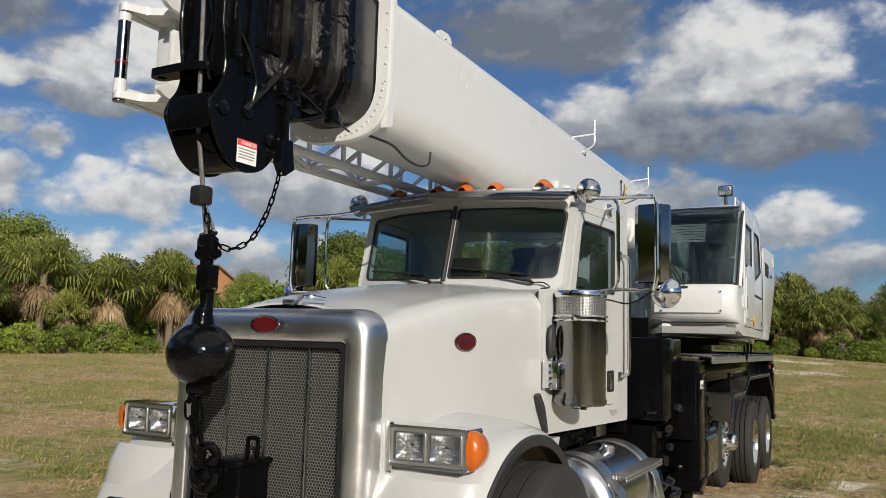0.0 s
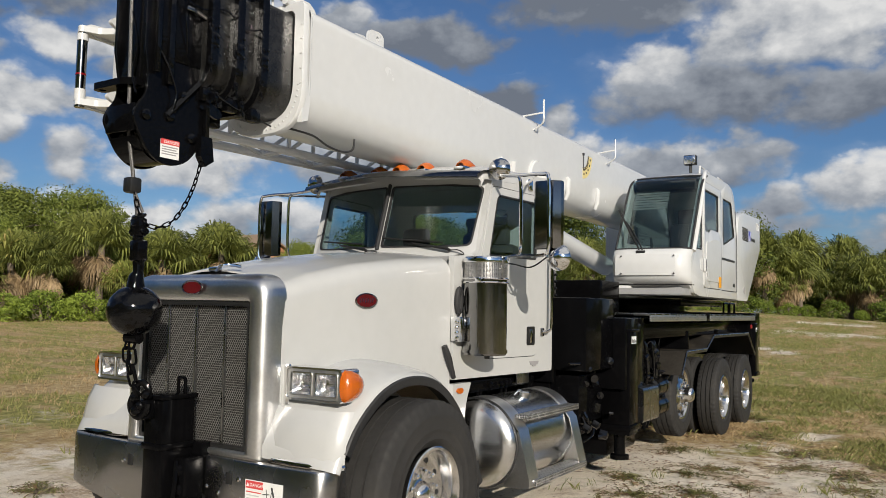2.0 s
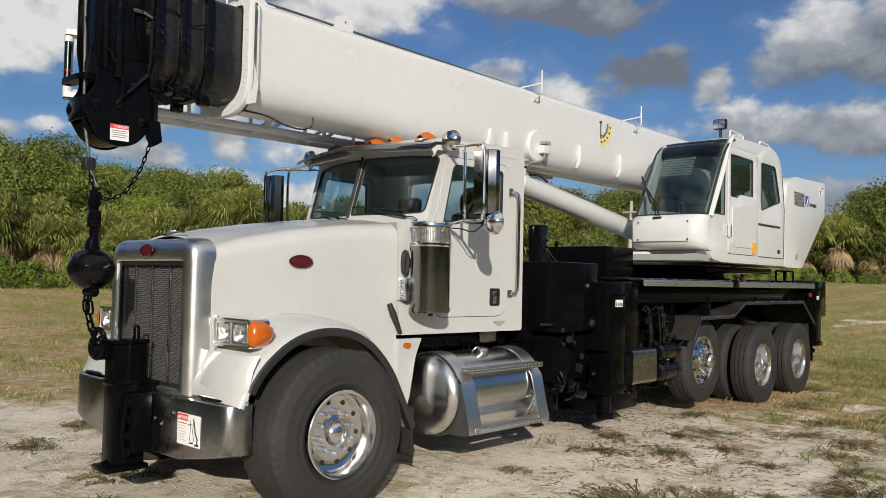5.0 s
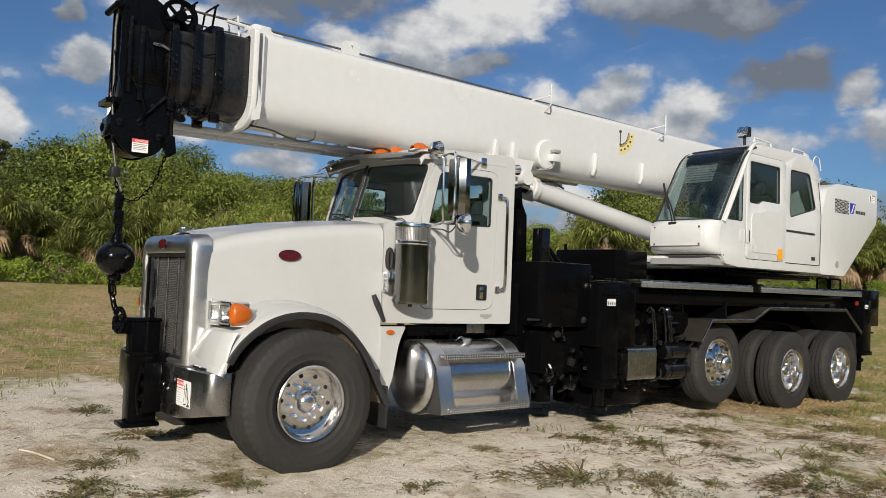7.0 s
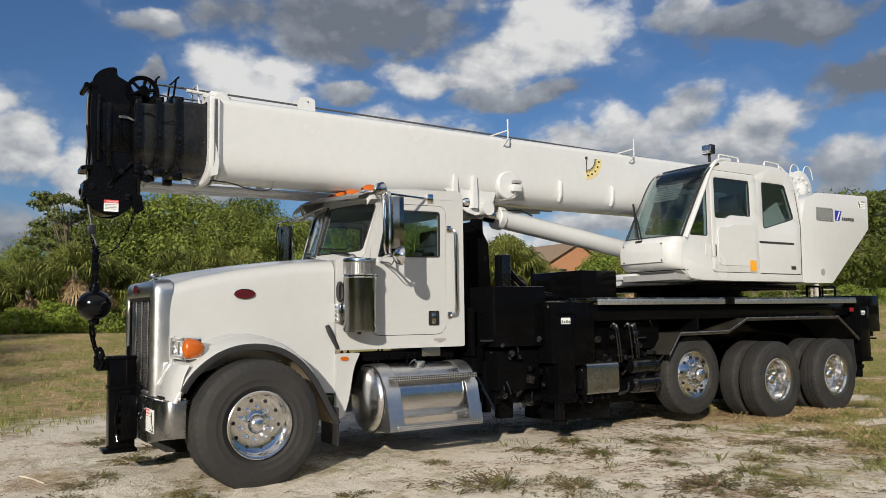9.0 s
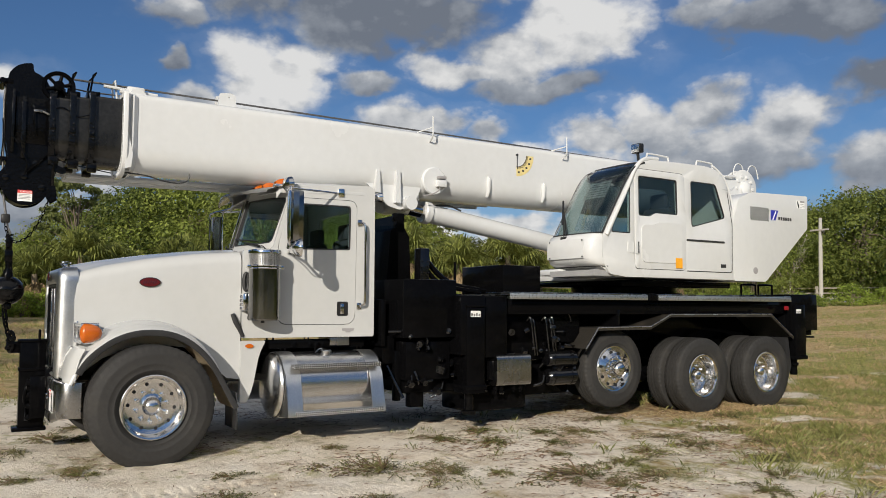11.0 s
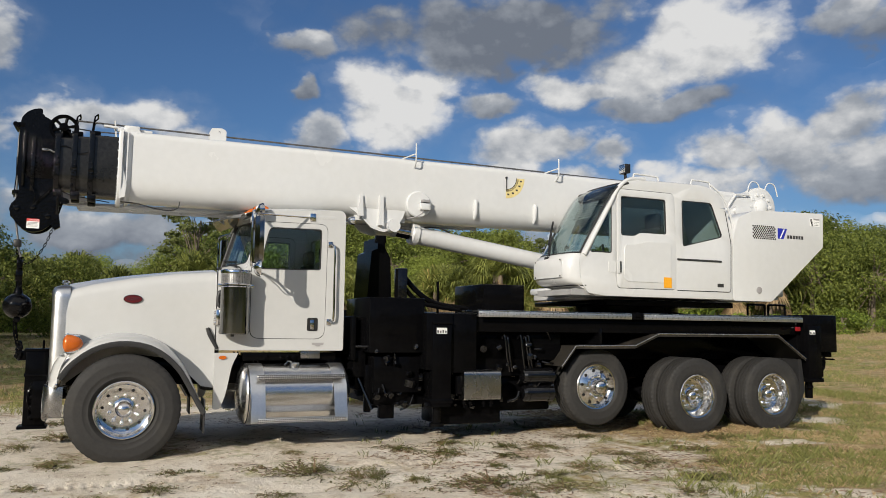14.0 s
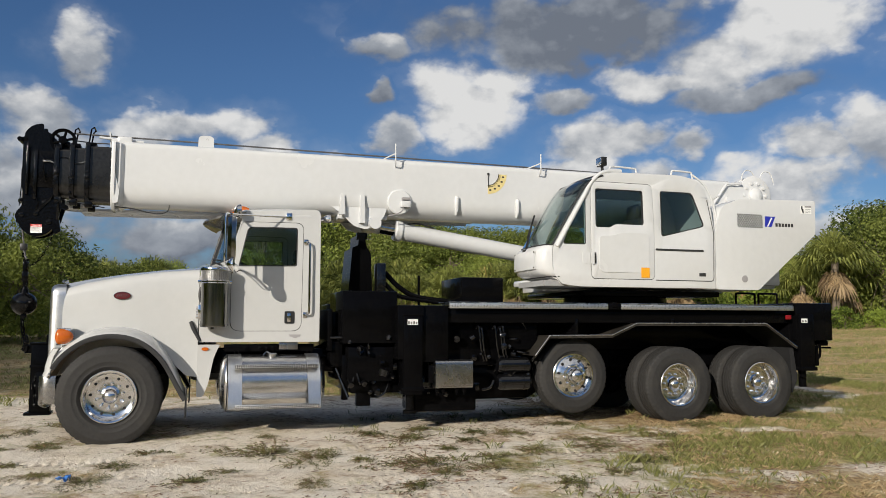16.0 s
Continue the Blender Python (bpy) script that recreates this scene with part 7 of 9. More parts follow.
# rope guides on the black sections
bm = fresh()
for y, z in ((2.98, 3.61), (3.17, 3.635)):
    tube(bm, [(X0 - 0.12, y, z - 0.02), (X0 - 0.12, y + 0.03, z + 0.21), (X0 - 0.10, y + 0.06, z + 0.24), (X0 + 0.10, y + 0.06, z + 0.24), (X0 + 0.12, y + 0.03, z + 0.21), (X0 + 0.12, y, z - 0.02)], 0.010, 6)
    box(bm, X0 - 0.16, X0 + 0.16, y - 0.02, y + 0.10, z - 0.05, z + 0.03, 0.01)
part("rope_guide", bm, BLACK_SMOOTH, boom)
bm = fresh()
tube(bm, [(X0 - 0.10, 3.44, 3.62), (X0 - 0.10, 3.42, 3.82), (X0 + 0.10, 3.42, 3.82), (X0 + 0.10, 3.44, 3.62)], 0.010, 6)
box(bm, X0 + 0.10, X0 + 0.22, 3.52, 3.70, 3.62, 3.76, 0.02)
tube(bm, [(X0 + 0.14, 3.30, 3.74), (X0 + 0.15, 3.84, 3.71)], 0.018, 8)
tube(bm, [(X0 + 0.20, 3.45, 3.70), (X0 + 0.20, 3.75, 3.66)], 0.030, 8)
prism(bm, round_poly([(3.54, 3.58), (3.74, 3.58), (3.70, 3.70), (3.62, 3.74), (3.56, 3.72)], 0.03), side(X0 + 0.25), 0, 0.03)
part("rope_bracket", bm, WHITE, boom, "white bracket on the boom end")
# lug on top of the boom
bm = fresh()
for u in (0.08, -0.08):
    outline = round_poly([(4.52, 3.60), (4.72, 3.60), (4.72, 3.84), (4.67, 3.87), (4.54, 3.86), (4.52, 3.82)], [0, 0, 0.02, 0.03, 0.03, 0.02])
    hole = [(4.635 + 0.018 * math.cos(a), 3.81 + 0.018 * math.sin(a)) for a in [2 * math.pi * k / 14 for k in range(14)]]
    plate(bm, outline, [hole], side(X0 + u + 0.02), 0.03)
part("boom_lug", bm, WHITE, boom, "white twin lug plate")
bm = fresh()
for y in (7.17, 9.40):
    tube(bm, smooth_path([(ux(1, 0.42), y, 3.87), (ux(1, 0.42), y, 3.72), (ux(1, 0.42), y, 3.64), (ux(1, 0.38), y + 0.01, 3.60), (ux(1, 0.28), y + 0.03, 3.56)], 3), 0.010, 6)
    tube(bm, [(ux(1, 0.22), y - 0.13, 3.68), (ux(1, 0.42), y, 3.73)], 0.009, 6)
    tube(bm, [(ux(-1, 0.20), y - 0.18, 3.68), (ux(-1, 0.20), y - 0.18, 3.76)], 0.010, 6)
split_parts("hose_hook", bm, WHITE, boom)
for y in (8.12, 9.07):
    bm = fresh()
    tube(bm, [(ux(1, 0.295), y, 3.19), (ux(1, 0.31), y, 3.16), (ux(1, 0.305), y - 0.005, 3.00), (ux(1, 0.275), y - 0.01, 2.92)], [0.018, 0.03, 0.032, 0.02], 10)
    part("boom_bracket", bm, WHITE, boom)
# boom angle scale
bm = fresh()
pts = [(8.60 + 0.30 * math.cos(a), 3.55 - 0.30 * math.sin(a)) for a in [math.pi / 2 * k / 12 for k in range(13)]] + [(8.60 + 0.17 * math.cos(a), 3.55 - 0.17 * math.sin(a)) for a in [math.pi / 2 * k / 12 for k in range(12, -1, -1)]]
prism(bm, pts, side(ux(1, BW) + 0.003), 0, 0.003)
part("angle_scale", bm, YELLOW, boom, "faded yellow boom angle scale", 0)
bm = fresh()
for k in range(19):
    a = math.pi / 2 * (k + 0.5) / 19
    r0, r1 = 0.18, 0.205
    tube(bm, [(ux(1, BW) + 0.004, 8.60 + r0 * math.cos(a), 3.55 - r0 * math.sin(a)), (ux(1, BW) + 0.004, 8.60 + r1 * math.cos(a), 3.55 - r1 * math.sin(a))], 0.0032, 5)
for k in range(5):
    a = math.pi / 2 * (k + 0.5) / 5
    p = (ux(1, BW), 8.60 + 0.245 * math.cos(a), 3.55 - 0.245 * math.sin(a))
    box(bm, p[0] + 0.003, p[0] + 0.005, p[1] - 0.016, p[1] + 0.016, p[2] - 0.012, p[2] + 0.012)
tube(bm, [(ux(1, BW) + 0.004, 8.60 + 0.172 * math.cos(a), 3.55 - 0.172 * math.sin(a)) for a in [math.pi / 2 * k / 12 for k in range(13)]], 0.005, 5)
lathe(bm, [(0.016, 0), (0.016, 0.02), (0, 0.02)], (ux(1, BW), 8.605, 3.545), (1, 0, 0), 12)
tube(bm, [(ux(1, BW) + 0.012, 8.605, 3.545), (ux(1, BW) + 0.012, 8.605, 3.35)], 0.006, 6)
part("scale_print", bm, INK, boom, "", 0)
# lift cylinder foot plates and cylinder
bm = fresh()
for s in (1, -1):
    off = 0.0 if s > 0 else 0.03
    prism(bm, round_poly([(6.16, 3.06), (6.45, 2.86), (6.62, 2.70), (6.78, 2.66), (6.95, 2.72), (7.05, 2.86), (7.10, 3.0)], 0.03), side(ux(s, 0.26) + off), 0, 0.03)
    prism(bm, [(6.69, 2.74), (6.76, 2.74), (6.75, 3.14), (6.70, 3.14)], side(ux(s, 0.33) + off), 0, 0.07)
    prism(bm, [(6.40, 2.85), (6.48, 2.85), (6.47, 3.13), (6.43, 3.13)], side(ux(s, 0.32) + off), 0, 0.05)
box(bm, X0 - 0.22, X0 + 0.22, 6.4, 7.1, 2.80, 2.88, 0.02)
part("cylinder_bracket", bm, WHITE, boom, "white lift cylinder bracket below the boom")
bm = fresh()
lathe(bm, [(0.18, 0.0), (0.18, 0.07), (0.165, 0.085), (0.0, 0.09)], (ux(1, 0.24), 7.26, 3.06), (1, 0, 0), 32)
box(bm, ux(1, 0.30), ux(1, 0.40), 7.26, 7.40, 2.98, 3.07, 0.01)
part("cable_reel", bm, WHITE, boom, "white cable reel housing")
bm = fresh()
box(bm, ux(1, 0.335), ux(1, 0.402), 7.28, 7.39, 3.085, 3.12, 0.004)
tube(bm, smooth_path([(ux(1, 0.38), 7.30, 2.98), (ux(1, 0.38), 7.28, 2.93), (ux(1, 0.34), 7.20, 2.88), (ux(1, 0.30), 7.1, 2.86)]), 0.008, 6)
part("reel_fittings", bm, INK_GREY, boom)
bm = fresh()
A, B = Vector((X0, 6.90, 2.745)), Vector((X0, 10.2, 2.265))
dv = (B - A).normalized()
lathe(bm, [(0.0, -0.17), (0.10, -0.17), (0.105, -0.13), (0.105, 0.13), (0.10, 0.17), (0.0, 0.17)], A, (1, 0, 0), 32)
tube(bm, [A + dv * 0.05, A + dv * 0.14], 0.095, 24)
for s in (1, -1):
    lathe(bm, [(0.0, 0.19), (0.085, 0.19), (0.09, 0.0)], A + Vector((0.17 * s, 0, 0)) - Vector((0.0, 0, 0)), (s, 0, 0), 24)
q = A + dv * 0.36
tube(bm, [q, q + dv * 0.02, q + dv * 0.02, q + dv * 0.10, q + dv * 0.10, q + dv * 0.16, B], [0.135, 0.15, 0.15, 0.15, 0.128, 0.125, 0.125], 36)
lift = part("lift_cylinder", bm, WHITE, truck, "white hydraulic boom lift cylinder", 40)
bm = fresh()
tube(bm, [A + dv * 0.1, A + dv * 0.4], 0.088, 32)
part("piston_rod", bm, STAINLESS, lift, "bare steel piston rod")
bm = fresh()
tube(bm, smooth_path([A + dv * 0.55 + Vector((0.05, 0, 0.12)), A + dv * 0.75 + Vector((0.06, 0, 0.155)), A + dv * 0.95 + Vector((0.05, 0, 0.13))]), 0.012, 6)
part("cylinder_hose", bm, TRIM, lift)

# boom head
HEAD = [(2.42, 3.10), (2.42, 3.66), (2.44, 3.76), (2.50, 3.83), (2.57, 3.865), (2.645, 3.875), (2.65, 3.79), (2.70, 3.77), (2.76, 3.735), (2.80, 3.66), (2.87, 3.60), (2.87, 2.90), (2.90, 2.84), (2.85, 2.66), (2.82, 2.56), (2.74, 2.47), (2.65, 2.435), (2.55, 2.44), (2.46, 2.50), (2.40, 2.60), (2.36, 2.68), (2.38, 2.74), (2.44, 2.82), (2.45, 2.92)]
HEAD = round_poly(HEAD, [0.0] + [0.03] * 9 + [0.02, 0.02, 0.04] + [0.09] * 7 + [0.05] * 4, 3)
bm = fresh()
for x in (-2.562, -2.83):
    prism(bm, HEAD, side(x), 0, 0.022)
box(bm, -2.84, -2.575, 2.45, 2.86, 2.86, 3.60, 0.01)
box(bm, -2.90, -2.55, 2.50, 2.84, 3.05, 3.52, 0.015)
soften(bm, 0.004, 1, 60)
head = part("boom_head", bm, BLACK, truck, "glossy black boom head with sheaves")
bm = fresh()
box(bm, -2.562, -2.520, 2.47, 2.50, 2.95, 3.58, 0.008)
box(bm, -2.562, -2.525, 2.84, 2.87, 2.62, 3.60, 0.006)
box(bm, -2.562, -2.53, 2.56, 2.60, 2.90, 3.52, 0.006)
tube(bm, [(-2.552, 2.86, 3.02), (-2.552, 2.58, 2.72)], 0.020, 4)
prism(bm, round_poly([(2.84, 2.88), (2.97, 2.83), (2.98, 2.79), (2.94, 2.77), (2.80, 2.82)], 0.02), side(-2.545), 0, 0.02)
tube(bm, smooth_path([(-2.55, 2.70, 3.38), (-2.52, 2.66, 3.34), (-2.53, 2.68, 3.22), (-2.55, 2.70, 3.12)]), 0.006, 6)
for z in (2.86, 3.01, 3.14, 3.28, 3.5):
    lathe(bm, [(0.018, 0), (0.018, 0.02), (0.012, 0.03), (0, 0.032)], (-2.54, 2.85, z), (1, 0, 0), 8)
for y, z in ((2.44, 2.70), (2.60, 2.72), (2.76, 2.62), (2.70, 2.86)):
    lathe(bm, [(0.03, 0), (0.03, 0.015), (0.015, 0.02), (0, 0.02)], (-2.562, y, z), (1, 0, 0), 12)
split_parts("head_rib", bm, LUMPY, head)
bm = fresh()
box(bm, -2.535, -2.52, 2.665, 2.74, 3.375, 3.40, 0.004)
tube(bm, [(-2.53, 2.74, 3.39), (-2.51, 2.80, 3.36)], 0.010, 6)
part("grease_fittings", bm, ALU_DULL, head)
bm = fresh()
for x in (-2.63, -2.70, -2.77):
    lathe(bm, [(0.06, -0.028), (0.155, -0.028), (0.165, -0.022), (0.145, -0.008), (0.145, 0.008), (0.165, 0.022), (0.155, 0.028), (0.06, 0.028)], (x, 2.60, 2.64), (1, 0, 0), 40)
split_parts("lower_sheave", bm, BLACK, head)
bm = fresh()
box(bm, -2.835, -2.58, 2.375, 2.40, 2.60, 2.76, 0.01)
skin(bm, [[(x, 2.60 + 0.205 * math.cos(a), 2.65 + 0.205 * math.sin(a)) for a in [math.radians(200 + 130 * k / 14) for k in range(15)]] for x in (-2.83, -2.60)])
part("sheave_guard", bm, BLACK_SMOOTH, head)
bm = fresh()
tube(bm, [(-2.86, 2.38, 3.66), (-2.54, 2.38, 3.66)], 0.028, 14)
box(bm, -2.60, -2.56, 2.36, 2.48, 3.63, 3.69, 0.01)
hole = [(-2.915 + 0.022 * math.cos(a), 2.40 + 0.022 * math.sin(a)) for a in [2 * math.pi * k / 16 for k in range(16)]]
plate(bm, round_poly([(-2.97, 2.365), (-2.70, 2.365), (-2.62, 2.40), (-2.62, 2.47), (-2.97, 2.445)], [0.038, 0.005, 0.005, 0.005, 0.038], 6), [hole], lambda a, b, d: Vector((a, b, 2.875 + d)), 0.04)
split_parts("jib_pin", bm, BLACK_SMOOTH, head, "black jib connection pins")
# idler sheave behind the head
bm = fresh()
lathe(bm, [(0.118, -0.012), (0.125, -0.02), (0.155, -0.025), (0.158, -0.012), (0.14, 0.0), (0.158, 0.012), (0.155, 0.025), (0.125, 0.02), (0.118, 0.012)], (-2.56, 2.88, 3.665), (1, 0, 0), 40, closed=True)
lathe(bm, [(0.0, -0.05), (0.05, -0.05), (0.05, 0.06), (0.0, 0.065)], (-2.56, 2.88, 3.665), (1, 0, 0), 20)
split_parts("idler_sheave", bm, BLACK_SMOOTH, head, "black spoked idler sheave")
for k in range(6):
    a = 2 * math.pi * k / 6 + 0.3
    bm = fresh()
    tube(bm, [(-2.56, 2.88 + 0.04 * math.cos(a), 3.665 + 0.04 * math.sin(a)), (-2.56, 2.88 + 0.125 * math.cos(a), 3.665 + 0.125 * math.sin(a))], 0.017, 8)
    part("sheave_spoke", bm, BLACK_SMOOTH, head)
bm = fresh()
box(bm, -2.66, -2.60, 2.84, 2.95, 3.50, 3.67, 0.01)
part("sheave_bracket", bm, BLACK_SMOOTH, head)
# cables draped over the head and sections
for pts in ([(-2.55, 2.62, 3.50), (-2.50, 2.66, 3.42), (-2.49, 2.76, 3.40), (-2.47, 2.92, 3.44), (-2.45, 3.05, 3.36), (-2.42, 3.2, 3.40)], [(-2.55, 2.86, 2.95), (-2.50, 2.92, 2.90), (-2.50, 3.02, 2.87), (-2.52, 3.15, 2.855), (-2.55, 3.40, 2.825)], [(-2.55, 2.50, 3.10), (-2.53, 2.56, 3.0), (-2.53, 2.62, 2.86), (-2.54, 2.60, 2.74)], [(-2.66, 2.40, 3.30), (-2.62, 2.41, 3.1), (-2.64, 2.40, 2.95), (-2.60, 2.40, 2.82)]):
    bm = fresh()
    tube(bm, smooth_path(pts, 5), 0.006, 6)
    part("cable", bm, LUMPY, head)
for y, z, u in ((2.80, 3.10, 0.212), (2.80, 3.30, 0.212), (2.98, 3.18, 0.244), (2.99, 2.98, 0.236), (3.17, 3.25, 0.272), (3.17, 3.02, 0.268), (2.88, 2.90, 0.19), (3.06, 2.88, 0.22)):
    bm = fresh()
    box(bm, ux(1, u), ux(1, u + 0.016), y - 0.014, y + 0.014, z - 0.028, z + 0.028, 0.004)
    lathe(bm, [(0.010, 0), (0.010, 0.012), (0.005, 0.017), (0, 0.018)], (ux(1, u + 0.014), y, z + 0.01), (1, 0, 0), 8)
    tube(bm, [(ux(1, u + 0.01), y, z - 0.025), (ux(1, u + 0.018), y + 0.008, z - 0.07)], 0.005, 6)
    part("slide_pad", bm, LUMPY, boom)
bm = fresh()
box(bm, -2.561, -2.559, 2.55, 2.68, 2.475, 2.585)
part("danger_sticker", bm, PAPER, head, "white danger sticker with red header", 0)
bm = fresh()
box(bm, -2.559, -2.5575, 2.55, 2.68, 2.555, 2.585)
part("sticker_header", bm, SIGN_RED, head, "", 0)
bm = fresh()
for i in range(4):
    box(bm, -2.559, -2.558, 2.56, 2.67 - 0.01 * (i % 2), 2.538 - 0.014 * i, 2.544 - 0.014 * i)
part("sticker_print", bm, INK_GREY, head, "", 0)
part("danger_lettering", word_mesh("DANGER", 0.026, pose(-2.5565, 2.572, 2.561, 90, 0, 90)), PAPER, head, "", 0)

# stowed lattice jib on the far side of the boom
bm = fresh()
chords = [((-3.22, 3.05, 2.86), (-3.12, 8.6, 2.92)), ((-3.52, 3.05, 2.86), (-3.40, 8.6, 2.92)), ((-3.22, 3.05, 3.36), (-3.12, 8.6, 3.25)), ((-3.52, 3.05, 3.36), (-3.40, 8.6, 3.25))]
for a, b in chords:
    tube(bm, [a, b], 0.034, 10)
n = 9
for i in range(n):
    t0, t1 = i / n, (i + 1) / n
    for c0, c1 in ((0, 1), (2, 3), (0, 2), (1, 3)):
        p = Vector(chords[c0][0]).lerp(Vector(chords[c0][1]), t0)
        q = Vector(chords[c1][0]).lerp(Vector(chords[c1][1]), t1)
        r2 = Vector(chords[c1][0]).lerp(Vector(chords[c1][1]), t0)
        tube(bm, [p, q], 0.018, 8)
        tube(bm, [p, r2], 0.018, 8)
jib = part("lattice_jib", bm, WHITE, truck, "white lattice jib stowed beside the boom")
bm = fresh()
for z0, z1 in ((3.38, 3.45), (2.90, 2.97)):
    for x in (-3.20, -3.47):
        prism(bm, round_poly([(2.62, z0 + 0.03), (2.66, z1), (3.12, z1 + 0.03), (3.12, z0 - 0.03), (2.68, z0 - 0.005)], 0.03), side(x), 0, 0.03)
    prism(bm, round_poly([(-3.54, 2.62), (-3.46, 2.58), (-3.40, 2.70), (-3.18, 2.80), (-3.14, 3.15), (-3.52, 3.15)], 0.03), lambda a, b, d, z0=z0: Vector((a, b, z0 + d)), 0, 0.04)
box(bm, -3.50, -3.20, 2.86, 3.10, 2.97, 3.40, 0.02)
box(bm, -3.34, -3.30, 2.80, 3.10, 2.96, 3.40, 0.008)
tube(bm, [(-3.49, 2.63, 3.33), (-3.49, 2.63, 3.375)], 0.035, 14)
tube(bm, [(-3.49, 2.63, 2.93), (-3.49, 2.63, 3.01)], 0.035, 14)
part("jib_foot", bm, WHITE, jib, "white jib mounting fork")
bm = fresh()
tube(bm, [(-3.49, 2.63, 2.89), (-3.49, 2.63, 3.37)], 0.032, 14)
part("jib_pin", bm, CANISTER, jib, "dark greasy steel pin with red band")
bm = fresh()
tube(bm, [(-3.49, 2.63, 3.10), (-3.49, 2.63, 3.112)], 0.0335, 14)
part("pin_band", bm, TAIL_RED, jib)
for s in (1,):
    bm = fresh()
    tube(bm, smooth_path([(-2.52, 3.52, 2.84), (-2.46, 3.72, 2.82), (-2.47, 3.90, 2.78), (-2.46, 4.06, 2.765), (-2.45, 4.16, 2.80), (-2.45, 4.18, 2.88)]), 0.008, 6)
    part("loose_cable", bm, TRIM, boom)

# the carrier and its cab stand slightly askew under the boom, and the upper works a little more
SKEW = Matrix.Translation((X0, 7.3, 0)) @ Matrix.Rotation(0.0155, 4, "Z") @ Matrix.Translation((-X0, -7.3, 0))
SLEW = Matrix.Translation((-1.385, 9.3, 0)) @ Matrix.Rotation(0.025, 4, "Z") @ Matrix.Translation((1.385, -9.3, 0))
SWING = Matrix.Translation((X0, 3.0, 0)) @ Matrix.Rotation(0.025, 4, "Z") @ Matrix.Translation((-X0, -3.0, 0))
BOOM = ("boom", "lift_cylinder", "lattice_jib", "hoist_rope")
STRAIGHT = ("boom_head", "front_jack", "bumper", "fender", "headlamp_housing")
UPPER = ("operator_cab", "cab_door", "engine_house", "counterweight")
for ob in truck.children:
    kind = ob.name.split(".")[0]
    if kind not in STRAIGHT:
        ob.matrix_basis = (SLEW if kind in UPPER else SWING if kind in BOOM else SKEW) @ ob.matrix_basis

# ---- hook ball, rope and chains (hang from the boom head) ----
ball = thing("hook_ball", "black overhaul ball with swivel hanging from boom head", "hook ball", (-2.66, 2.49, 1.0))
C = Vector((-2.655, 2.50, 1.592))
bm = fresh()
bmesh.ops.create_uvsphere(bm, u_segments=36, v_segments=22, radius=0.152, matrix=Matrix.Translation(C))
for v in bm.verts:
    v.co.z = C.z + (v.co.z - C.z) * 0.94
part("ball", bm, LUMPY, ball)
bm = fresh()
tube(bm, [C + Vector((0, 0, 0.12)), C + Vector((0, 0, 0.19)), C + Vector((0.01, 0.005, 0.22)), C + Vector((0.01, 0.005, 0.30))], [0.055, 0.042, 0.03, 0.035], 12)
box(bm, C.x - 0.03, C.x + 0.05, C.y - 0.035, C.y + 0.035, C.z + 0.28, C.z + 0.40, 0.012)
box(bm, C.x - 0.045, C.x + 0.045, C.y - 0.03, C.y + 0.03, C.z + 0.42, C.z + 0.53, 0.015)
tube(bm, [C + Vector((-0.06, 0, 0.45)), C + Vector((0.07, 0, 0.45))], 0.02, 10)
tube(bm, [C + Vector((0, 0, 0.38)), C + Vector((0, 0, 0.44))], 0.03, 10)
part("swivel_socket", bm, BLACK, ball)
bm = fresh()
for dy in (0.0,):
    tube(bm, [C + Vector((-0.005, 0, 0.5)), Vector((-2.68, 2.42, 2.62))], 0.011, 8)
    tube(bm, [C + Vector((0.02, 0.01, 0.56)), Vector((-2.655, 2.455, 2.28))], 0.009, 8)
tube(bm, [(-2.68, 2.42, 2.62), (-2.69, 2.405, 3.5), (-2.69, 2.42, 3.70)], 0.011, 8)
part("hoist_rope", bm, WIRE, ball, "steel hoist rope")
bm = fresh()
for z in (0.50, 0.54):
    tube(bm, [C + Vector((0.035 * math.cos(a), 0.03 * math.sin(a), z + 0.012 * math.sin(a))) for a in [2 * math.pi * k / 14 for k in range(14)]], 0.010, 6, closed=True)
part("rope_clip", bm, BLACK, ball)
wt = thing("limit_weight", "small black anti-two-block weight on the hoist rope", "weight", (-2.67, 2.455, 2.2))
bm = fresh()
box(bm, -2.712, -2.636, 2.42, 2.50, 2.26, 2.35, 0.016)
part("weight_block", bm, PLASTIC, wt)


def link_mesh():
    bm = fresh()
    pts = []
    for k in range(14):
        a = 2 * math.pi * k / 14
        pts.append((0.011 * math.cos(a), 0, 0.012 * math.sin(a) + (0.013 if math.sin(a) >= 0 else -0.013)))
    tube(bm, pts, 0.0042, 6, closed=True)
    return finish("chain_link", bm, BLACK_SMOOTH)


LINK = link_mesh()


def chain(name, label, pts, size, at):
    t = thing(name, label, "chain", at)
    path = smooth_path(pts, 10)
    total = sum((b - a).length for a, b in zip(path, path[1:]))
    step = 0.040 * size
    n = max(2, int(total / step))
    for i in range(n):
        want = (i + 0.5) * total / n
        run = 0.0
        for a, b in zip(path, path[1:]):
            l = (b - a).length
            if run + l >= want:
                p = a.lerp(b, (want - run) / l)
                d = (b - a).normalized()
                break
            run += l
        q = d.to_track_quat("Z", "Y").to_matrix().to_4x4()
        o = new("chain_link", LINK)
        o.parent = t
        o.matrix_parent_inverse = WORLD_OF[t].inverted()
        o.matrix_basis = Matrix.Translation(p) @ q @ pose(0, 0, 0, 0, 0, 90 * (i % 2) + random.uniform(-15, 15)) @ Matrix.Scale(size, 4)
    return t


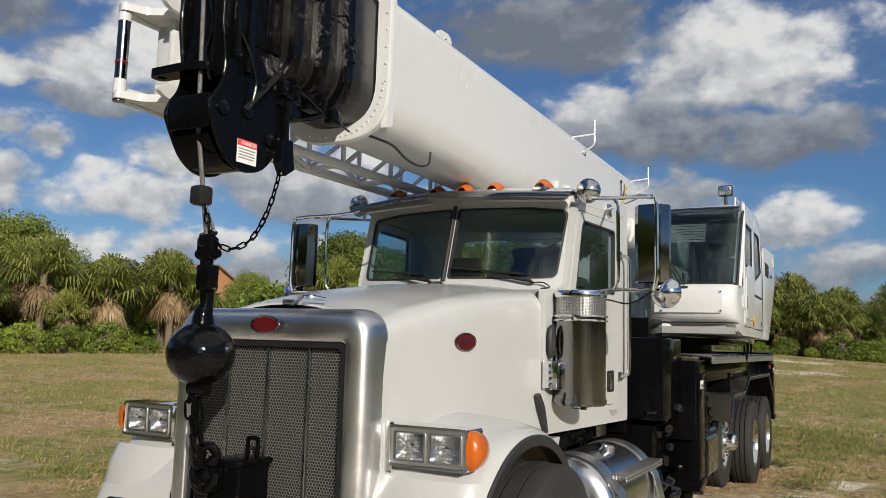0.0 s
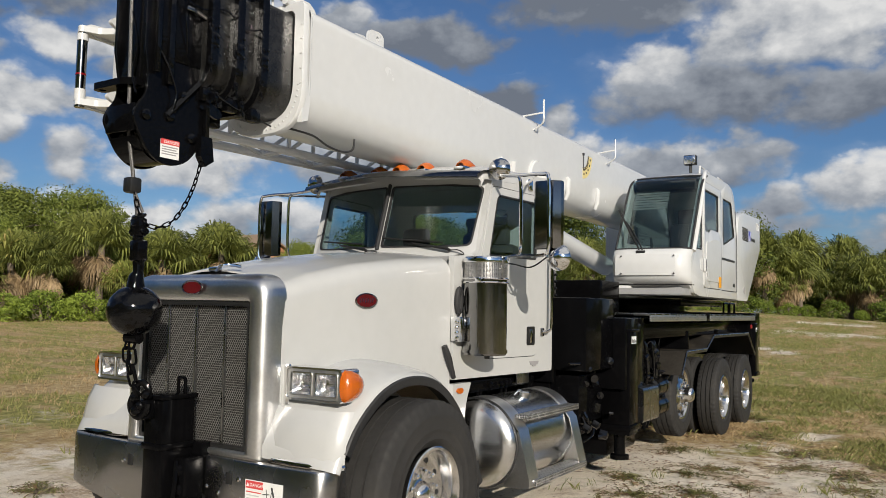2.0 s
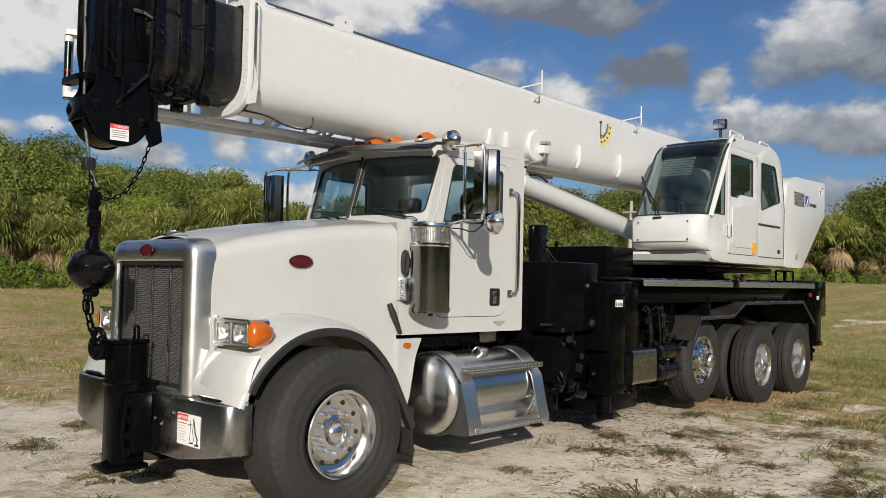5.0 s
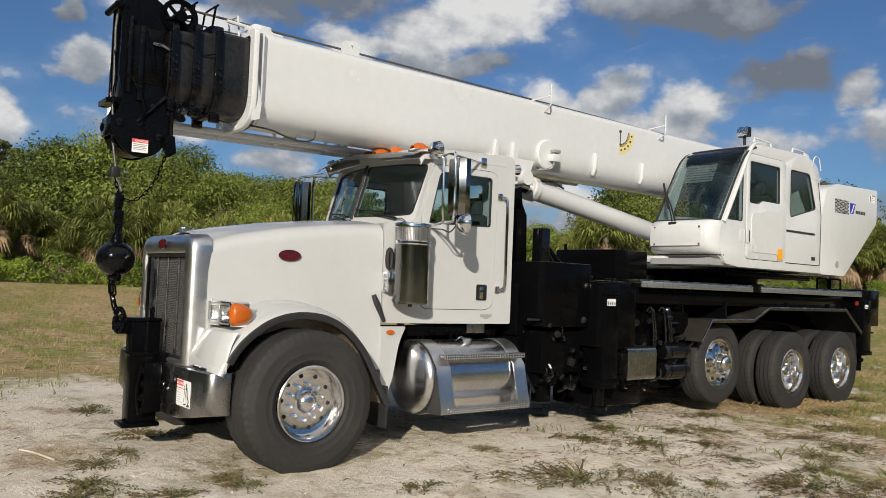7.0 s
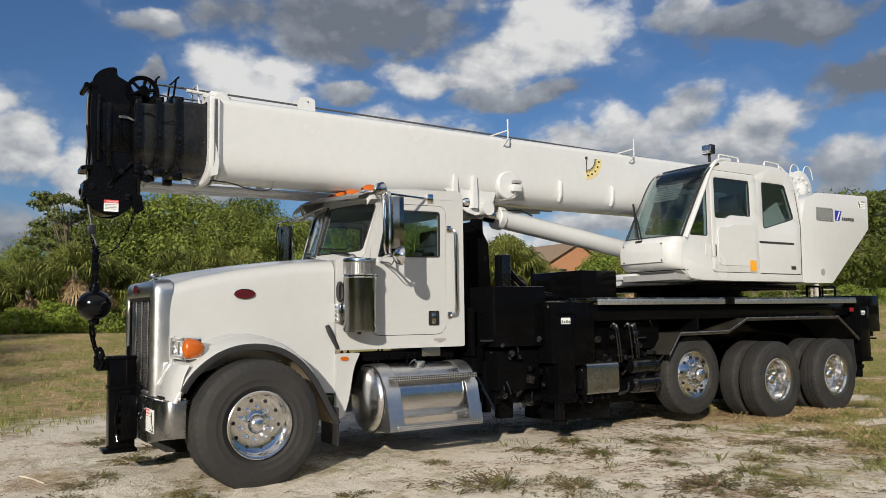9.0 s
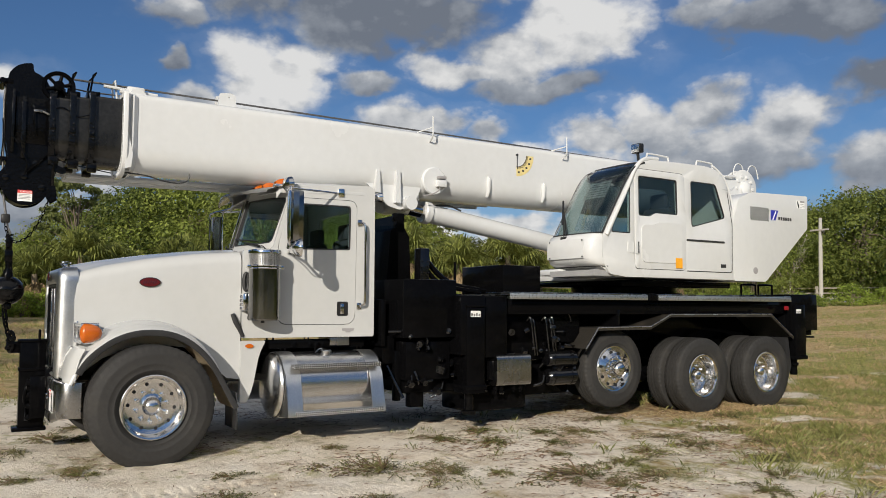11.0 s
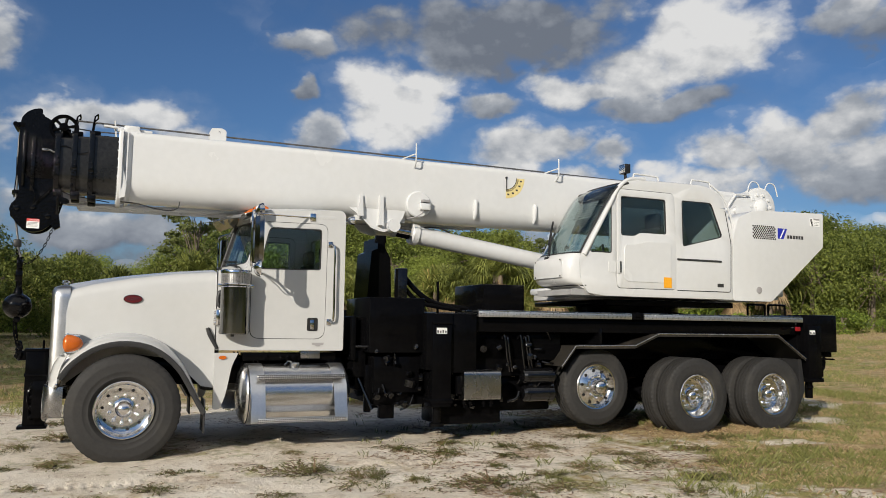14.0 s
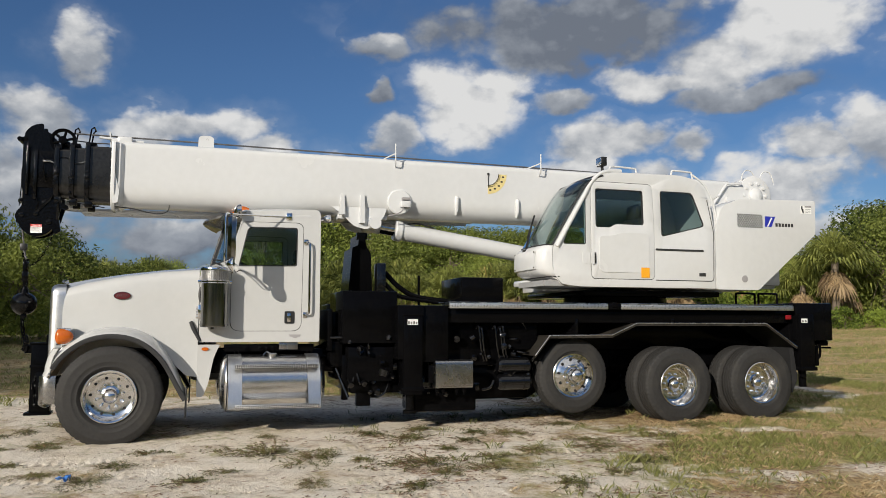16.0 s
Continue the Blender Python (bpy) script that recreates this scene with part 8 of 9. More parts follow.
chain("limit_chain", "thin black chain looped from weight to boom head", [(-2.645, 2.455, 2.26), (-2.62, 2.49, 2.12), (-2.58, 2.56, 2.07), (-2.54, 2.66, 2.13), (-2.53, 2.76, 2.30), (-2.53, 2.83, 2.52), (-2.53, 2.85, 2.62)], 1.0, (-2.6, 2.6, 2.1))
chain("tie_down_chain", "doubled strand of heavy black chain below hook ball", [(-2.675, 2.49, 1.45), (-2.69, 2.485, 1.36), (-2.675, 2.50, 1.26), (-2.66, 2.52, 1.18), (-2.65, 2.54, 1.10)], 1.7, (-2.67, 2.5, 1.3))
chain("tie_down_chain", "heavy black chain between hook ball and front jack", [(-2.655, 2.50, 1.47), (-2.65, 2.49, 1.38), (-2.64, 2.50, 1.27), (-2.63, 2.53, 1.17), (-2.61, 2.57, 1.13)], 1.9, (-2.64, 2.52, 1.3))
hook = thing("load_hook", "black load hook with shackle above the front jack", "hook", (-2.64, 2.55, 1.1))
bm = fresh()
tube(bm, smooth_path([(-2.665, 2.535, 1.12), (-2.685, 2.53, 1.07), (-2.675, 2.535, 1.02), (-2.64, 2.55, 0.995), (-2.605, 2.565, 1.02), (-2.60, 2.57, 1.07)], 5), [0.022] * 26, 10)
part("hook_body", bm, BLACK, hook)
bm = fresh()
tube(bm, smooth_path([(-2.60, 2.56, 1.10), (-2.585, 2.57, 1.15), (-2.62, 2.55, 1.19), (-2.655, 2.53, 1.15), (-2.645, 2.54, 1.10)], 5), 0.016, 8)
part("shackle", bm, BLACK, hook)
for kx, ky, kz, kr in ((-2.66, 2.535, 1.10, 0.028), (-2.60, 2.565, 1.12, 0.03), (-2.64, 2.53, 1.03, 0.03), (-2.68, 2.545, 1.05, 0.022), (-2.615, 2.54, 1.06, 0.026), (-2.65, 2.53, 1.15, 0.024)):
    bm = fresh()
    lathe(bm, [(0.0, -kr), (kr, -kr * 0.6), (kr * 0.9, kr * 0.5), (kr * 0.4, kr), (0.0, kr * 1.1)], (kx, ky, kz), (kx * 7 % 1 - 0.5, -0.8, kz * 5 % 1 - 0.4), 9)
    part("chain_link", bm, BLACK, hook)
bm = fresh()
lathe(bm, [(0.0, -0.05), (0.035, -0.045), (0.035, 0.045), (0.0, 0.05)], (-2.655, 2.50, 1.44), (1, 0.2, 0), 12)
part("shackle_pin", bm, BLACK, hook)
bm = fresh()
prism(bm, [(2.80, 2.64), (2.88, 2.64), (2.90, 2.50), (2.84, 2.46), (2.80, 2.52)], side(-2.51), 0, 0.05)
part("chain_anchor", bm, BLACK, head)


# ---- vegetation ----
def leaf_material(name, dark, light, dead=None, transl=0.25):
    m = bpy.data.materials.new(name)
    m.use_nodes = True
    nt = m.node_tree
    N, Lk = nt.nodes.new, nt.links.new
    b = nt.nodes["Principled BSDF"]
    geo = N("ShaderNodeNewGeometry")
    info = N("ShaderNodeObjectInfo")
    add = N("ShaderNodeMath")
    add.operation = "MULTIPLY_ADD"
    Lk(info.outputs["Random"], add.inputs[0])
    add.inputs[1].default_value = 0.4
    mul = N("ShaderNodeMath")
    mul.operation = "MULTIPLY"
    mul.inputs[1].default_value = 0.6
    Lk(geo.outputs["Random Per Island"], mul.inputs[0])
    Lk(mul.outputs[0], add.inputs[2])
    r = N("ShaderNodeValToRGB")
    Lk(add.outputs[0], r.inputs[0])
    e = r.color_ramp.elements
    e[0].position, e[0].color = 0.05, (*dark, 1)
    e[1].position, e[1].color = 0.9, (*light, 1)
    if dead:
        q = e.new(0.97)
        q.color = (*dead, 1)
    Lk(r.outputs[0], b.inputs["Base Color"])
    b.inputs["Roughness"].default_value = 0.55
    b.inputs["Specular IOR Level"].default_value = 0.3
    tr = N("ShaderNodeBsdfTranslucent")
    Lk(r.outputs[0], tr.inputs[0])
    mx = N("ShaderNodeMixShader")
    mx.inputs[0].default_value = transl
    Lk(b.outputs[0], mx.inputs[1])
    Lk(tr.outputs[0], mx.inputs[2])
    Lk(mx.outputs[0], nt.nodes["Material Output"].inputs[0])
    return m


LEAF = leaf_material("broad_leaf", (0.045, 0.07, 0.013), (0.36, 0.42, 0.085), None, 0.42)
LEAF_OAK = leaf_material("dark_oak_leaf", (0.03, 0.055, 0.010), (0.29, 0.33, 0.07), None, 0.42)
LEAF_BUSH = leaf_material("bright_bush_leaf", (0.04, 0.075, 0.010), (0.37, 0.46, 0.075), None, 0.4)
PINE = leaf_material("pine_needles", (0.055, 0.075, 0.022), (0.18, 0.20, 0.06), None, 0.3)
FROND = leaf_material("palm_frond", (0.03, 0.045, 0.010), (0.34, 0.365, 0.09), (0.50, 0.38, 0.14), 0.33)
DEAD = leaf_material("dead_palm_frond", (0.10, 0.065, 0.035), (0.50, 0.36, 0.20), None, 0.15)
GRASS = leaf_material("dry_field_grass", (0.24, 0.16, 0.075), (0.56, 0.43, 0.24), None, 0.15)
GRASS_GREEN = leaf_material("green_field_grass", (0.095, 0.11, 0.027), (0.31, 0.30, 0.10), None, 0.25)
WEED = leaf_material("sand_weed", (0.065, 0.075, 0.022), (0.28, 0.27, 0.10), (0.30, 0.17, 0.10), 0.25)
TWIG = leaf_material("dry_weed_stem", (0.07, 0.038, 0.022), (0.30, 0.18, 0.105), None, 0.1)
BARK = material("grey_brown_bark", (0.16, 0.125, 0.09), 0.9, vary=0.35, scale=5, bump=0.6, bump_scale=18, streak=True)


def leaf_mesh(name, verts, faces, mat):
    me = bpy.data.meshes.new(name)
    me.from_pydata(verts, [], faces)
    me.materials.append(mat)
    return me


def crown_mesh(name, rng, clumps, leaves, spread, leaf, mat, flat=1.0):
    """Clumps of small leaves round the ends of limbs. clumps: (centre, radius)."""
    V, F = [], []
    for (c, r) in clumps:
        for _ in range(leaves):
            d = Vector((rng.gauss(0, 1), rng.gauss(0, 1), rng.gauss(0, 1) * flat)).normalized()
            p = c + Vector((d.x, d.y, d.z * flat)) * r * (0.55 + 0.5 * rng.random() ** 0.6)
            n = (d + Vector((rng.uniform(-0.7, 0.7), rng.uniform(-0.7, 0.7), rng.uniform(-0.2, 0.9)))).normalized()
            _, u, w = basis(n)
            a = rng.uniform(0, 6.28)
            u, w = u * math.cos(a) + w * math.sin(a), w * math.cos(a) - u * math.sin(a)
            s = leaf * rng.uniform(0.6, 1.35)
            i = len(V)
            V += [p - u * s * 0.5, p + w * s * 0.24 + n * s * 0.06, p + u * s * 0.55, p - w * s * 0.24 + n * s * 0.06]
            F.append((i, i + 1, i + 2, i + 3))
    return leaf_mesh(name, V, F, mat)


def limb_mesh(rng, height, trunk_r, lean, limbs):
    bm = fresh()
    top = Vector((lean[0], lean[1], height * 0.72))
    tube(bm, smooth_path([(0, 0, -0.2), (lean[0] * 0.2, lean[1] * 0.2, height * 0.25), (lean[0] * 0.6, lean[1] * 0.5, height * 0.5), top], 3), [trunk_r * (1.15 - 0.75 * k / 9) for k in range(10)], 8)
    for e in limbs:
        st = Vector((0, 0, 0)).lerp(top, rng.uniform(0.5, 0.95))
        mid = st.lerp(e, 0.5) + Vector((0, 0, 0.1 * height * rng.uniform(-0.3, 0.6)))
        tube(bm, [st, mid, e], [trunk_r * 0.45, trunk_r * 0.28, trunk_r * 0.1], 6)
    return finish("trunk", bm, BARK, 40)


def make_tree(name, label, category, seed, height, width, leaf, mat, n_clumps, leaves, base=0.35, group=""):
    rng = random.Random(seed)
    clumps = []
    for k in range(n_clumps):
        a = 2 * math.pi * rng.random()
        h = base + (1 - base) * rng.random() ** 0.8
        prof = math.sin(math.pi * min(1.0, 0.16 + 0.80 * (h - base) / (1 - base))) ** 0.7
        rr = width * 0.5 * prof * math.sqrt(rng.uniform(0.15, 1.0))
        clumps.append((Vector((rr * math.cos(a), rr * math.sin(a), h * height * 0.94)), width * rng.uniform(0.11, 0.20)))
    t = thing(name, label, category, (0, 0, 0), group)
    limbs = [c for c, r in clumps[::4]]
    piece("trunk", limb_mesh(rng, height, 0.02 * height + 0.05, (rng.uniform(-0.4, 0.4), rng.uniform(-0.4, 0.4)), limbs), t)
    piece("crown", crown_mesh("crown", rng, clumps, leaves, 1.0, leaf, mat, 0.8), t)
    return t


def make_pine(seed, height, width):
    rng = random.Random(seed)
    clumps = []
    for k in range(30):
        a = 2 * math.pi * rng.random()
        h = rng.uniform(0.62, 1.0)
        rr = width * 0.5 * math.sqrt(rng.random()) * (1.15 - abs(h - 0.82) * 2.2)
        clumps.append((Vector((rr * math.cos(a), rr * math.sin(a), h * height)), width * rng.uniform(0.09, 0.15)))
    t = thing("slash_pine", "tall slender pine with flat open crown", "tree", (0, 0, 0), "pines behind the field")
    piece("trunk", limb_mesh(rng, height * 1.25, 0.16, (rng.uniform(-0.5, 0.5), rng.uniform(-0.5, 0.5)), [c for c, r in clumps[::2]]), t)
    piece("crown", crown_mesh("crown", rng, clumps, 110, 1.0, 0.34, PINE, 0.55), t)
    return t


def make_palm(seed, height):
    rng = random.Random(seed)
    t = thing("cabbage_palm", "cabbage palm with green fan fronds over brown dead skirt", "palm tree", (0, 0, 0), "palms along the field")
    bm = fresh()
    tube(bm, [(0, 0, -0.2), (0.03, 0, height * 0.5), (0.0, 0.04, height)], [0.2, 0.17, 0.15], 10)
    piece("trunk", finish("trunk", bm, BARK, 40), t)
    for kind, count, mat in (("crown", 38, FROND), ("dead_skirt", 34, DEAD)):
        V, F = [], []
        for k in range(count):
            az = k * 2.399 + rng.uniform(-0.3, 0.3)
            if kind == "crown":
                el = math.radians(88 - 84 * ((k + 0.5) / count) + rng.uniform(-9, 9))
            else:
                el = math.radians(rng.uniform(-86, -52))
            d = Vector((math.cos(az) * math.cos(el), math.sin(az) * math.cos(el), math.sin(el)))
            pl = rng.uniform(0.8, 1.2) if kind == "crown" else rng.uniform(0.5, 0.9)
            root = Vector((0, 0, height - 0.1))
            tip = root + d * pl + Vector((0, 0, -0.12 * pl))
            _, u, w = basis(d)
            i = len(V)
            V += [root - u * 0.02, root + u * 0.02, tip + u * 0.015, tip - u * 0.015]
            F.append((i, i + 1, i + 2, i + 3))
            nb = 21
            L0 = rng.uniform(1.0, 1.4) if kind == "crown" else rng.uniform(0.7, 1.1)
            side_v = Vector((-math.sin(az), math.cos(az), 0))
            up = side_v.cross(d) * -1
            for j in range(nb):
                a = math.radians(-118 + 236 * j / (nb - 1))
                bd = (d * math.cos(a) + side_v * math.sin(a) + up * (0.22 * math.cos(2 * a) - 0.1)).normalized()
                L = L0 * (0.72 + 0.28 * math.cos(a * 0.8)) * rng.uniform(0.85, 1.1)
                mid = tip + bd * L * 0.6
                end = tip + bd * L * 0.92 + Vector((0, 0, -L * rng.uniform(0.22, 0.5)))
                ww = bd.cross(up).normalized() * (0.040 if kind == "crown" else 0.036)
                i = len(V)
                V += [tip, mid + ww, end, mid - ww + up * 0.02]
                F.append((i, i + 1, i + 2, i + 3))
        piece(kind, leaf_mesh(kind, V, F, mat), t)
    return t


prng = random.Random(11)
LINE = [(-52, -30), (-52, -6), (-48.5, 8), (-41, 20), (-33.5, 32.5), (-25, 47.5), (-9, 63), (12, 72), (38, 76)]


def along(f, back=0.0):
    """A point at the fraction f of the field's edge, set back from it."""
    seg = [((Vector(b) - Vector(a)).length, a, b) for a, b in zip(LINE, LINE[1:])]
    total = sum(s[0] for s in seg)
    run = f * total
    for l, a, b in seg:
        if run <= l:
            a, b = Vector(a), Vector(b)
            d = (b - a).normalized()
            p = a.lerp(b, run / l) + Vector((-d.y, d.x)) * back
            return p.x, p.y
        run -= l
    return LINE[-1]


def stand(kind_list, x, y, scale, rng):
    src = rng.choice(kind_list)
    m = pose(x, y, ground_z(x, y) - 0.05, 0, 0, rng.uniform(0, 360)) @ Matrix.Diagonal((scale * rng.uniform(0.92, 1.08), scale * rng.uniform(0.92, 1.08), scale, 1))
    if src.get("used"):
        o = copy_thing(src, Matrix.Identity(4))
    else:
        o = src
        src["used"] = 1
    o.matrix_basis = m
    return o


def crown_top(az):
    """How high, in degrees, the trees behind the palms stand over the field's far edge."""
    pts = ((-60, 6), (-8, 6.0), (-4, 4.6), (4, 5.0), (8, 7.0), (13, 8.0), (17, 8.4), (20, 6.8), (23.5, 5.0), (26, 6.2), (31, 6.4), (35, 4.8), (38, 4.0), (43, 4.2), (47, 5.0), (54, 5.8), (64, 4.8), (70, 5.6), (76, 6.4), (80, 4.4), (90, 3.4), (130, 4))
    for (a, p), (b, q) in zip(pts, pts[1:]):
        if az <= b:
            return p + (q - p) * max(0.0, az - a) / (b - a)
    return 4.0


palms = [make_palm(20 + i, h) for i, h in enumerate((2.3, 2.9, 3.3, 2.6))]
bushes = [make_tree("shrub", "dense green roadside shrub at the field edge", "shrub", 40 + i, 2.0, 3.4, 0.20, LEAF_BUSH, 34, 70, 0.05, "shrubs along the field") for i in range(3)]
oaks = [make_tree("oak_tree", "tall broad green oak with uneven crown", "tree", 60 + i, 10.0, 8.0 + i * 0.7, 0.25, (LEAF, LEAF_OAK, LEAF)[i], 96, 165, 0.22, "trees behind the palms") for i in range(3)]
leafy = [make_tree("leafy_tree", "dense dark leafy tree with wispy top branches", "tree", 80 + i, 7.5, 7.0, 0.24, LEAF_OAK, 90, 120, 0.06, "leafy trees at the field corner") for i in range(2)]
pines = [make_pine(90 + i, 11.0, 6.0) for i in range(2)]

def sees_house(x, y):
    """The gap in the palms through which the house shows."""
    a = Vector((-58.0 - 5.4, 57.0 - 1.3)).normalized()
    p = Vector((x - 5.4, y - 1.3))
    if abs(p.x * a.y - p.y * a.x) < 2.6:
        return True
    # the open corner with the fence and the pole
    return 46.5 < math.degrees(math.atan2(y - 3.0, 7.0 - x)) < 60


for i in range(104):
    x, y = along((i + 0.5 + prng.uniform(-0.6, 0.6)) / 104.6, prng.uniform(-0.8, 2.4))
    if not sees_house(x, y):
        stand(palms, x, y, prng.choice((0.8, 0.9, 1.0, 1.08, 1.16, 1.25)), prng)
stand(palms, -35.0, 58.2, 0.95, prng)
for i in range(44):
    x, y = along((i + 0.5) / 44, prng.uniform(2.2, 5.0))
    if not sees_house(x, y):
        stand(palms, x, y, prng.uniform(1.05, 1.4), prng)
for i in range(30):
    x, y = along((i + 0.3) / 30, prng.uniform(7.0, 10.5))
    if not sees_house(x, y):
        d = math.hypot(x - 1, y)
        top = crown_top(math.degrees(math.atan2(y, 1 - x))) * prng.uniform(0.55, 0.85)
        stand(oaks, x, y, (d * math.tan(math.radians(top)) + 1.5 - ground_z(x, y)) / 9.6, prng)
for i in range(80):
    f = 0.02 + 0.96 * (i + 0.5) / 80
    x, y = along(f, prng.uniform(-2.8, -1.6))
    if f < 0.40:
        stand(bushes, x, y, prng.uniform(0.55, 0.95), prng)
    elif f > 0.72:
        stand(bushes, x, y, prng.uniform(0.7, 1.25), prng)
    else:
        stand(bushes, x, y, prng.uniform(0.35, 0.7), prng)
for i in range(84):
    x, y = along((i + 0.5) / 84, prng.uniform(5.0, 11.0))
    if not sees_house(x, y) or y > 58:
        stand(bushes, x, y, prng.uniform(1.2, 1.9), prng)
for i in range(52):
    x, y = along((i + 0.5) / 52, prng.uniform(9, 30))
    d = math.hypot(x - 1, y)
    az = math.degrees(math.atan2(y, 1 - x))
    top = crown_top(az) * prng.uniform(0.80, 1.0)
    if sees_house(x, y) and x > -58 and az < 46:
        continue
    stand(oaks, x, y, (d * math.tan(math.radians(top)) + 1.5 - ground_z(x, y)) / 9.6, prng)
for x, y, s in ((-74, 39.8, 0.98), (-69, 31.8, 0.84), (-66, 34.5, 0.76), (-70, 18, 1.05), (-62, 9, 0.95), (-72, 48, 0.9), (-30, 66, 0.85)):
    stand(pines, x, y, s, prng)
for x, y, s in ((-34, 46, 1.0), (-30.5, 44.0, 0.85), (-32.5, 41.5, 0.7), (-29.0, 47.5, 0.75), (-36, 49, 0.9), (-37, 51, 1.1), (-39, 57, 1.1), (-35, 62, 1.05), (-31, 63, 1.15), (-40, 62, 1.1), (-28, 66, 1.2), (-34, 66, 1.25), (-33, 59.8, 0.45), (-24, 64, 0.7), (-12.5, 61, 0.95)):
    stand(leafy, x, y, s, prng)
for x, y, s in ((-31.5, -3.2, 0.62), (-33, -7.0, 0.72), (-30, -9.5, 0.8), (-35, -6.5, 0.88), (-37, -3.5, 0.78), (-33, -11, 0.95), (-38, 1.0, 0.55)):
    stand(leafy, x, y, s, prng)
for x, y, s in ((-47, 30.7, 0.80), (-50.5, 27.5, 0.82), (-52, 31.5, 0.86), (-48.5, 35.8, 0.56), (-54.7, 16.4, 1.04), (-55.3, 21.4, 1.02), (-57.3, 13.0, 0.98), (-50.5, 22.6, 0.82), (-52.5, 18.8, 0.90), (-54, 25.5, 0.86)):
    stand(oaks, x, y, s, prng)
for x, y, s in ((-54.5, 49.5, 1.15), (-52.5, 51.5, 1.1), (-56.0, 47.5, 1.2), (-53.0, 47.0, 1.05), (-50.5, 53.0, 1.1)):
    stand(bushes, x, y, s, prng)
# trees beside the track, whose shade falls on the field
for x, y, s in ((5.5, -15.5, 0.85), (1, -15.5, 0.95), (-5, -16.5, 1.0), (-11, -16, 1.05), (-17, -17, 1.05), (-24, -18, 1.1), (-31, -18.5, 1.1), (-20, -22, 1.2), (-8, -22, 1.2)):
    stand(oaks, x, y, s, prng)
# unseen trees that close the field on the other sides, added to darken reflections
for i in range(46):
    a = math.radians(-122 + 200 * (i + 0.5) / 46)
    r = prng.uniform(44, 60)
    stand(oaks, 3 + r * math.cos(a), 4 + r * math.sin(a), prng.uniform(0.7, 1.0), prng)


def blades(name, label, pts, height, width, mat, seed, per=1, lean=(0.2, 0.9)):
    rng = np.random.default_rng(seed)
    V, F = [], []
    for x, y, s in pts:
        z = ground_z(x, y)
        for k in range(per):
            a, l = rng.uniform(0, 6.28), rng.uniform(*lean)
            h = height * s * rng.uniform(0.5, 1.2)
            px, py = x + rng.normal(0, 0.035 * s), y + rng.normal(0, 0.035 * s)
            dx, dy = math.cos(a) * h * l * 0.7, math.sin(a) * h * l * 0.7
            wx, wy = -math.sin(a) * width, math.cos(a) * width
            i = len(V)
            V += [(px - wx, py - wy, z - 0.01), (px + wx, py + wy, z - 0.01), (px + dx * 0.45 + wx * 0.6, py + dy * 0.45 + wy * 0.6, z + h * 0.65), (px + dx, py + dy, z + h)]
            F.append((i, i + 1, i + 2, i + 3))
    ob = new(name, leaf_mesh(name, V, F, mat))
    tagged(ob, label, "grass", kind="stuff")


grng = random.Random(5)


def scatter(n, x0, x1, y0, y1, keep):
    out = []
    while len(out) < n:
        x, y = grng.uniform(x0, x1), grng.uniform(y0, y1)
        p = keep(x, y)
        if grng.random() < p:
            out.append((x, y, grng.uniform(0.6, 1.3)))
    return out


def field_density(x, y):
    g = grass_amount(x, y)
    return max(0.0, g - 0.25) * min(1.0, max(0.05, 0.42 + 1.5 * noise.noise(Vector((x * 1.1, y * 1.1, 51.0)))))


blades("dry_grass", "short dry brown field grass", scatter(17000, -9, 7.5, 5.5, 19, field_density), 0.030, 0.0035, GRASS, 1, 4, (1.0, 3.2))
blades("green_grass", "short green field grass in clumps", scatter(10000, -9, 7.5, 6.0, 19, lambda x, y: min(1.0, grass_amount(x, y) + 0.02) * greenness(x, y) ** 2), 0.070, 0.0035, GRASS_GREEN, 2, 5, (0.4, 1.8))
blades("far_grass", "dry field grass in the distance", scatter(30000, -40, 4, -6, 52, lambda x, y: field_density(x, y) if (x < -6 or y > 17) else 0.0), 0.075, 0.007, GRASS, 3, 4, (0.3, 1.4))
blades("far_green_grass", "greener field grass in the distance", scatter(26000, -40, 4, -6, 52, lambda x, y: greenness(x, y) ** 2 if (x < -6 or y > 17) else 0.0), 0.085, 0.007, GRASS_GREEN, 4, 4, (0.3, 1.4))


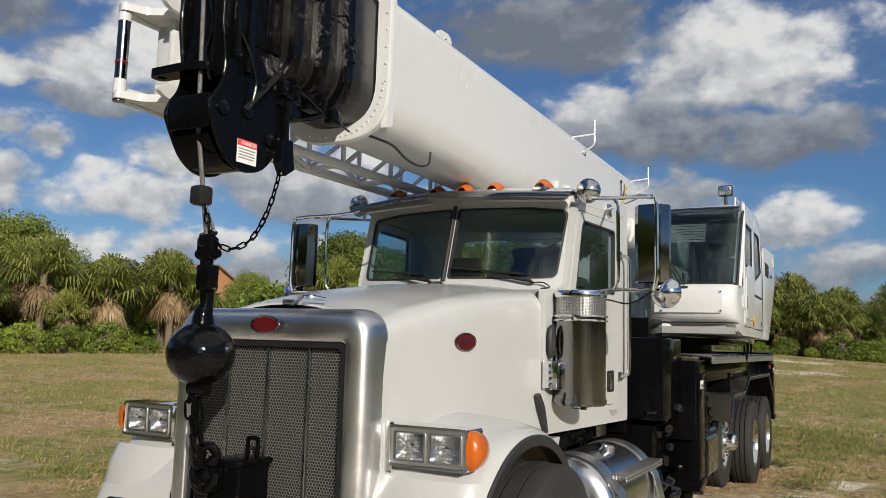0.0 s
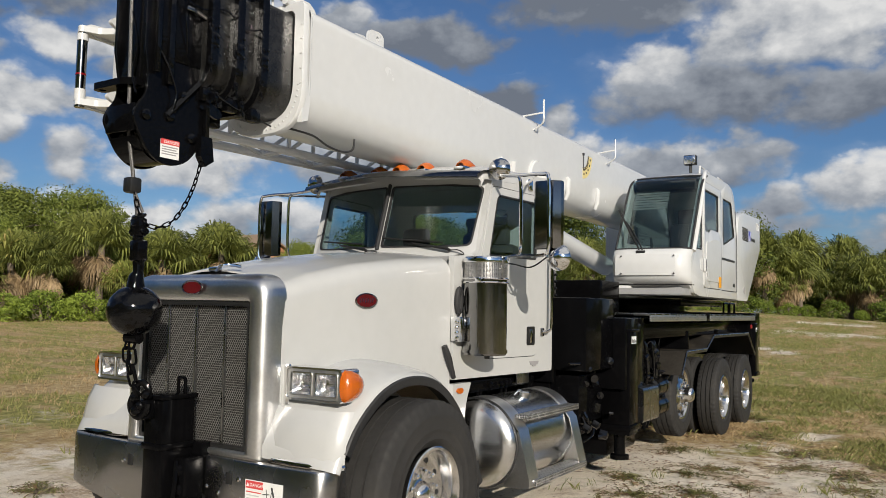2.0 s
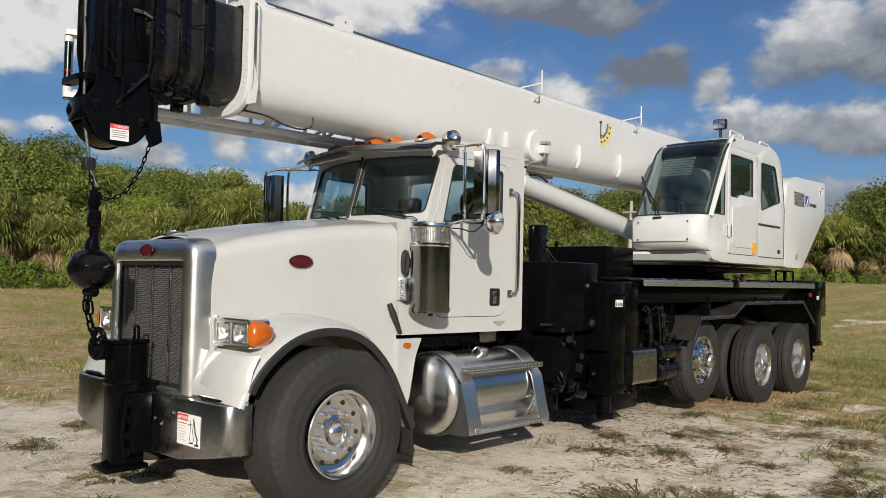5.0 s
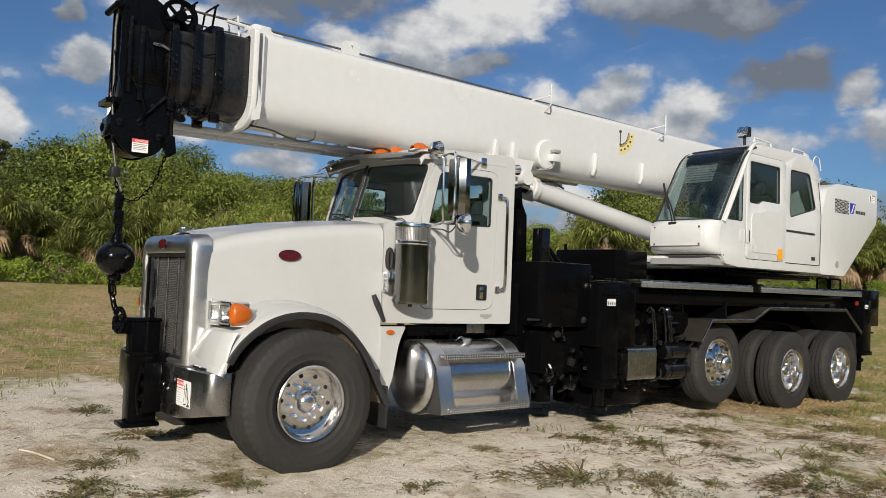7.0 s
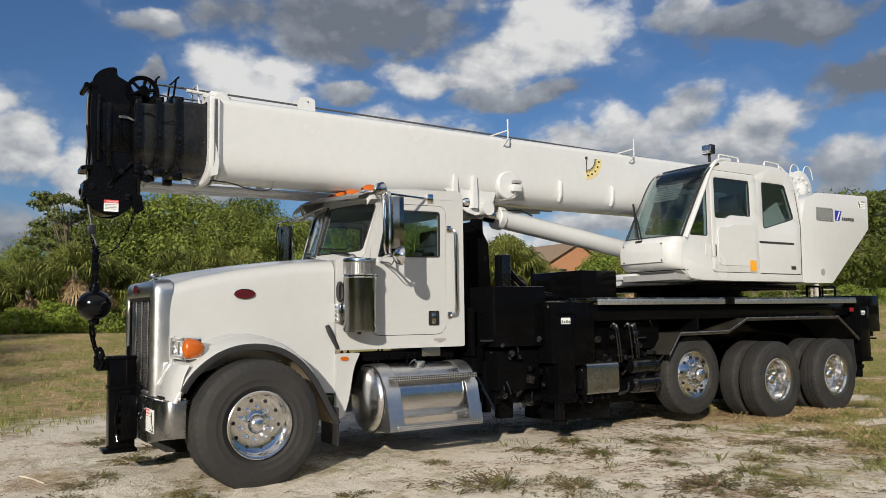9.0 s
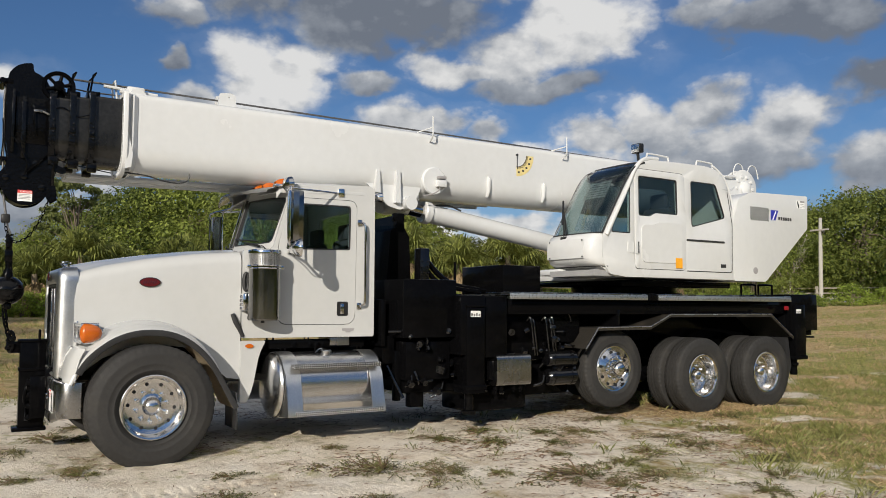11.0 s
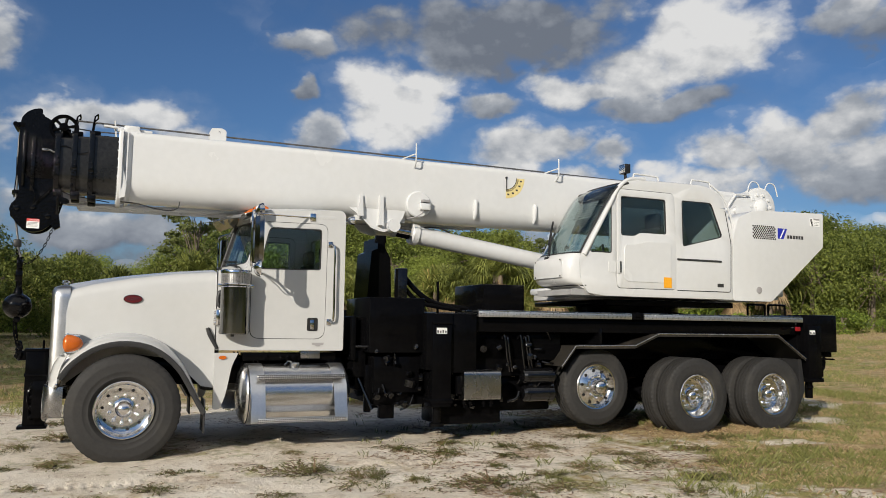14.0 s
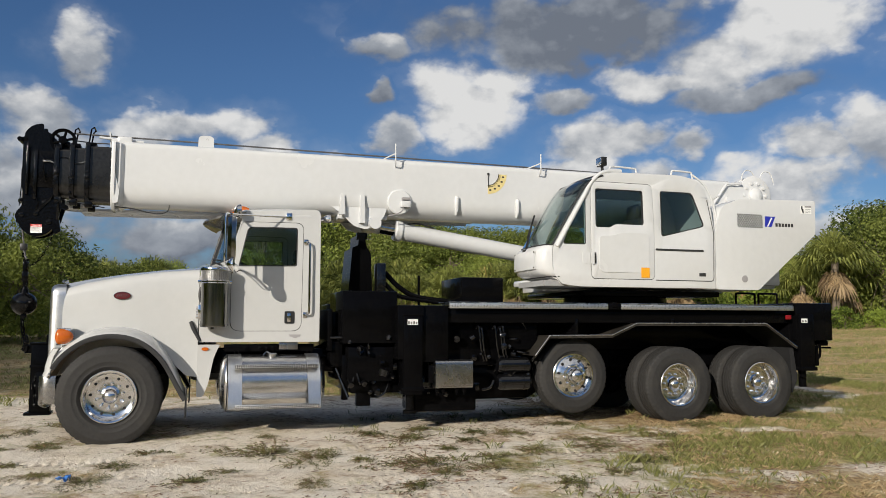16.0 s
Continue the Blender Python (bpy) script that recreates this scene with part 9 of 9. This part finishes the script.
def weed_meshes(seed, radius):
    """Sprawling stems with small paired leaves, from one root mat."""
    rng = random.Random(seed)
    V, F, SV, SF = [], [], [], []
    for k in range(int(105 * radius / 0.3)):
        a = rng.uniform(0, 6.28)
        r0 = radius * rng.random() ** 0.7 * (0.62 + 0.42 * math.sin(2 * a + seed) + 0.22 * math.sin(5 * a + 2 * seed))
        p = Vector((r0 * math.cos(a), 1.5 * r0 * math.sin(a), 0.0))
        b = a + rng.uniform(-0.9, 0.9)
        d = Vector((math.cos(b), math.sin(b), rng.uniform(0.1, 0.75) * max(0.15, 1.25 - r0 / radius)))
        length = rng.uniform(0.06, 0.19) * (0.6 + radius)
        pts = [p + d * length * j / 5 + Vector((0, 0, -0.35 * length * (j / 5) ** 2 + 0.004)) for j in range(6)]
        i = len(SV)
        w = d.cross(Vector((0, 0, 1))).normalized() * 0.003
        for q in pts:
            SV += [q - w, q + w + Vector((0, 0, 0.002))]
        SF += [(i + 2 * j, i + 2 * j + 1, i + 2 * j + 3, i + 2 * j + 2) for j in range(5)]
        for q in pts[1:] * 2:
            n = Vector((rng.uniform(-0.6, 0.6), rng.uniform(-0.6, 0.6), 1)).normalized()
            _, u, s = basis(n)
            c = rng.uniform(0, 6.28)
            u, s = u * math.cos(c) + s * math.sin(c), s * math.cos(c) - u * math.sin(c)
            sz = rng.uniform(0.012, 0.028)
            o = q + Vector((rng.gauss(0, 0.008), rng.gauss(0, 0.008), abs(rng.gauss(0, 0.005))))
            m = len(V)
            V += [o, o + u * sz * 0.5 + s * sz * 0.3, o + u * sz, o + u * sz * 0.5 - s * sz * 0.3]
            F.append((m, m + 1, m + 2, m + 3))
    return leaf_mesh("leaves", V, F, WEED), leaf_mesh("stems", SV, SF, TWIG)


def make_weed(seed, radius, label):
    t = thing("weed", label, "weed", (0, 0, 0), "weeds on the sand")
    leaf, stem = weed_meshes(seed, radius)
    tagged(piece("leaf_mat", leaf, t), kind="stuff")
    tagged(piece("stem_mat", stem, t), kind="stuff")
    return t


big_weeds = [make_weed(300 + i, 0.42, "sprawling green and brown weed patch on sand") for i in range(2)]
small_weeds = [make_weed(310 + i, 0.20, "small sprawling dusty weed on sand") for i in range(3)]
for wx, wy, ws in ((-0.10, 5.35, 1.35), (0.35, 5.75, 0.9), (0.95, 6.75, 1.2), (1.3, 7.3, 0.7), (1.55, 5.6, 0.6), (0.9, 3.75, 0.75), (-0.2, 9.0, 0.7), (-0.9, 8.3, 0.8)):
    o = stand(big_weeds, wx, wy, ws, grng)
    o.matrix_basis = Matrix.Translation((0, 0, 0.052)) @ o.matrix_basis
for wx, wy, ws in ((-2.25, 2.35, 0.9), (-2.55, 2.6, 0.8), (-1.75, 2.15, 1.1), (-1.45, 2.05, 1.2), (-1.2, 2.55, 0.9), (-1.25, 3.05, 1.0), (-3.2, 3.0, 1.3), (-3.9, 3.3, 1.0), (-4.7, 2.9, 1.2), (-5.4, 3.6, 1.1), (0.2, 3.9, 0.9), (0.45, 3.3, 0.8), (1.15, 4.6, 1.0), (-0.55, 4.15, 0.8), (0.75, 4.9, 0.7),
                   (-1.2, 6.6, 1.1), (-1.5, 7.3, 1.0), (-0.75, 7.0, 1.2), (-0.5, 7.6, 0.9), (-1.1, 7.9, 1.1), (0.1, 7.2, 0.8), (0.35, 8.1, 1.2), (-0.3, 10.1, 1.2), (0.5, 9.7, 1.1), (1.9, 6.4, 0.9), (2.1, 7.7, 1.1), (1.7, 8.4, 1.0), (-1.6, 9.3, 1.0), (-1.0, 10.9, 1.2), (-1.5, 12.9, 1.1), (2.5, 4.9, 0.8), (-0.3, 2.9, 0.8), (0.6, 2.4, 0.9), (0.5, 6.2, 0.8), (1.4, 6.8, 0.9), (0.7, 7.5, 0.9), (0.3, 8.9, 1.1), (1.2, 8.9, 1.1), (-1.3, 5.4, 0.6)):
    o = stand(small_weeds, wx, wy, ws, grng)
    o.matrix_basis = Matrix.Translation((0, 0, 0.052)) @ o.matrix_basis
# brown litter lying on the sand
LV, LF = [], []
for lx, ly, ls in scatter(15000, -6, 5, 0.5, 12, lambda x, y: max(0.03, noise.noise(Vector((x * 0.8, y * 0.8, 31.0))) * 1.3 + 0.10 * (y - 6))):
    a, L = grng.uniform(0, 6.28), grng.uniform(0.012, 0.05) * ls
    z = ground_z(lx, ly) + 0.004
    dx, dy = math.cos(a) * L, math.sin(a) * L
    i = len(LV)
    LV += [(lx - dx, ly - dy, z), (lx - dy * 0.14, ly + dx * 0.14, z + 0.006), (lx + dx, ly + dy, z + 0.004), (lx + dy * 0.14, ly - dx * 0.14, z + 0.002)]
    LF.append((i, i + 1, i + 2, i + 3))
tagged(new("ground_litter", leaf_mesh("ground_litter", LV, LF, TWIG)), "dry brown leaf and stem litter on sand", "litter", kind="stuff")
# pebbles and sand clods
PV, PF = [], []
for lx, ly, ls in scatter(2600, -6, 5, 0.5, 11, lambda x, y: 0.15 + max(0.0, noise.noise(Vector((x * 0.9, y * 0.9, 61.0))))):
    s, z = 0.008 * ls * grng.uniform(0.5, 1.9), ground_z(lx, ly)
    i = len(PV)
    PV += [(lx + s * math.cos(a) * grng.uniform(0.7, 1.2), ly + s * math.sin(a) * grng.uniform(0.7, 1.2), z - 0.003) for a in (0.3, 1.6, 2.8, 4.0, 5.2)] + [(lx, ly, z + s * 0.7)]
    PF += [(i + j, i + (j + 1) % 5, i + 5) for j in range(5)]
CLOD = material("pale_sand_clod", (0.60, 0.52, 0.40), 0.95, vary=0.25, scale=9, bump=0.2)
tagged(new("sand_clods", leaf_mesh("sand_clods", PV, PF, CLOD)), "small pale clods and pebbles on sand", "pebbles", kind="stuff")
# pale stick and blue scrap
bm = fresh()
tube(bm, smooth_path([(-3.05, 1.95, ground_z(-3.05, 1.95) + 0.012), (-2.85, 2.03, ground_z(-2.85, 2.03) + 0.016), (-2.55, 2.10, ground_z(-2.55, 2.10) + 0.01)], 4), 0.009, 6)
tagged(new("stick", finish("stick", bm, CLOD, 40)), "bleached pale stick lying on sand", "stick")
bm = fresh()
rs = random.Random(3)
sz = ground_z(0.9, 3.574)
skin(bm, [[(0.9 - 0.06 + 0.024 * i + rs.uniform(-0.01, 0.01), 3.574 - 0.05 + 0.025 * j + rs.uniform(-0.01, 0.01), sz + 0.012 + rs.uniform(0, 0.05)) for i in range(6)] for j in range(5)])
thicken(bm, 0.002)
tagged(new("plastic_scrap", finish("plastic_scrap", bm, material("blue_plastic_film", (0.06, 0.20, 0.55), 0.4, vary=0.2), 20)), "crumpled bright blue plastic scrap on sand", "scrap")

# ---- distant house, fence and pole ----
hx, hy = -61.5, 57.3
hz = ground_z(hx, hy)
home = thing("house", "orange brick house with brown gable roof beyond the palms", "house", (hx, hy, hz))
bm = fresh()
box(bm, hx - 4, hx + 4, hy - 3.6, hy + 3.6, hz - 0.2, 6.75)
part("wall", bm, BRICK, home)
bm = fresh()
prism(bm, [(-3.55, 6.72), (3.55, 6.72), (0, 8.55)], lambda a, b, d: Vector((hx - 3.98 + d, hy + a, b)), 0, 7.96)
part("gable", bm, BRICK, home, "", 0)
for sg in (-1, 1):
    bm = fresh()
    prism(bm, [(sg * 4.0, 6.55), (sg * 4.0, 6.72), (0, 8.80), (0, 8.62)], lambda a, b, d: Vector((hx - 4.4 + d, hy + a, b)), 0, 8.8)
    part("roof", bm, ROOF, home, "", 0)
for yy in (-2.0, 0.2, 2.2):
    bm = fresh()
    box(bm, hx + 4.0, hx + 4.06, hy + yy - 0.5, hy + yy + 0.5, 4.6, 5.9, 0.02)
    part("window", bm, PLASTIC, home)

# bare tree by the fence
dx0, dy0 = -33.5, 57.3
dz0 = ground_z(dx0, dy0)
dead = thing("dead_tree", "leafless pale grey tree with fine bare branches", "tree", (dx0, dy0, dz0))
DEAD_BARK = material("bleached_grey_bark", (0.46, 0.42, 0.37), 0.9, vary=0.2, scale=6, bump=0.3, bump_scale=20, streak=True)
drng = random.Random(77)
bm = fresh()
tube(bm, [(dx0, dy0, dz0 - 0.2), (dx0 + 0.1, dy0, dz0 + 1.2), (dx0 + 0.05, dy0, dz0 + 2.4)], [0.20, 0.16, 0.12], 8)
part("trunk", bm, DEAD_BARK, dead)
for k in range(16):
    a = 2.4 * k
    st = Vector((dx0 + 0.06, dy0, dz0 + drng.uniform(1.3, 2.4)))
    end = st + Vector((math.cos(a) * drng.uniform(1.2, 2.7), math.sin(a) * drng.uniform(1.2, 2.7), drng.uniform(1.4, 3.3)))
    mid = st.lerp(end, 0.5) + Vector((0, 0, drng.uniform(-0.2, 0.3)))
    bm = fresh()
    tube(bm, [st, mid, end], [0.07, 0.045, 0.018], 6)
    for j in range(9):
        p = mid.lerp(end, drng.random()) if j % 3 else st.lerp(mid, drng.uniform(0.4, 1.0))
        q = p + Vector((drng.uniform(-0.7, 0.7), drng.uniform(-0.7, 0.7), drng.uniform(0.1, 0.9)))
        tube(bm, [p, p.lerp(q, 0.5) + Vector((0, 0, 0.06)), q], [0.022, 0.016, 0.008], 4)
    part("branch", bm, DEAD_BARK, dead)

FENCE_WOOD = material("weathered_grey_timber", (0.40, 0.36, 0.31), 0.9, vary=0.25, scale=5, bump=0.4, bump_scale=25, streak=True)
fence = thing("fence", "weathered post and rail fence at the field edge", "fence", (-31, 56, ground_z(-31, 56)))
f0, f1 = Vector((-36.5, 56.5)), Vector((-14.0, 63.0))
for k in range(10):
    p = f0.lerp(f1, k / 9)
    z = ground_z(p.x, p.y)
    bm = fresh()
    box(bm, p.x - 0.07, p.x + 0.07, p.y - 0.07, p.y + 0.07, z - 0.2, z + 1.25, 0.015)
    part("post", bm, FENCE_WOOD, fence)
    if k < 9:
        q = f0.lerp(f1, (k + 1) / 9)
        zq = ground_z(q.x, q.y)
        for hh in (0.35, 0.72, 1.10):
            bm = fresh()
            tube(bm, [(p.x, p.y - 0.09, z + hh), (q.x, q.y - 0.09, zq + hh)], 0.045, 6)
            part("rail", bm, FENCE_WOOD, fence)
px, py = -29.6, 55.6
pz = ground_z(px, py)
pole = thing("utility_pole", "pale concrete utility pole with a crossarm", "utility pole", (px, py, pz))
bm = fresh()
tube(bm, [(px, py, pz - 0.3), (px + 0.05, py, pz + 3), (px + 0.12, py, pz + 6.2)], [0.16, 0.145, 0.12], 10)
part("post", bm, CONCRETE, pole)
bm = fresh()
box(bm, px - 0.6, px + 0.85, py - 0.2, py - 0.1, pz + 5.25, pz + 5.37, 0.01)
part("crossarm", bm, FENCE_WOOD, pole)
bm = fresh()
lathe(bm, [(0.05, 0), (0.09, 0.05), (0.12, 0.2), (0.06, 0.25), (0, 0.26)], (px + 0.45, py - 0.2, pz + 5.0), (0, 0, 1), 12)
part("street_light", bm, ALU_DULL, pole)
